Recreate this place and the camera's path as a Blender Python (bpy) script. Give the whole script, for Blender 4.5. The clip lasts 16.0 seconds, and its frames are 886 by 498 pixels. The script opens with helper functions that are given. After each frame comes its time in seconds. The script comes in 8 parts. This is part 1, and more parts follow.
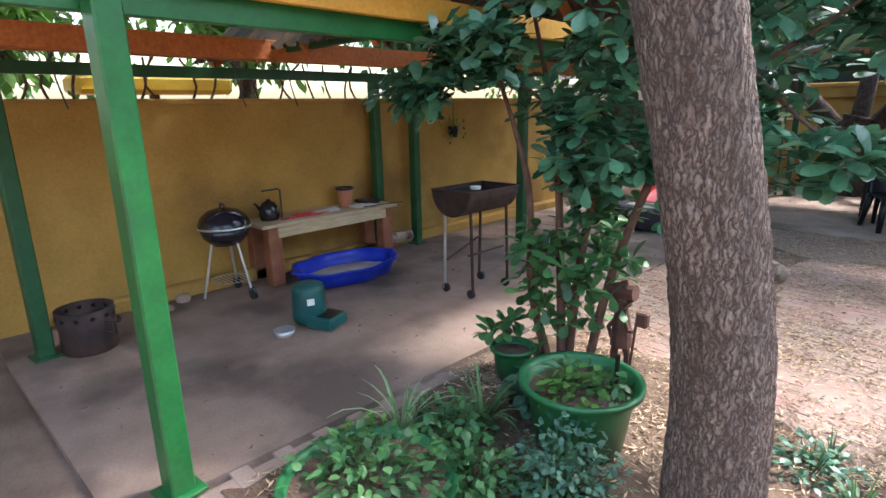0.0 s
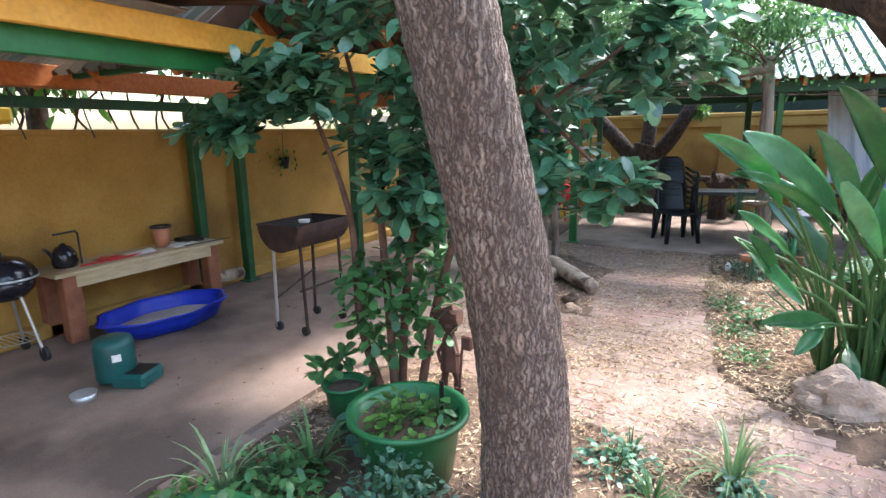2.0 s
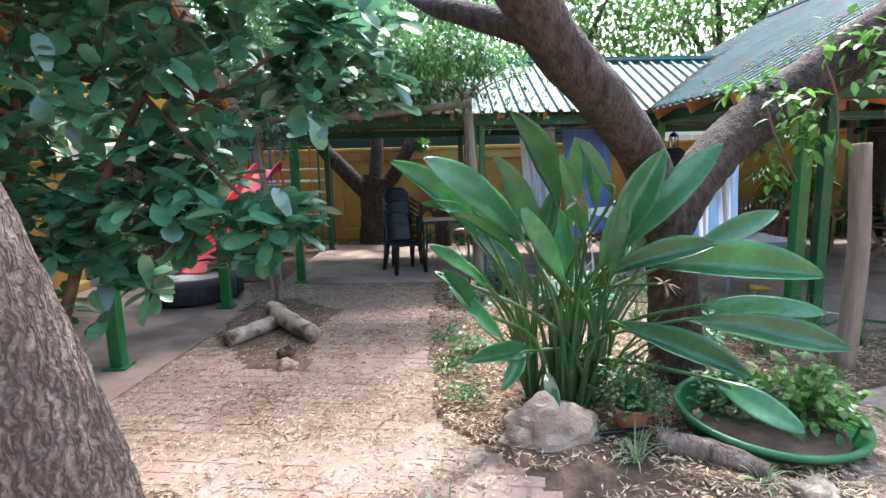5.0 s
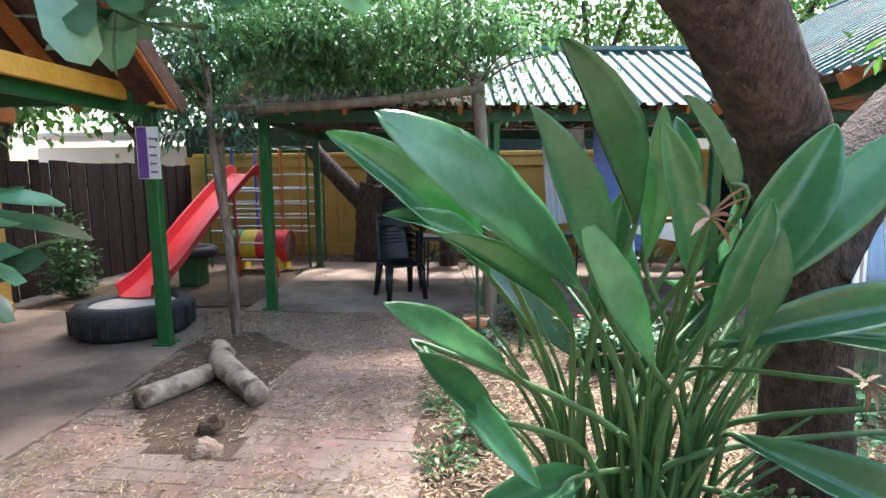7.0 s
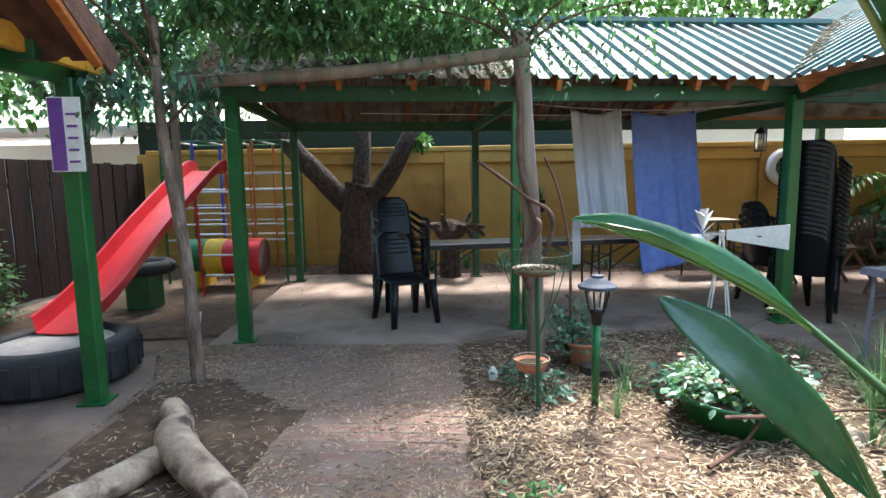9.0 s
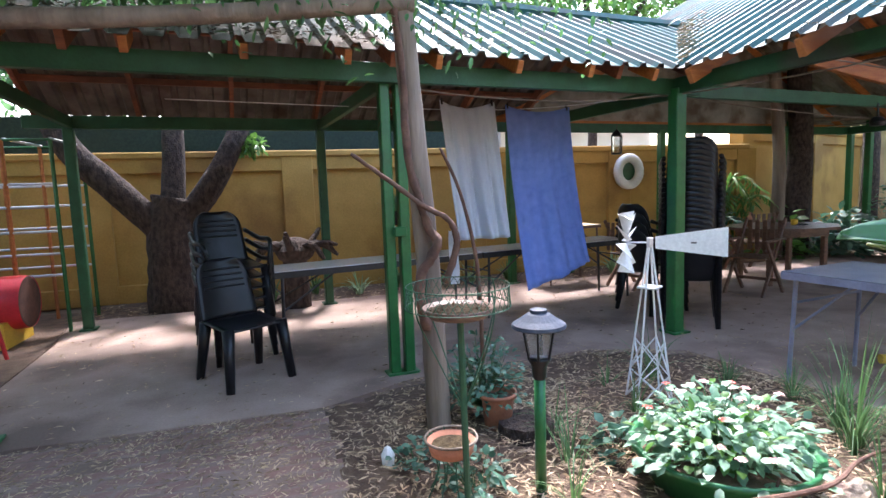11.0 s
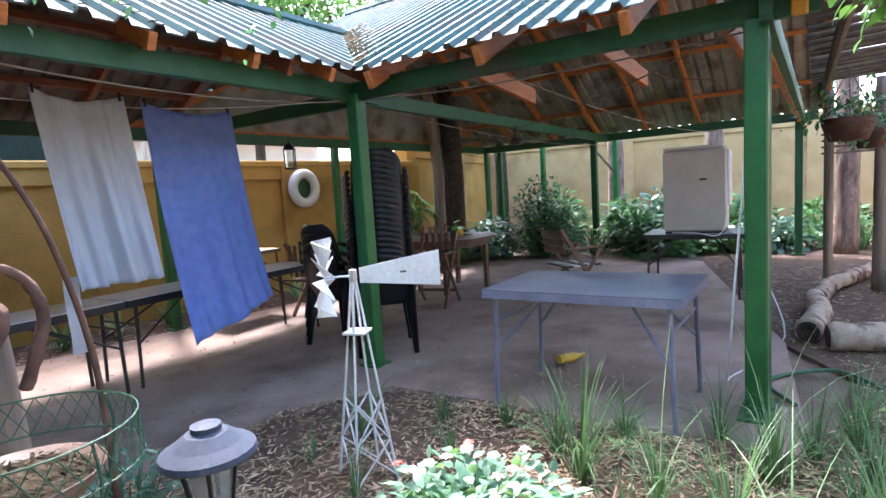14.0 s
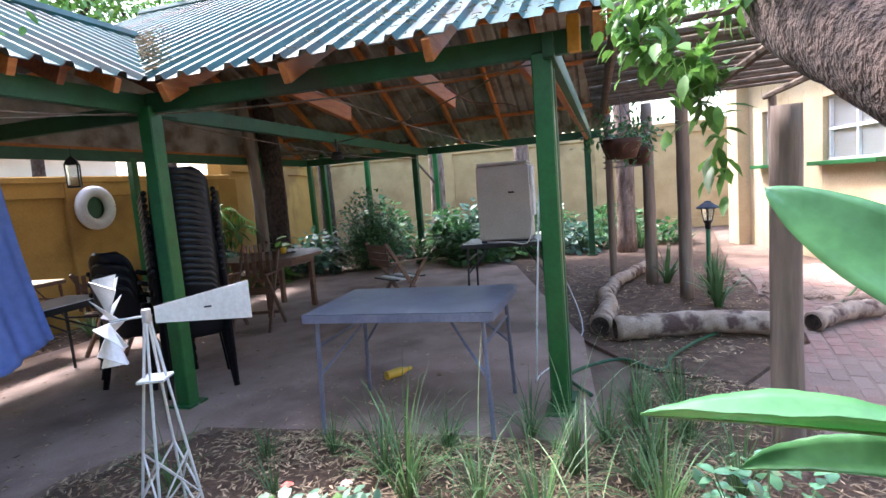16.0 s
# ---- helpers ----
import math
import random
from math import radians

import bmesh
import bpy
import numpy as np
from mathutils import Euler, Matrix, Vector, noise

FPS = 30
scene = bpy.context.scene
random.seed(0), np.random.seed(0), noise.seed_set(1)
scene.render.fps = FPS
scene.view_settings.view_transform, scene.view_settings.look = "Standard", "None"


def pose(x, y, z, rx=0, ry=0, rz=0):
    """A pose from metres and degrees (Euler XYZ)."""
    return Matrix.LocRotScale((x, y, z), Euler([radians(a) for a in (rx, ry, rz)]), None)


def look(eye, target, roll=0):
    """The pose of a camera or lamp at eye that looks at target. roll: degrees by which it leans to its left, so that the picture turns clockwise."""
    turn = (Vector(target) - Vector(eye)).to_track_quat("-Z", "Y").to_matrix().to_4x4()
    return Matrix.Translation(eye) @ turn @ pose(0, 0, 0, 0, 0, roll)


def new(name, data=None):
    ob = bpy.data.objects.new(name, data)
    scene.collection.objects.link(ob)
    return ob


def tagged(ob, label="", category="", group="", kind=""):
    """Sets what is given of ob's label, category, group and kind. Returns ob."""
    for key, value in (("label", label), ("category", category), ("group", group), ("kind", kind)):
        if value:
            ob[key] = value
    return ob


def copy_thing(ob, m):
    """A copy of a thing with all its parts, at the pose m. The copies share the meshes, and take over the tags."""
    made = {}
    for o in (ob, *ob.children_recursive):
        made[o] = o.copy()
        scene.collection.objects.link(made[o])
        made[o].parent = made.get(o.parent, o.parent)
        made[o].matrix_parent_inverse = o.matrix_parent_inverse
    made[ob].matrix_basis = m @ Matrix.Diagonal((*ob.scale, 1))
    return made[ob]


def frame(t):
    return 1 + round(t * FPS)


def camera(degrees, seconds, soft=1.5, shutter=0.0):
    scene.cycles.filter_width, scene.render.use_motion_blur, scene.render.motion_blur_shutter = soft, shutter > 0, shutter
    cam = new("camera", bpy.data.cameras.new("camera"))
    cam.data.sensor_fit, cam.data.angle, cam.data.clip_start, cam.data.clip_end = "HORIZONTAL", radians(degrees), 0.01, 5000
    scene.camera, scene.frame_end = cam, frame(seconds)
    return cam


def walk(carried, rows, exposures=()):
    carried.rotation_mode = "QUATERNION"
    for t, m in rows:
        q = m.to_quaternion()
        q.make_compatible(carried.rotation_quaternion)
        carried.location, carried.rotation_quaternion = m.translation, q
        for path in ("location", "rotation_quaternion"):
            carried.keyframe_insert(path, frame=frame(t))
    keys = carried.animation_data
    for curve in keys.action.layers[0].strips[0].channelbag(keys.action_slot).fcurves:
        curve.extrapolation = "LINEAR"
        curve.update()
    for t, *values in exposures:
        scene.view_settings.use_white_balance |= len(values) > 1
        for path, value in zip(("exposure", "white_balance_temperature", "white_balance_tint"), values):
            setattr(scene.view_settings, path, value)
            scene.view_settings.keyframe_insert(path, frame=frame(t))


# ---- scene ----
cam = camera(78.0, 16.0)

PATH = [
    (0, (0.384, -0.028, 1.62), (-0.977, 1.349, 1.121), -1.1),
    (0.5, (0.406, 0.012, 1.621), (-0.841, 1.499, 1.139), -1.0),
    (1, (0.429, 0.051, 1.623), (-0.722, 1.62, 1.159), -0.9),
    (1.5, (0.464, 0.073, 1.633), (-0.589, 1.716, 1.193), -1.0),
    (2, (0.496, 0.096, 1.644), (-0.448, 1.811, 1.231), -1.1),
    (2.5, (0.538, 0.106, 1.65), (-0.289, 1.886, 1.265), -1.2),
    (3, (0.582, 0.119, 1.652), (-0.131, 1.953, 1.291), -1.3),
    (3.5, (0.646, 0.128, 1.658), (0.059, 2.009, 1.316), -1.3),
    (4, (0.725, 0.224, 1.645), (0.296, 2.149, 1.319), -1.4),
    (4.5, (0.706, 0.46, 1.603), (0.461, 2.42, 1.289), -1.3),
    (5, (0.702, 0.82, 1.597), (0.589, 2.792, 1.285), -1.4),
    (7.5, (0.7, 2.555, 1.454), (0.54, 4.531, 1.195), -0.3),
    (8, (0.527, 2.847, 1.431), (0.353, 4.822, 1.17), -0.6),
    (10.5, (-0.027, 4.422, 1.355), (0.386, 6.366, 1.133), -1.7),
    (11, (0.007, 4.653, 1.34), (0.556, 6.564, 1.122), -2.0),
    (11.5, (0.065, 4.793, 1.366), (0.733, 6.665, 1.143), -2.4),
    (12, (0.122, 4.941, 1.392), (0.984, 6.731, 1.165), -3.0),
    (12.5, (0.179, 5.083, 1.389), (1.257, 6.752, 1.157), -3.2),
    (13, (0.267, 5.223, 1.398), (1.521, 6.763, 1.165), -3.4),
    (13.5, (0.353, 5.348, 1.351), (1.732, 6.781, 1.143), -3.5),
    (14, (0.433, 5.425, 1.35), (1.939, 6.724, 1.139), -3.6),
    (14.5, (0.461, 5.505, 1.328), (2.07, 6.677, 1.133), -3.7),
    (15, (0.488, 5.512, 1.327), (2.178, 6.566, 1.142), -4.1),
    (15.5, (0.495, 5.481, 1.339), (2.263, 6.398, 1.154), -4.4),
    (16, (0.509, 5.375, 1.409), (2.335, 6.159, 1.189), -4.6),
]
walk(cam, [(t, look(eye, target, roll)) for t, eye, target, roll in PATH], exposures=[(0, 2.42, 5950, 12), (1.5, 2.64, 5950, 12), (3, 2.62, 5950, 11), (5, 2.45, 5850, 11), (7.5, 2.55, 6000, 10), (8, 2.55, 6000, 4), (10.5, 2.78, 5850, 17), (12.5, 2.98, 5800, 20), (14.5, 2.95, 5800, 20), (16, 2.66, 5850, 21)])

# ---- light ----
SUN_EL, SUN_AZ = radians(55), radians(20)
world = bpy.data.worlds.new("world")
scene.world = world
world.use_nodes = True
wn = world.node_tree.nodes
sky = wn.new("ShaderNodeTexSky")
sky.sky_type, sky.sun_disc, sky.sun_elevation, sky.sun_rotation = "NISHITA", False, SUN_EL, SUN_AZ
sky.air_density, sky.dust_density, sky.ozone_density = 1.6, 3.5, 1.0
world.node_tree.links.new(sky.outputs[0], wn["Background"].inputs[0])
wn["Background"].inputs[1].default_value = 0.15
sun = new("sun", bpy.data.lights.new("sun", "SUN"))
sun.data.energy, sun.data.angle, sun.data.color = 2.1, radians(7), (1.0, 0.95, 0.86)
sun.matrix_world = look((0, 0, 0), (-math.sin(SUN_AZ) * math.cos(SUN_EL), -math.cos(SUN_AZ) * math.cos(SUN_EL), -math.sin(SUN_EL)))

# ---- materials ----


def mat(name, c1, c2, scale=6.0, rough=0.75, bump=0.25, fine=70.0, metal=0.0, stain=None, vary=0.0, island=False, leafy=0.0, stretch=(1, 1, 1), bump_dist=0.01, spec=0.5, stain_scale=1.3, stain_at=0.55):
    """Two-scale colour, optional stains, fine relief, and variation from piece to piece."""
    m = bpy.data.materials.new(name)
    m.use_nodes = True
    nt = m.node_tree
    n, l = nt.nodes, nt.links
    bsdf = n["Principled BSDF"]
    co = n.new("ShaderNodeTexCoord")
    mp = n.new("ShaderNodeMapping")
    mp.inputs["Scale"].default_value = stretch
    l.new(co.outputs["Object"], mp.inputs[0])
    a = n.new("ShaderNodeTexNoise")
    a.inputs["Scale"].default_value, a.inputs["Detail"].default_value = scale, 6
    b = n.new("ShaderNodeTexNoise")
    b.inputs["Scale"].default_value, b.inputs["Detail"].default_value = fine, 3
    l.new(mp.outputs[0], a.inputs[0])
    l.new(mp.outputs[0], b.inputs[0])
    r = n.new("ShaderNodeValToRGB")
    r.color_ramp.elements[0].position, r.color_ramp.elements[1].position = 0.33, 0.67
    r.color_ramp.elements[0].color, r.color_ramp.elements[1].color = (*c1, 1), (*c2, 1)
    l.new(a.outputs[0], r.inputs[0])
    out = r.outputs[0]
    if stain:
        s = n.new("ShaderNodeTexNoise")
        s.inputs["Scale"].default_value, s.inputs["Detail"].default_value = stain_scale, 8
        l.new(co.outputs["Object"], s.inputs[0])
        sr = n.new("ShaderNodeValToRGB")
        sr.color_ramp.elements[0].position, sr.color_ramp.elements[1].position = stain_at, stain_at + 0.13
        l.new(s.outputs[0], sr.inputs[0])
        mx = n.new("ShaderNodeMix")
        mx.data_type = "RGBA"
        l.new(sr.outputs[0], mx.inputs[0])
        l.new(out, mx.inputs[6])
        mx.inputs[7].default_value = (*stain, 1)
        out = mx.outputs[2]
    fm = n.new("ShaderNodeMapRange")
    fm.inputs[3].default_value, fm.inputs[4].default_value = 0.78, 1.22
    l.new(b.outputs[0], fm.inputs[0])
    val = fm.outputs[0]
    if vary:
        if island:
            src = n.new("ShaderNodeNewGeometry").outputs["Random Per Island"]
        else:
            src = n.new("ShaderNodeObjectInfo").outputs["Random"]
        vm = n.new("ShaderNodeMapRange")
        vm.inputs[3].default_value, vm.inputs[4].default_value = 1 - vary, 1 + vary
        l.new(src, vm.inputs[0])
        mu = n.new("ShaderNodeMath")
        mu.operation = "MULTIPLY"
        l.new(val, mu.inputs[0])
        l.new(vm.outputs[0], mu.inputs[1])
        val = mu.outputs[0]
    hs = n.new("ShaderNodeHueSaturation")
    l.new(val, hs.inputs["Value"])
    l.new(out, hs.inputs["Color"])
    l.new(hs.outputs[0], bsdf.inputs["Base Color"])
    bsdf.inputs["Roughness"].default_value, bsdf.inputs["Metallic"].default_value = rough, metal
    bsdf.inputs["Specular IOR Level"].default_value = spec
    if bump:
        ad = n.new("ShaderNodeMath")
        ad.operation = "ADD"
        l.new(a.outputs[0], ad.inputs[0])
        l.new(b.outputs[0], ad.inputs[1])
        bp = n.new("ShaderNodeBump")
        bp.inputs["Strength"].default_value, bp.inputs["Distance"].default_value = bump, bump_dist
        l.new(ad.outputs[0], bp.inputs["Height"])
        l.new(bp.outputs[0], bsdf.inputs["Normal"])
    if leafy:
        tr = n.new("ShaderNodeBsdfTranslucent")
        l.new(hs.outputs[0], tr.inputs[0])
        ms = n.new("ShaderNodeMixShader")
        ms.inputs[0].default_value = leafy
        l.new(bsdf.outputs[0], ms.inputs[1])
        l.new(tr.outputs[0], ms.inputs[2])
        l.new(ms.outputs[0], n["Material Output"].inputs["Surface"])
    return m


M_GREEN = mat("green_gloss_paint", (0.012, 0.10, 0.025), (0.018, 0.14, 0.035), 5, 0.38, 0.1, 40, stain=(0.02, 0.07, 0.03), stain_at=0.6)
M_GREEN_OLD = mat("green_weathered_paint", (0.012, 0.07, 0.025), (0.02, 0.10, 0.04), 7, 0.5, 0.2, 50, stain=(0.05, 0.06, 0.04), stain_at=0.62)
M_ORANGE = mat("orange_stained_timber", (0.36, 0.10, 0.02), (0.50, 0.17, 0.035), 5, 0.6, 0.2, 40, stretch=(1, 8, 8), stain=(0.25, 0.08, 0.02))
M_YELLOWPAINT = mat("yellow_painted_board", (0.62, 0.30, 0.03), (0.70, 0.36, 0.05), 5, 0.55, 0.15, 40)
M_WALL = mat("ochre_plaster", (0.385, 0.222, 0.05), (0.46, 0.275, 0.068), 2.5, 0.85, 0.3, 45, stain=(0.265, 0.142, 0.036), stain_at=0.53, stain_scale=0.9)
M_HOUSE = mat("pale_cream_plaster", (0.50, 0.385, 0.23), (0.58, 0.46, 0.285), 2.5, 0.85, 0.3, 45, stain=(0.42, 0.31, 0.17), stain_at=0.62)
M_CREAM = mat("cream_plaster", (0.41, 0.30, 0.14), (0.50, 0.375, 0.19), 2.5, 0.85, 0.3, 45, stain=(0.33, 0.23, 0.11), stain_at=0.55)
M_SLAB = mat("worn_concrete", (0.285, 0.195, 0.152), (0.38, 0.272, 0.218), 3, 0.78, 0.25, 60, stain=(0.175, 0.117, 0.09), stain_at=0.5, stain_scale=1.0)
# Darker copy of worn_concrete: the shelter's shade is put into its colour.
M_SLAB_SHADE = mat("shaded_trodden_concrete", (0.205, 0.14, 0.108), (0.295, 0.208, 0.165), 3, 0.82, 0.25, 60, stain=(0.12, 0.083, 0.065), stain_at=0.49, stain_scale=1.1)
M_SOIL = mat("soil", (0.07, 0.042, 0.028), (0.14, 0.087, 0.055), 9, 0.95, 0.7, 60, stain=(0.175, 0.115, 0.07), stain_at=0.58, stain_scale=3, bump_dist=0.02)
M_GROUND = mat("ground_dirt", (0.17, 0.11, 0.08), (0.25, 0.17, 0.125), 4, 0.95, 0.5, 60, stain=(0.12, 0.08, 0.055), stain_scale=0.7, bump_dist=0.02)
M_BRICK = mat("clay_paver", (0.245, 0.14, 0.115), (0.315, 0.195, 0.16), 9, 0.92, 0.4, 80, vary=0.1, stain=(0.28, 0.205, 0.168), stain_at=0.45, stain_scale=7)
M_BRICKJ = mat("clay_paver_field", (0.245, 0.14, 0.115), (0.315, 0.195, 0.16), 9, 0.92, 0.4, 80, vary=0.1, island=True, stain=(0.28, 0.205, 0.168), stain_at=0.42, stain_scale=1.6)
M_CHIP = mat("dry_leaf_litter", (0.29, 0.195, 0.115), (0.49, 0.365, 0.235), 3, 0.85, 0.1, 50, vary=0.55, island=True)
M_BARK = mat("rough_bark", (0.13, 0.085, 0.065), (0.33, 0.245, 0.20), 14, 0.95, 1.0, 60, stretch=(1, 1, 0.28), bump_dist=0.03, stain=(0.42, 0.34, 0.29), stain_at=0.6, stain_scale=7)
M_BARK_DARK = mat("dark_bark", (0.028, 0.018, 0.014), (0.095, 0.064, 0.05), 22, 0.95, 1.0, 70, stretch=(1, 1, 0.6), bump_dist=0.03)
M_POLE = mat("weathered_pole", (0.15, 0.11, 0.085), (0.28, 0.215, 0.165), 10, 0.85, 0.5, 60, stretch=(1, 1, 0.12))
M_TWIG = mat("brown_twig", (0.075, 0.036, 0.024), (0.16, 0.085, 0.058), 12, 0.9, 0.4, 60)
M_LOG = mat("cut_log", (0.30, 0.22, 0.16), (0.50, 0.40, 0.31), 9, 0.9, 0.6, 60, stain=(0.10, 0.06, 0.05), stain_at=0.5, stain_scale=6)
M_ROCK = mat("sandstone", (0.30, 0.20, 0.14), (0.45, 0.33, 0.26), 6, 0.9, 0.6, 60, bump_dist=0.02)
M_LEAF = mat("glossy_dark_leaf", (0.052, 0.15, 0.08), (0.12, 0.26, 0.145), 5, 0.24, 0.1, 40, vary=0.55, island=True, leafy=0.3, spec=1.0)
M_LEAF_LIGHT = mat("light_leaf", (0.07, 0.17, 0.03), (0.13, 0.27, 0.05), 5, 0.45, 0.1, 40, vary=0.45, island=True, leafy=0.4)
M_LEAF_MID = mat("mid_leaf", (0.045, 0.135, 0.045), (0.095, 0.22, 0.07), 5, 0.38, 0.1, 40, vary=0.45, island=True, leafy=0.34)
M_LEAF_FEATHER = mat("feathery_leaf", (0.07, 0.17, 0.065), (0.15, 0.29, 0.10), 5, 0.4, 0.1, 40, vary=0.5, island=True, leafy=0.45)
M_LEAF_BLUE = mat("blue_green_leaf", (0.05, 0.13, 0.085), (0.10, 0.21, 0.13), 5, 0.4, 0.1, 40, vary=0.35, island=True, leafy=0.25)
M_STREL = mat("strelitzia_leaf", (0.07, 0.205, 0.08), (0.115, 0.295, 0.115), 4, 0.25, 0.15, 30, vary=0.4, leafy=0.46, spec=1.0)
M_STALK = mat("green_stalk", (0.04, 0.10, 0.03), (0.075, 0.15, 0.045), 6, 0.45, 0.1, 40)
M_BLADE = mat("grass_blade", (0.07, 0.15, 0.055), (0.13, 0.24, 0.085), 4, 0.5, 0.0, 40, vary=0.4, island=True, leafy=0.3)
M_BLADE_PALE = mat("variegated_blade", (0.19, 0.33, 0.14), (0.42, 0.50, 0.28), 3, 0.45, 0.0, 40, vary=0.35, island=True, leafy=0.3)
M_DRYFLOWER = mat("withered_flower", (0.16, 0.085, 0.05), (0.33, 0.21, 0.14), 9, 0.8, 0.2, 50)
M_PINK = mat("pink_petal", (0.7, 0.35, 0.35), (0.8, 0.5, 0.48), 9, 0.6, 0.0, 50, leafy=0.2)
M_RED = mat("red_petal", (0.6, 0.06, 0.04), (0.7, 0.1, 0.06), 9, 0.6, 0.0, 50)
M_POTGREEN = mat("green_plastic_tub", (0.015, 0.11, 0.035), (0.03, 0.16, 0.055), 4, 0.35, 0.1, 50, stain=(0.06, 0.13, 0.07), stain_at=0.6, stain_scale=4)
M_TERRA = mat("terracotta", (0.42, 0.17, 0.10), (0.52, 0.23, 0.14), 6, 0.85, 0.2, 60)
M_BLACKPL = mat("black_plastic", (0.006, 0.006, 0.008), (0.012, 0.012, 0.015), 6, 0.3, 0.05, 60, spec=0.3)
M_IRON = mat("black_iron", (0.015, 0.014, 0.016), (0.035, 0.032, 0.034), 8, 0.45, 0.15, 70)
M_RUST = mat("rusty_steel", (0.055, 0.022, 0.015), (0.115, 0.05, 0.032), 9, 0.8, 0.4, 70)
M_BURNT = mat("burnt_iron", (0.02, 0.012, 0.012), (0.055, 0.028, 0.023), 9, 0.75, 0.4, 70)
M_STEEL = mat("galvanised_steel", (0.45, 0.45, 0.46), (0.58, 0.58, 0.6), 8, 0.4, 0.1, 70, metal=0.8)
M_ENAMEL = mat("black_enamel", (0.012, 0.012, 0.02), (0.02, 0.02, 0.03), 8, 0.15, 0.03, 70)
M_WHITE = mat("white_paint_metal", (0.66, 0.66, 0.66), (0.76, 0.76, 0.75), 6, 0.45, 0.1, 60, stain=(0.5, 0.46, 0.4), stain_at=0.66, stain_scale=5)
M_GREYTOP = mat("blue_grey_table_top", (0.075, 0.092, 0.125), (0.12, 0.14, 0.18), 5, 0.34, 0.1, 70, stain=(0.2, 0.21, 0.23), stain_at=0.62, stain_scale=4)
M_LEGBLUE = mat("blue_grey_leg_paint", (0.15, 0.155, 0.22), (0.22, 0.22, 0.29), 7, 0.5, 0.15, 60)
M_WHITETOP = mat("pale_table_top", (0.76, 0.78, 0.84), (0.84, 0.85, 0.90), 5, 0.16, 0.03, 60, spec=0.7)
M_TEAK = mat("dark_teak", (0.09, 0.045, 0.028), (0.17, 0.09, 0.055), 7, 0.4, 0.2, 60, stretch=(1, 6, 6))
M_BRICKRED = mat("table_leg_timber", (0.20, 0.075, 0.04), (0.30, 0.12, 0.065), 7, 0.75, 0.3, 60)
M_PALEWOOD = mat("pale_board", (0.46, 0.36, 0.22), (0.58, 0.47, 0.31), 6, 0.7, 0.2, 60, stretch=(6, 1, 6))
M_DARKFENCE = mat("dark_stained_fence", (0.016, 0.009, 0.009), (0.034, 0.018, 0.017), 6, 0.85, 0.3, 60, stretch=(6, 6, 1), vary=0.35, spec=0.2)
M_BLUECLOTH = mat("blue_towel", (0.16, 0.235, 0.60), (0.21, 0.29, 0.68), 14, 0.95, 0.6, 260, bump_dist=0.004)
M_WHITECLOTH = mat("pale_cloth", (0.78, 0.81, 0.90), (0.84, 0.87, 0.94), 6, 0.95, 0.4, 200, leafy=0.5, bump_dist=0.004)
M_ROOF = mat("green_roof_sheet", (0.017, 0.066, 0.06), (0.036, 0.105, 0.097), 3, 0.62, 0.1, 50, spec=0.25, stain=(0.055, 0.07, 0.06), stain_at=0.5, stain_scale=1.6)
M_ROOF_OLD = mat("mossy_roof_sheet", (0.025, 0.032, 0.025), (0.055, 0.06, 0.05), 3, 0.85, 0.4, 50, spec=0.15, stain=(0.085, 0.06, 0.04), stain_at=0.47, stain_scale=1.8)
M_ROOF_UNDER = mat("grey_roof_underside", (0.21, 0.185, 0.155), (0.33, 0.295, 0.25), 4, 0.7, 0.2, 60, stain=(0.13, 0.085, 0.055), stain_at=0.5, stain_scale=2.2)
# Darker and browner than grey_roof_underside, used below the main roof only.
M_UNDER_DARK = mat("dark_roof_underside", (0.10, 0.08, 0.066), (0.19, 0.16, 0.13), 4, 0.8, 0.2, 60, stain=(0.07, 0.043, 0.03), stain_at=0.5, stain_scale=2.2)
M_RAFTER = mat("red_brown_rafter", (0.17, 0.05, 0.022), (0.27, 0.09, 0.036), 5, 0.65, 0.2, 40, stretch=(1, 8, 8), stain=(0.10, 0.04, 0.02))
M_CEILBOARD = mat("ceiling_board", (0.60, 0.53, 0.44), (0.68, 0.61, 0.52), 3, 0.9, 0.1, 60, stain=(0.48, 0.38, 0.28), stain_at=0.6)
M_REDPL = mat("red_plastic", (0.55, 0.02, 0.03), (0.65, 0.035, 0.05), 4, 0.35, 0.05, 60)
M_YELPL = mat("yellow_paint", (0.65, 0.40, 0.03), (0.75, 0.5, 0.05), 5, 0.45, 0.1, 60)
M_BLUEPL = mat("blue_plastic", (0.01, 0.03, 0.42), (0.02, 0.045, 0.5), 5, 0.35, 0.05, 60)
M_TEAL = mat("teal_plastic", (0.008, 0.075, 0.075), (0.012, 0.10, 0.095), 5, 0.38, 0.05, 60)
M_RUBBER = mat("black_rubber", (0.016, 0.016, 0.02), (0.03, 0.03, 0.035), 9, 0.7, 0.3, 70)
M_SAND = mat("play_sand", (0.40, 0.35, 0.33), (0.5, 0.45, 0.43), 8, 0.95, 0.4, 80)
M_BEIGE = mat("beige_cabinet", (0.52, 0.48, 0.43), (0.58, 0.54, 0.49), 4, 0.45, 0.05, 60)
M_PAPER = mat("white_paper", (0.75, 0.74, 0.72), (0.82, 0.81, 0.79), 8, 0.8, 0.1, 60)
M_WIREG = mat("green_wire", (0.018, 0.07, 0.035), (0.03, 0.10, 0.05), 8, 0.5, 0.05, 60)
M_STICK = mat("pergola_stick", (0.08, 0.055, 0.038), (0.16, 0.115, 0.08), 10, 0.9, 0.4, 60)
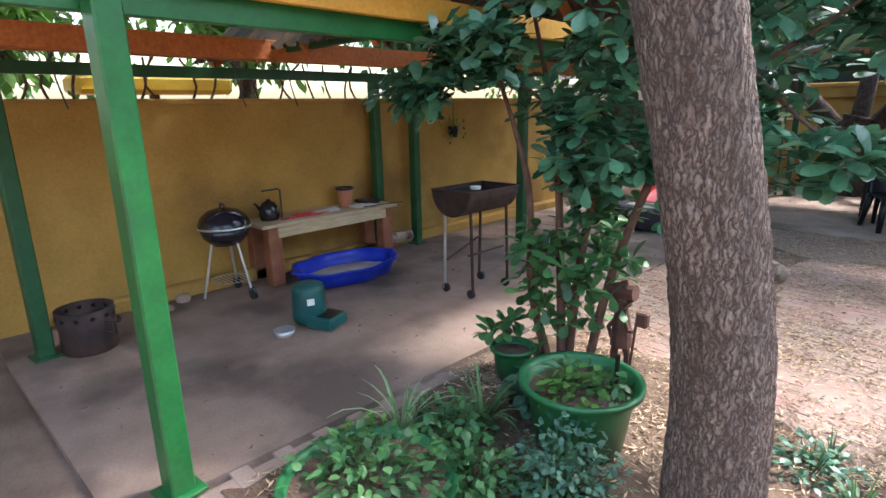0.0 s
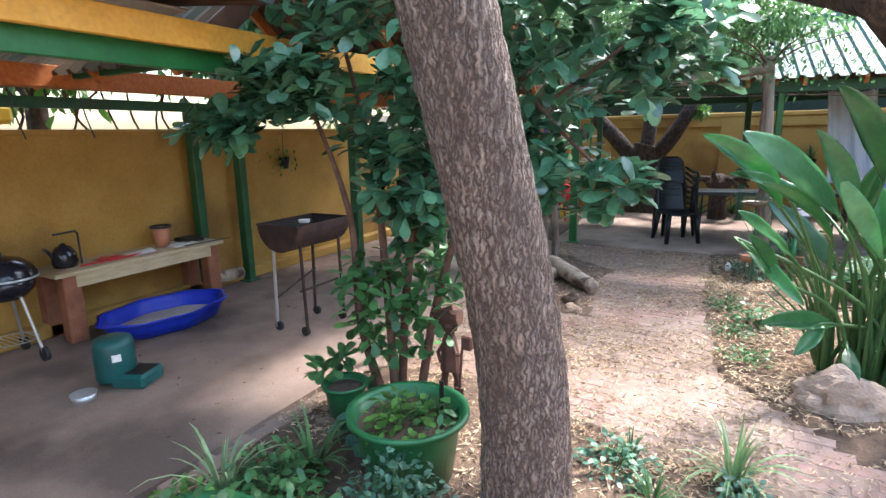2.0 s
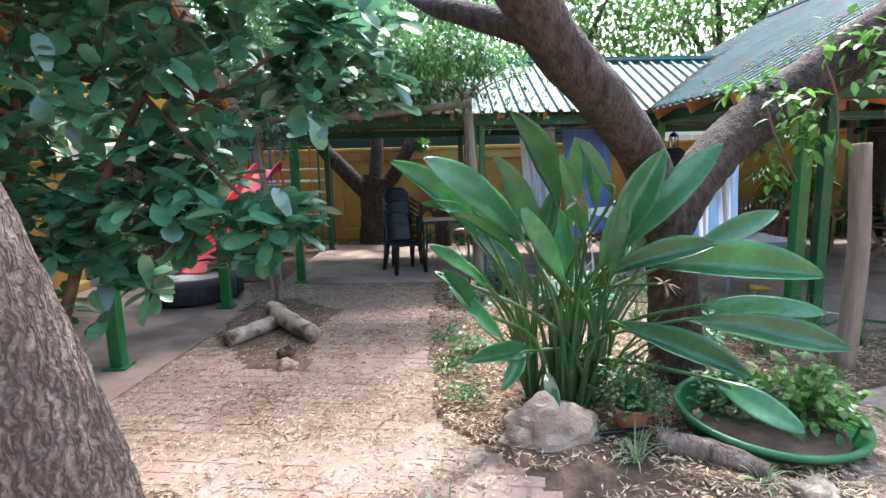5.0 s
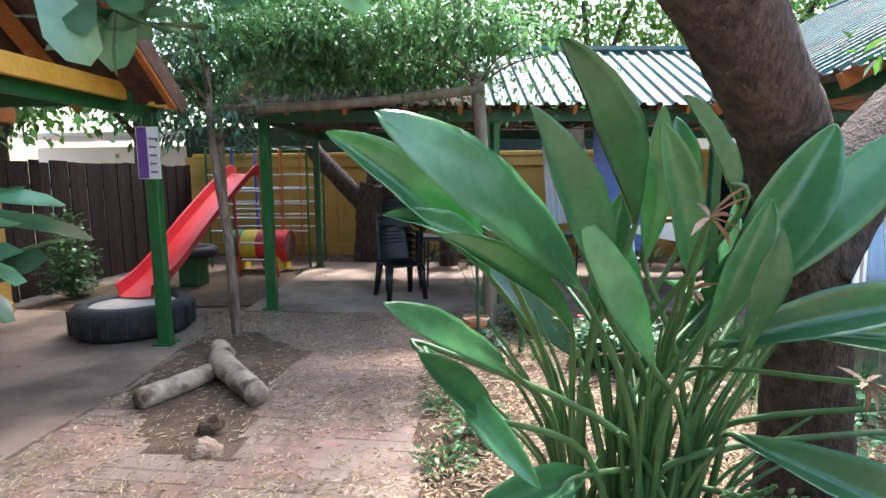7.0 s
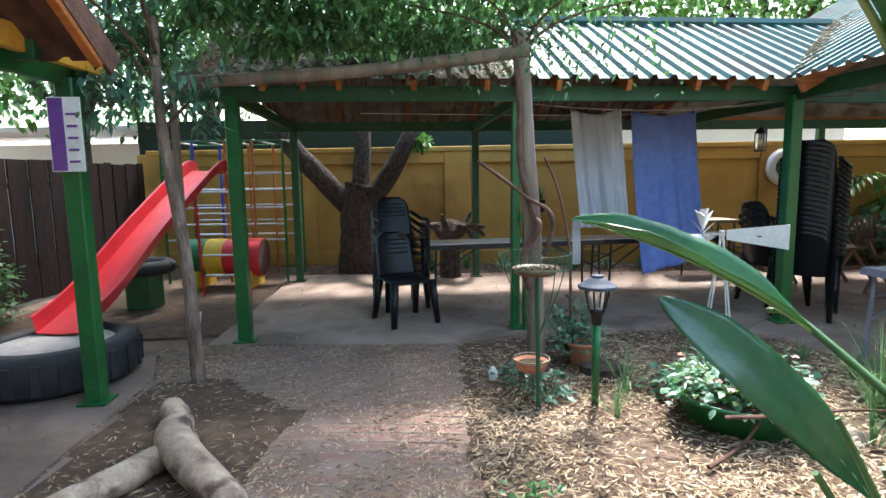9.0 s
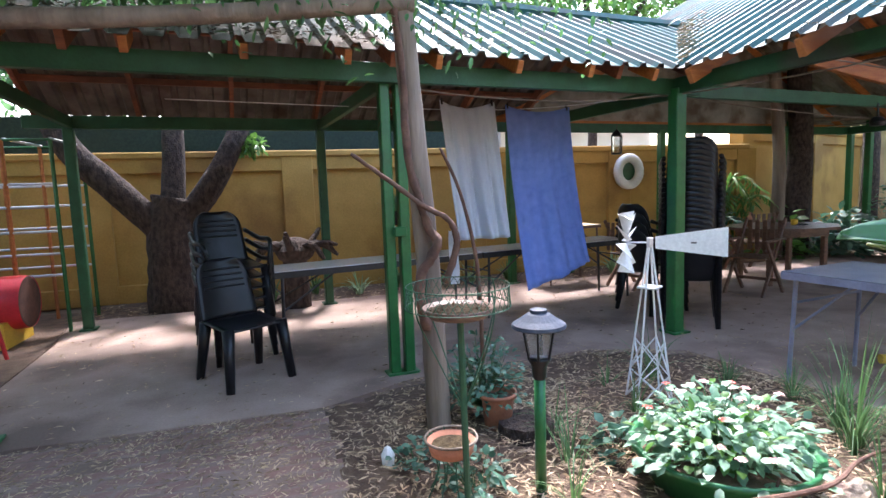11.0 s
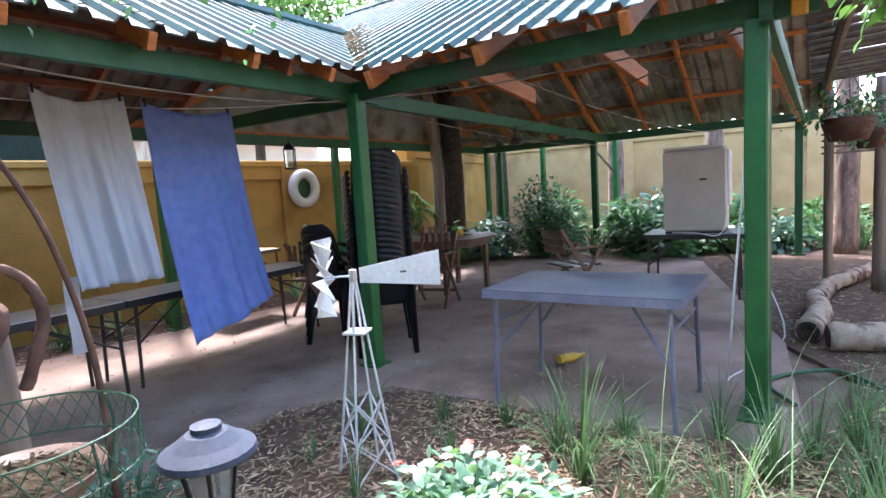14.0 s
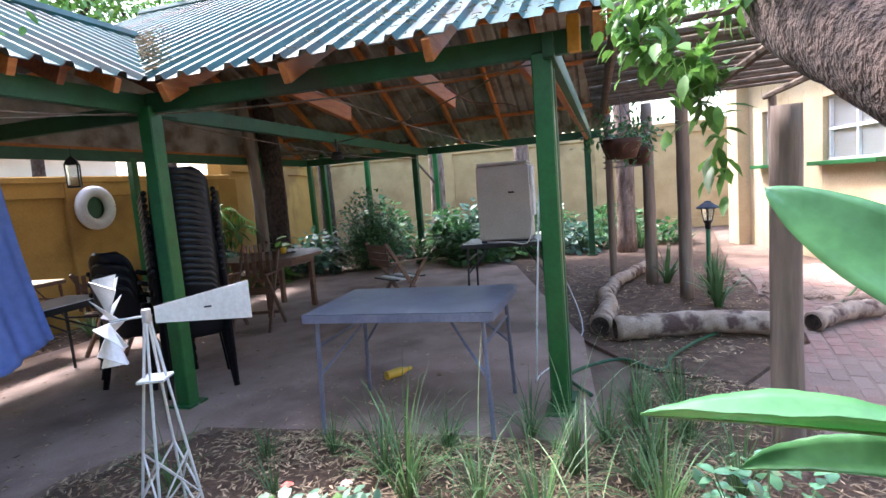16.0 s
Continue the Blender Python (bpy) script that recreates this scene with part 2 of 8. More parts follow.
M_SKYCARD = mat("white_house_wall", (0.66, 0.65, 0.62), (0.76, 0.75, 0.72), 1.5, 0.9, 0.1, 40)
M_STRIPE_BROWN = mat("brown_stripe", (0.42, 0.34, 0.28), (0.5, 0.42, 0.36), 9, 0.95, 0.3, 200)
M_BLUEPALE = mat("light_blue_towel", (0.30, 0.46, 0.66), (0.38, 0.54, 0.74), 9, 0.95, 0.4, 200)
M_PURPLE = mat("purple_print", (0.14, 0.05, 0.28), (0.20, 0.08, 0.36), 6, 0.5, 0.0, 60)
M_SEED = mat("bird_seed", (0.04, 0.028, 0.014), (0.11, 0.08, 0.042), 40, 0.95, 0.8, 120, spec=0.2)
gm = bpy.data.materials.new("lantern_glass")
gm.use_nodes = True
gb = gm.node_tree.nodes["Principled BSDF"]
gb.inputs["Base Color"].default_value, gb.inputs["Roughness"].default_value = (0.8, 0.85, 0.88, 1), 0.25
gb.inputs["Transmission Weight"].default_value, gb.inputs["IOR"].default_value = 0.85, 1.1
M_GLASS = gm
M_CHIP_DARK = mat("rotted_leaf_litter", (0.06, 0.042, 0.028), (0.16, 0.11, 0.07), 3, 0.9, 0.1, 50, vary=0.5, island=True)
M_MIDRIB = mat("pale_midrib", (0.16, 0.27, 0.09), (0.24, 0.36, 0.13), 6, 0.4, 0.1, 40)
M_MINT = mat("pale_mint_leaf", (0.11, 0.24, 0.14), (0.24, 0.38, 0.25), 9, 0.42, 0.1, 40, vary=0.4, island=True, leafy=0.3)
M_CAP = mat("faded_lamp_cap", (0.035, 0.045, 0.066), (0.066, 0.077, 0.104), 7, 0.62, 0.12, 60, spec=0.2, stain=(0.13, 0.135, 0.15), stain_at=0.64, stain_scale=9)

# bark broken into upright plates by cracks
M_PLATES = mat("plated_bark", (0.23, 0.17, 0.14), (0.42, 0.335, 0.285), 13, 0.95, 0.0, 60, stretch=(1, 1, 0.2), stain=(0.36, 0.30, 0.265), stain_at=0.6, stain_scale=3)
nt = M_PLATES.node_tree
nd, lk = nt.nodes, nt.links
pc = nd.new("ShaderNodeTexCoord")
wz = nd.new("ShaderNodeTexNoise")
wz.inputs["Scale"].default_value, wz.inputs["Detail"].default_value = 30, 6
wa = nd.new("ShaderNodeMix")
wa.data_type, wa.inputs[0].default_value = "RGBA", 0.036
lk.new(pc.outputs["Object"], wz.inputs[0])
lk.new(pc.outputs["Object"], wa.inputs[6])
lk.new(wz.outputs["Color"], wa.inputs[7])


def cracks(scale, width):
    pm = nd.new("ShaderNodeMapping")
    pm.inputs["Scale"].default_value = scale
    lk.new(wa.outputs[2], pm.inputs[0])
    vo = nd.new("ShaderNodeTexVoronoi")
    vo.feature, vo.inputs["Scale"].default_value = "DISTANCE_TO_EDGE", 1.0
    lk.new(pm.outputs[0], vo.inputs[0])
    mr = nd.new("ShaderNodeMapRange")
    mr.inputs[1].default_value, mr.inputs[2].default_value = 0.0, width
    lk.new(vo.outputs[0], mr.inputs[0])
    return mr.outputs[0]


ca_, cb_ = cracks((58, 58, 9), 0.42), cracks((105, 105, 34), 0.4)
fz = nd.new("ShaderNodeTexNoise")
fz.inputs["Scale"].default_value, fz.inputs["Detail"].default_value = 60, 6
lk.new(pc.outputs["Object"], fz.inputs[0])
h1 = nd.new("ShaderNodeMath")
h1.operation, h1.inputs[1].default_value = "MULTIPLY_ADD", 0.5
lk.new(cb_, h1.inputs[0])
lk.new(ca_, h1.inputs[2])
hm = nd.new("ShaderNodeMath")
hm.operation, hm.inputs[1].default_value = "MULTIPLY_ADD", 0.6
lk.new(fz.outputs[0], hm.inputs[0])
lk.new(h1.outputs[0], hm.inputs[2])
bu = nd.new("ShaderNodeBump")
bu.inputs["Strength"].default_value, bu.inputs["Distance"].default_value = 0.9, 0.016
lk.new(hm.outputs[0], bu.inputs["Height"])
pb = nd["Principled BSDF"]
lk.new(bu.outputs[0], pb.inputs["Normal"])
old = pb.inputs["Base Color"].links[0].from_socket
hs = nd.new("ShaderNodeMapRange")
hs.inputs[1].default_value, hs.inputs[2].default_value = 0.15, 1.3
lk.new(h1.outputs[0], hs.inputs[0])
dk = nd.new("ShaderNodeMix")
dk.data_type = "RGBA"
lk.new(hs.outputs[0], dk.inputs[0])
dk.inputs[6].default_value = (0.075, 0.05, 0.04, 1)
lk.new(old, dk.inputs[7])
lk.new(dk.outputs[2], pb.inputs["Base Color"])

# ---- mesh helpers ----
rng = np.random.default_rng(7)


class Soup:
    """Vertices and faces gathered for one mesh."""

    def __init__(self):
        self.v, self.f, self.k = [], [], 0

    def add(self, verts, faces):
        verts = np.asarray(verts, float).reshape(-1, 3)
        self.v.append(verts)
        self.f += [tuple(i + self.k for i in f) for f in faces]
        self.k += len(verts)
        return self

    def box(self, c, s, rz=0.0, m=None, bevel=0.004):
        h = np.array(s) / 2
        b = min(bevel, h.min() * 0.45)
        pts, idx = [], {}
        for sx in (-1, 1):
            for sy in (-1, 1):
                for sz in (-1, 1):
                    for a in range(3):
                        p = np.array([sx, sy, sz]) * (h - b)
                        p[a] = (sx, sy, sz)[a] * h[a]
                        idx[(sx, sy, sz, a)] = len(pts)
                        pts.append(p)
        faces = []
        for a in range(3):
            o = [i for i in range(3) if i != a]
            for s1 in (-1, 1):
                ring = []
                for q in ((-1, -1), (1, -1), (1, 1), (-1, 1)):
                    k = [0, 0, 0]
                    k[a], k[o[0]], k[o[1]] = s1, q[0], q[1]
                    ring.append(idx[(*k, a)])
                faces.append(ring if (s1 > 0) == (a != 1) else ring[::-1])
        for a in range(3):
            o = [i for i in range(3) if i != a]
            for q in ((-1, -1), (1, -1), (1, 1), (-1, 1)):
                e = []
                for s1, ax in ((-1, o[0]), (1, o[0]), (1, o[1]), (-1, o[1])):
                    k = [0, 0, 0]
                    k[a], k[o[0]], k[o[1]] = s1, q[0], q[1]
                    e.append(idx[(*k, ax)])
                faces.append(e)
        for sx in (-1, 1):
            for sy in (-1, 1):
                for sz in (-1, 1):
                    faces.append([idx[(sx, sy, sz, a)] for a in range(3)])
        pts = np.array(pts)
        if m is not None:
            r = np.array(m)
            pts = pts @ r[:3, :3].T + r[:3, 3] + np.array(c)
        else:
            ca, sa = math.cos(rz), math.sin(rz)
            pts = pts @ np.array([[ca, sa, 0], [-sa, ca, 0], [0, 0, 1]]) + np.array(c)
        return self.add(pts, faces)

    def bar(self, p, q, w, h=None, bevel=0.003, up=(0, 0, 1)):
        """A rectangular bar from p to q."""
        p, q = np.array(p, float), np.array(q, float)
        d = q - p
        ln = np.linalg.norm(d)
        x = d / ln
        u = np.array(up, float)
        if abs(x @ u) > 0.95:
            u = np.array([1.0, 0, 0])
        y = np.cross(u, x)
        y /= np.linalg.norm(y)
        z = np.cross(x, y)
        m = np.eye(4)
        m[:3, 0], m[:3, 1], m[:3, 2] = x, y, z
        return self.box((p + q) / 2, (ln, w, h or w), m=m, bevel=bevel)

    def tube(self, pts, radii, n=8, cap=True, rough=0.0):
        pts = np.array(pts, float)
        radii = np.broadcast_to(np.array(radii, float), (len(pts),))
        tang = np.gradient(pts, axis=0)
        tang /= np.linalg.norm(tang, axis=1)[:, None] + 1e-9
        ref = np.array([0.0, 0, 1]) if abs(tang[0][2]) < 0.9 else np.array([1.0, 0, 0])
        rows, a = [], np.linspace(0, 2 * math.pi, n, endpoint=False)
        for p, r, t in zip(pts, radii, tang):
            s = np.cross(ref, t)
            s /= np.linalg.norm(s) + 1e-9
            o = np.cross(t, s)
            ref = np.cross(s, t) * -1
            ref = o
            rr = r * (1 + rough * rng.uniform(-1, 1, n))
            rows.append(p + np.outer(np.cos(a) * rr, s) + np.outer(np.sin(a) * rr, o))
        m = len(pts)
        f = [(i * n + j, i * n + (j + 1) % n, (i + 1) * n + (j + 1) % n, (i + 1) * n + j) for i in range(m - 1) for j in range(n)]
        if cap:
            f += [tuple(range(n))[::-1], tuple(range((m - 1) * n, m * n))]
        return self.add(np.concatenate(rows), f)

    def lathe(self, c, prof, n=24, rough=0.0):
        """prof: (radius, height) pairs turned about the upright axis through c."""
        a = np.linspace(0, 2 * math.pi, n, endpoint=False)
        v = [[c[0] + max(r, 1e-4) * math.cos(t), c[1] + max(r, 1e-4) * math.sin(t), c[2] + z] for r, z in prof for t in a]
        f = [(i * n + j, i * n + (j + 1) % n, (i + 1) * n + (j + 1) % n, (i + 1) * n + j) for i in range(len(prof) - 1) for j in range(n)]
        return self.add(v, f)

    def sheet(self, fn, nu, nv):
        v = [fn(i / nu, j / nv) for i in range(nu + 1) for j in range(nv + 1)]
        w = nv + 1
        return self.add(v, [(i * w + j, (i + 1) * w + j, (i + 1) * w + j + 1, i * w + j + 1) for i in range(nu) for j in range(nv)])

    def mesh(self, name, material, smooth=False):
        me = bpy.data.meshes.new(name)
        me.from_pydata(np.concatenate(self.v).tolist(), [], self.f)
        me.materials.append(material)
        if smooth:
            me.shade_smooth()
        me.update()
        return me


def part(name, soup, material, parent=None, label="", smooth=False):
    """Links a soup as one mesh object, under a thing or a part."""
    ob = new(name, soup.mesh(name, material, smooth))
    if parent is not None:
        ob.parent = parent
        ob.matrix_parent_inverse = Matrix.Identity(4)
        base = parent
        off = Vector((0, 0, 0))
        while base is not None:
            off += base.location
            base = base.parent
        ob.data.transform(Matrix.Translation(-off))
    if label:
        ob["label"] = label
    return ob


def thing(name, label, category, at=(0, 0, 0), group="", kind=""):
    """An Empty at the thing's base that carries its parts; parts are given in world places."""
    ob = new(name)
    ob.location = at
    ob.empty_display_size = 0.1
    return tagged(ob, label, category, group, kind)


def solo(name, soup, material, label, category, kind="", group="", smooth=False):
    return tagged(part(name, soup, material, smooth=smooth), label, category, group, kind)


def thicken(ob, d, offset=-1):
    m = ob.modifiers.new("thickness", "SOLIDIFY")
    m.thickness, m.offset = d, offset
    return ob


def inside(poly, x, y):
    hit, j = False, len(poly) - 1
    for i in range(len(poly)):
        (xi, yi), (xj, yj) = poly[i], poly[j]
        if (yi > y) != (yj > y) and x < (xj - xi) * (y - yi) / (yj - yi) + xi:
            hit = not hit
        j = i
    return hit


def smoothpath(pts, n):
    """Points evenly along a smooth curve through pts."""
    pts = np.array(pts, float)
    t = np.linspace(0, len(pts) - 1, n)
    out = []
    for s in t:
        i = min(int(s), len(pts) - 2)
        f = s - i
        p0, p1, p2, p3 = pts[max(i - 1, 0)], pts[i], pts[i + 1], pts[min(i + 2, len(pts) - 1)]
        out.append(0.5 * (2 * p1 + (p2 - p0) * f + (2 * p0 - 5 * p1 + 4 * p2 - p3) * f * f + (3 * p1 - p0 - 3 * p2 + p3) * f**3))
    return np.array(out)


def prism(poly, z0, z1):
    s = Soup()
    n = len(poly)
    v = [(x, y, z0) for x, y in poly] + [(x, y, z1) for x, y in poly]
    s.add(v, [tuple(range(n))[::-1], tuple(range(n, 2 * n))] + [(i, (i + 1) % n, n + (i + 1) % n, n + i) for i in range(n)])
    return s


LEAF = ((0, 0.0), (0.25, 0.8), (0.6, 1.0), (1.0, 0.0))
OBOVATE = ((0, 0.0), (0.3, 0.55), (0.66, 1.0), (0.9, 0.72), (1.0, 0.0))


def leaves(soup, base, direction, length, width, droop=0.25, fold=0.25, form=LEAF):
    """Many folded leaves at once: arrays of base points, directions, lengths and widths."""
    base, d = np.asarray(base, float), np.asarray(direction, float)
    n = len(base)
    d = d / (np.linalg.norm(d, axis=1)[:, None] + 1e-9)
    side = np.cross(d, np.array([0, 0, 1.0]) + 0.25 * rng.normal(size=(n, 3)))
    side /= np.linalg.norm(side, axis=1)[:, None] + 1e-9
    up = np.cross(side, d)
    L, W = np.broadcast_to(length, (n,))[:, None], np.broadcast_to(width, (n,))[:, None]
    rows = []
    for y, w in form:
        mid = base + d * L * y - up * (droop * L * y * y)
        if w == 0:
            rows.append(mid)
        else:
            rows += [mid - side * W * w / 2 + up * fold * W * w / 2, mid, mid + side * W * w / 2 + up * fold * W * w / 2]
    v = np.stack(rows, 1).reshape(-1, 3)
    f = []
    m = len(form) - 2
    pat = [(0, 1, 2), (0, 2, 3)]
    for j in range(m - 1):
        q = 1 + 3 * j
        pat += [(q, q + 3, q + 4, q + 1), (q + 1, q + 4, q + 5, q + 2)]
    q = 3 * m - 2
    pat += [(q, q + 3, q + 1), (q + 1, q + 3, q + 2)]
    for i in range(n):
        k = i * (3 * m + 2)
        f += [tuple(k + j for j in p) for p in pat]
    return soup.add(v, f)


def blades(soup, centre, n, length, width, spread=0.8, droop=0.6, seg=5, stand=0.3):
    """Arching grass blades round a centre."""
    for _ in range(n):
        a, tilt = rng.uniform(0, 2 * math.pi), rng.uniform(stand * 0.2, spread)
        ln, w = length * rng.uniform(0.6, 1.1), width * rng.uniform(0.7, 1.2)
        out = np.array([math.cos(a), math.sin(a), 0])
        side = np.array([-math.sin(a), math.cos(a), 0])
        p = np.array(centre) + out * rng.uniform(0, 0.04)
        ang, v = math.pi / 2 - tilt * 0.6, []
        for i in range(seg + 1):
            ww = w * (1 - (i / seg) ** 2) / 2 + 0.0006
            v += [p - side * ww, p + side * ww]
            p = p + (out * math.cos(ang) + np.array([0, 0, 1]) * math.sin(ang)) * ln / seg
            ang -= droop * tilt * 2.0 / seg * (1 + i * 0.3)
            if p[2] < 0.015:
                p[2] = 0.015
        soup.add(v, [(2 * i, 2 * i + 1, 2 * i + 3, 2 * i + 2) for i in range(seg)])
    return soup

# ---- ground, slabs, walls ----
GX, GY = math.cos(radians(6)), math.sin(radians(6))
PB = (-1.707, 8.195)


def grid(u, v, z=0.0):
    """A place in the long pavilion's own axes, from its front left post."""
    return np.array([PB[0] + u * GX - v * GY, PB[1] + u * GY + v * GX, z])


SLAB1 = [(-4.75, 0.3), (-1.9, 0.35), (-1.86, 5.75), (-2.03, 7.25), (-2.4, 8.0), (-4.75, 8.0)]
SLAB2 = [(-2.0, 8.08), (0.18, 8.06), (0.8, 8.36), (2.3, 8.5), (3.0, 8.2), (3.2, 7.1), (3.36, 5.75), (5.3, 6.15), (9.5, 7.9), (11.5, 11.6), (-2.35, 11.6), (-2.15, 10.5)]
WELL = [(-1.84, 5.8), (-2.0, 7.2), (-1.5, 7.3), (-0.78, 6.7), (-0.86, 6.0), (-0.6, 4.85), (-1.15, 4.95)]
BED_MAIN = [(0.45, 4.07), (0.2, 6.7), (0.17, 8.0), (0.8, 8.3), (2.3, 8.45), (2.95, 8.15), (3.15, 7.1), (3.3, 5.75), (4.6, 5.6), (4.3, 4.9), (3.2, 4.45), (2.75, 3.75), (2.5, 3.15), (1.75, 3.0), (1.08, 3.28)]
BED_TREE = [(-1.8, 0.75), (-1.75, 3.1), (-0.95, 3.35), (-0.2, 3.05), (0.5, 2.95), (0.95, 2.6), (0.6, 2.2), (0.15, 1.75), (-0.2, 1.1), (-0.9, 0.75)]
PAVED = [(-1.85, -3.0), (7.0, -3.0), (9.5, 2.5), (9.0, 4.6), (5.5, 4.4), (4.3, 4.9), (3.2, 4.45), (2.75, 3.75), (2.5, 3.15), (1.75, 3.0), (1.08, 3.28), (0.45, 4.07), (0.2, 6.7), (0.17, 8.04), (-1.98, 8.06), (-2.35, 7.95), (-2.02, 7.25), (-1.85, 5.75)]

s = Soup()
s.add([(-400, -400, -0.045), (400, -400, -0.045), (400, 400, -0.045), (-400, 400, -0.045)], [(0, 1, 2, 3)])
solo("ground", s, M_GROUND, "bare reddish garden earth around the paving", "ground", "structure")
solo("floor_barbecue_slab", prism(SLAB1, -0.06, 0.0), M_SLAB_SHADE, "trodden brown concrete floor under the barbecue shelter, its shade put into the colour", "floor", "structure")
solo("floor_dining_slab", prism(SLAB2, -0.06, 0.0), M_SLAB, "worn brown-grey concrete floor under the dining shelter", "floor", "structure")


def bed(name, poly, label, top=0.0, step=0.09, amp=0.03):
    """A soil bed: a bumpy sheet inside poly."""
    xs, ys = [p[0] for p in poly], [p[1] for p in poly]
    s, idx = Soup(), {}
    v, f = [], []
    nx, ny = int((max(xs) - min(xs)) / step) + 1, int((max(ys) - min(ys)) / step) + 1
    for i in range(nx + 1):
        for j in range(ny + 1):
            x, y = min(xs) + i * step, min(ys) + j * step
            k = inside(poly, x, y)
            z = top + amp * noise.noise((x * 2.2, y * 2.2, 0)) + 0.4 * amp * noise.noise((x * 9, y * 9, 3)) if k else -0.03
            idx[i, j] = (len(v), k)
            v.append((x, y, z))
    for i in range(nx):
        for j in range(ny):
            q = [idx[i, j], idx[i + 1, j], idx[i + 1, j + 1], idx[i, j + 1]]
            if any(b for _, b in q):
                f.append(tuple(a for a, _ in q))
    s.add(v, f)
    return solo(name, s, M_SOIL, label, "soil bed", "structure", smooth=True)


bed("soil_bed_main", BED_MAIN, "dark soil of the planted middle bed, strewn with dry leaves")
bed("soil_bed_tree", BED_TREE, "dark soil round the large tree and tubs")
bed("soil_bed_sapling", WELL, "sunken soil square round the thin sapling", top=-0.004, step=0.06, amp=0.016)
solo("sand_play", prism([(-4.6, 8.05), (-2.05, 8.45), (-2.2, 10.6), (-2.5, 12.3), (-4.7, 12.3)], -0.06, -0.02), M_SOIL, "dark sandy play ground beside the slide", "sand", "structure")
solo("soil_bed_back", prism([(-2.4, 11.6), (11.5, 11.6), (9.5, 7.9), (5.3, 6.15), (4.7, 5.7), (4.4, 5.0), (5.5, 4.45), (9.0, 4.7), (14.0, 4.6), (15.5, 14.5), (-2.5, 12.6)], -0.06, -0.015), M_SOIL, "leaf-strewn soil along the boundary walls", "soil bed", "structure")

# left boundary wall, with a coping, and the low ledge at its foot
W_IN = -4.68
s = Soup().box((W_IN - 0.11, 2.1, 0.84), (0.22, 11.8, 1.72), bevel=0.01)
solo("wall_west", s, M_WALL, "low ochre plastered garden wall, water-stained", "wall", "structure")
s = Soup().box((W_IN - 0.11, 2.1, 1.715), (0.27, 11.8, 0.05), bevel=0.012)
solo("wall_coping_west", s, M_WALL, "ochre plaster coping on the low wall", "coping", "structure")
s = Soup().box((W_IN + 0.06, 4.3, 0.06), (0.12, 7.2, 0.13), bevel=0.02)
solo("wall_plinth_west", s, M_WALL, "ochre plaster foot of the garden wall", "plinth", "structure")


def panel_wall(name, p, q, h, mat_, label, thick=0.22, pier=2.6):
    """A plaster wall from p to q with piers, recessed panels and a coping."""
    p, q = np.array(p, float), np.array(q, float)
    d = q - p
    ln = np.linalg.norm(d)
    a = math.atan2(d[1], d[0])
    c = (p + q) / 2
    s = Soup().box((c[0], c[1], h / 2 - 0.02), (ln, thick * 0.6, h), rz=a, bevel=0.005)
    wall = solo(name, s, mat_, label, "wall", "structure")
    n = max(1, round(ln / pier))
    for i in range(n + 1):
        x, y = p + d * i / n
        part("pier", Soup().box((x, y, h / 2 - 0.02), (0.42, thick + 0.04, h), rz=a, bevel=0.012), mat_, wall)
    part("coping", Soup().box((c[0], c[1], h + 0.0), (ln + 0.1, thick + 0.08, 0.09), rz=a, bevel=0.015), mat_, wall)
    part("top_band", Soup().box((c[0], c[1], h - 0.13), (ln, thick + 0.015, 0.2), rz=a, bevel=0.01), mat_, wall)
    part("foot_band", Soup().box((c[0], c[1], 0.1), (ln, thick + 0.015, 0.24), rz=a, bevel=0.01), mat_, wall)
    return wall


panel_wall("wall_north", (-4.9, 12.75), (7.9, 12.65), 1.9, M_WALL, "ochre plastered garden wall with recessed panels")
panel_wall("wall_north_tall", (8.1, 12.85), (14.0, 15.0), 2.25, M_WALL, "taller ochre boundary wall behind the palms", pier=3)
panel_wall("wall_east", (13.6, 15.0), (15.6, 3.0), 2.5, M_CREAM, "tall cream boundary wall", pier=4)
panel_wall("wall_south", (-4.8, -6.5), (15.5, -6.5), 2.2, M_CREAM, "cream boundary wall closing the garden", pier=4)
panel_wall("wall_southwest", (-4.8, -6.4), (-4.8, -3.9), 2.0, M_WALL, "ochre boundary wall closing the garden", pier=4)

# dark board fence between the low wall and the north wall
fence = thing("board_fence", "dark-stained upright board fence beside the play ground", "fence", (-4.95, 9.5, 0))
for i in range(28):
    y = 8.02 + i * 0.165
    part("board", Soup().box((-5.0 + 0.012 * (i % 2), y, 0.86), (0.022, 0.155, 1.72 + 0.04 * rng.uniform(-1, 1)), bevel=0.003), M_DARKFENCE, fence)
for z in (0.45, 1.4):
    part("rail", Soup().bar((-5.04, 7.95, z), (-5.04, 12.6, z), 0.04, 0.07), M_DARKFENCE, fence)


# ---- long pavilion with the cross wing ----
RIB, RISE = 0.172, 0.034


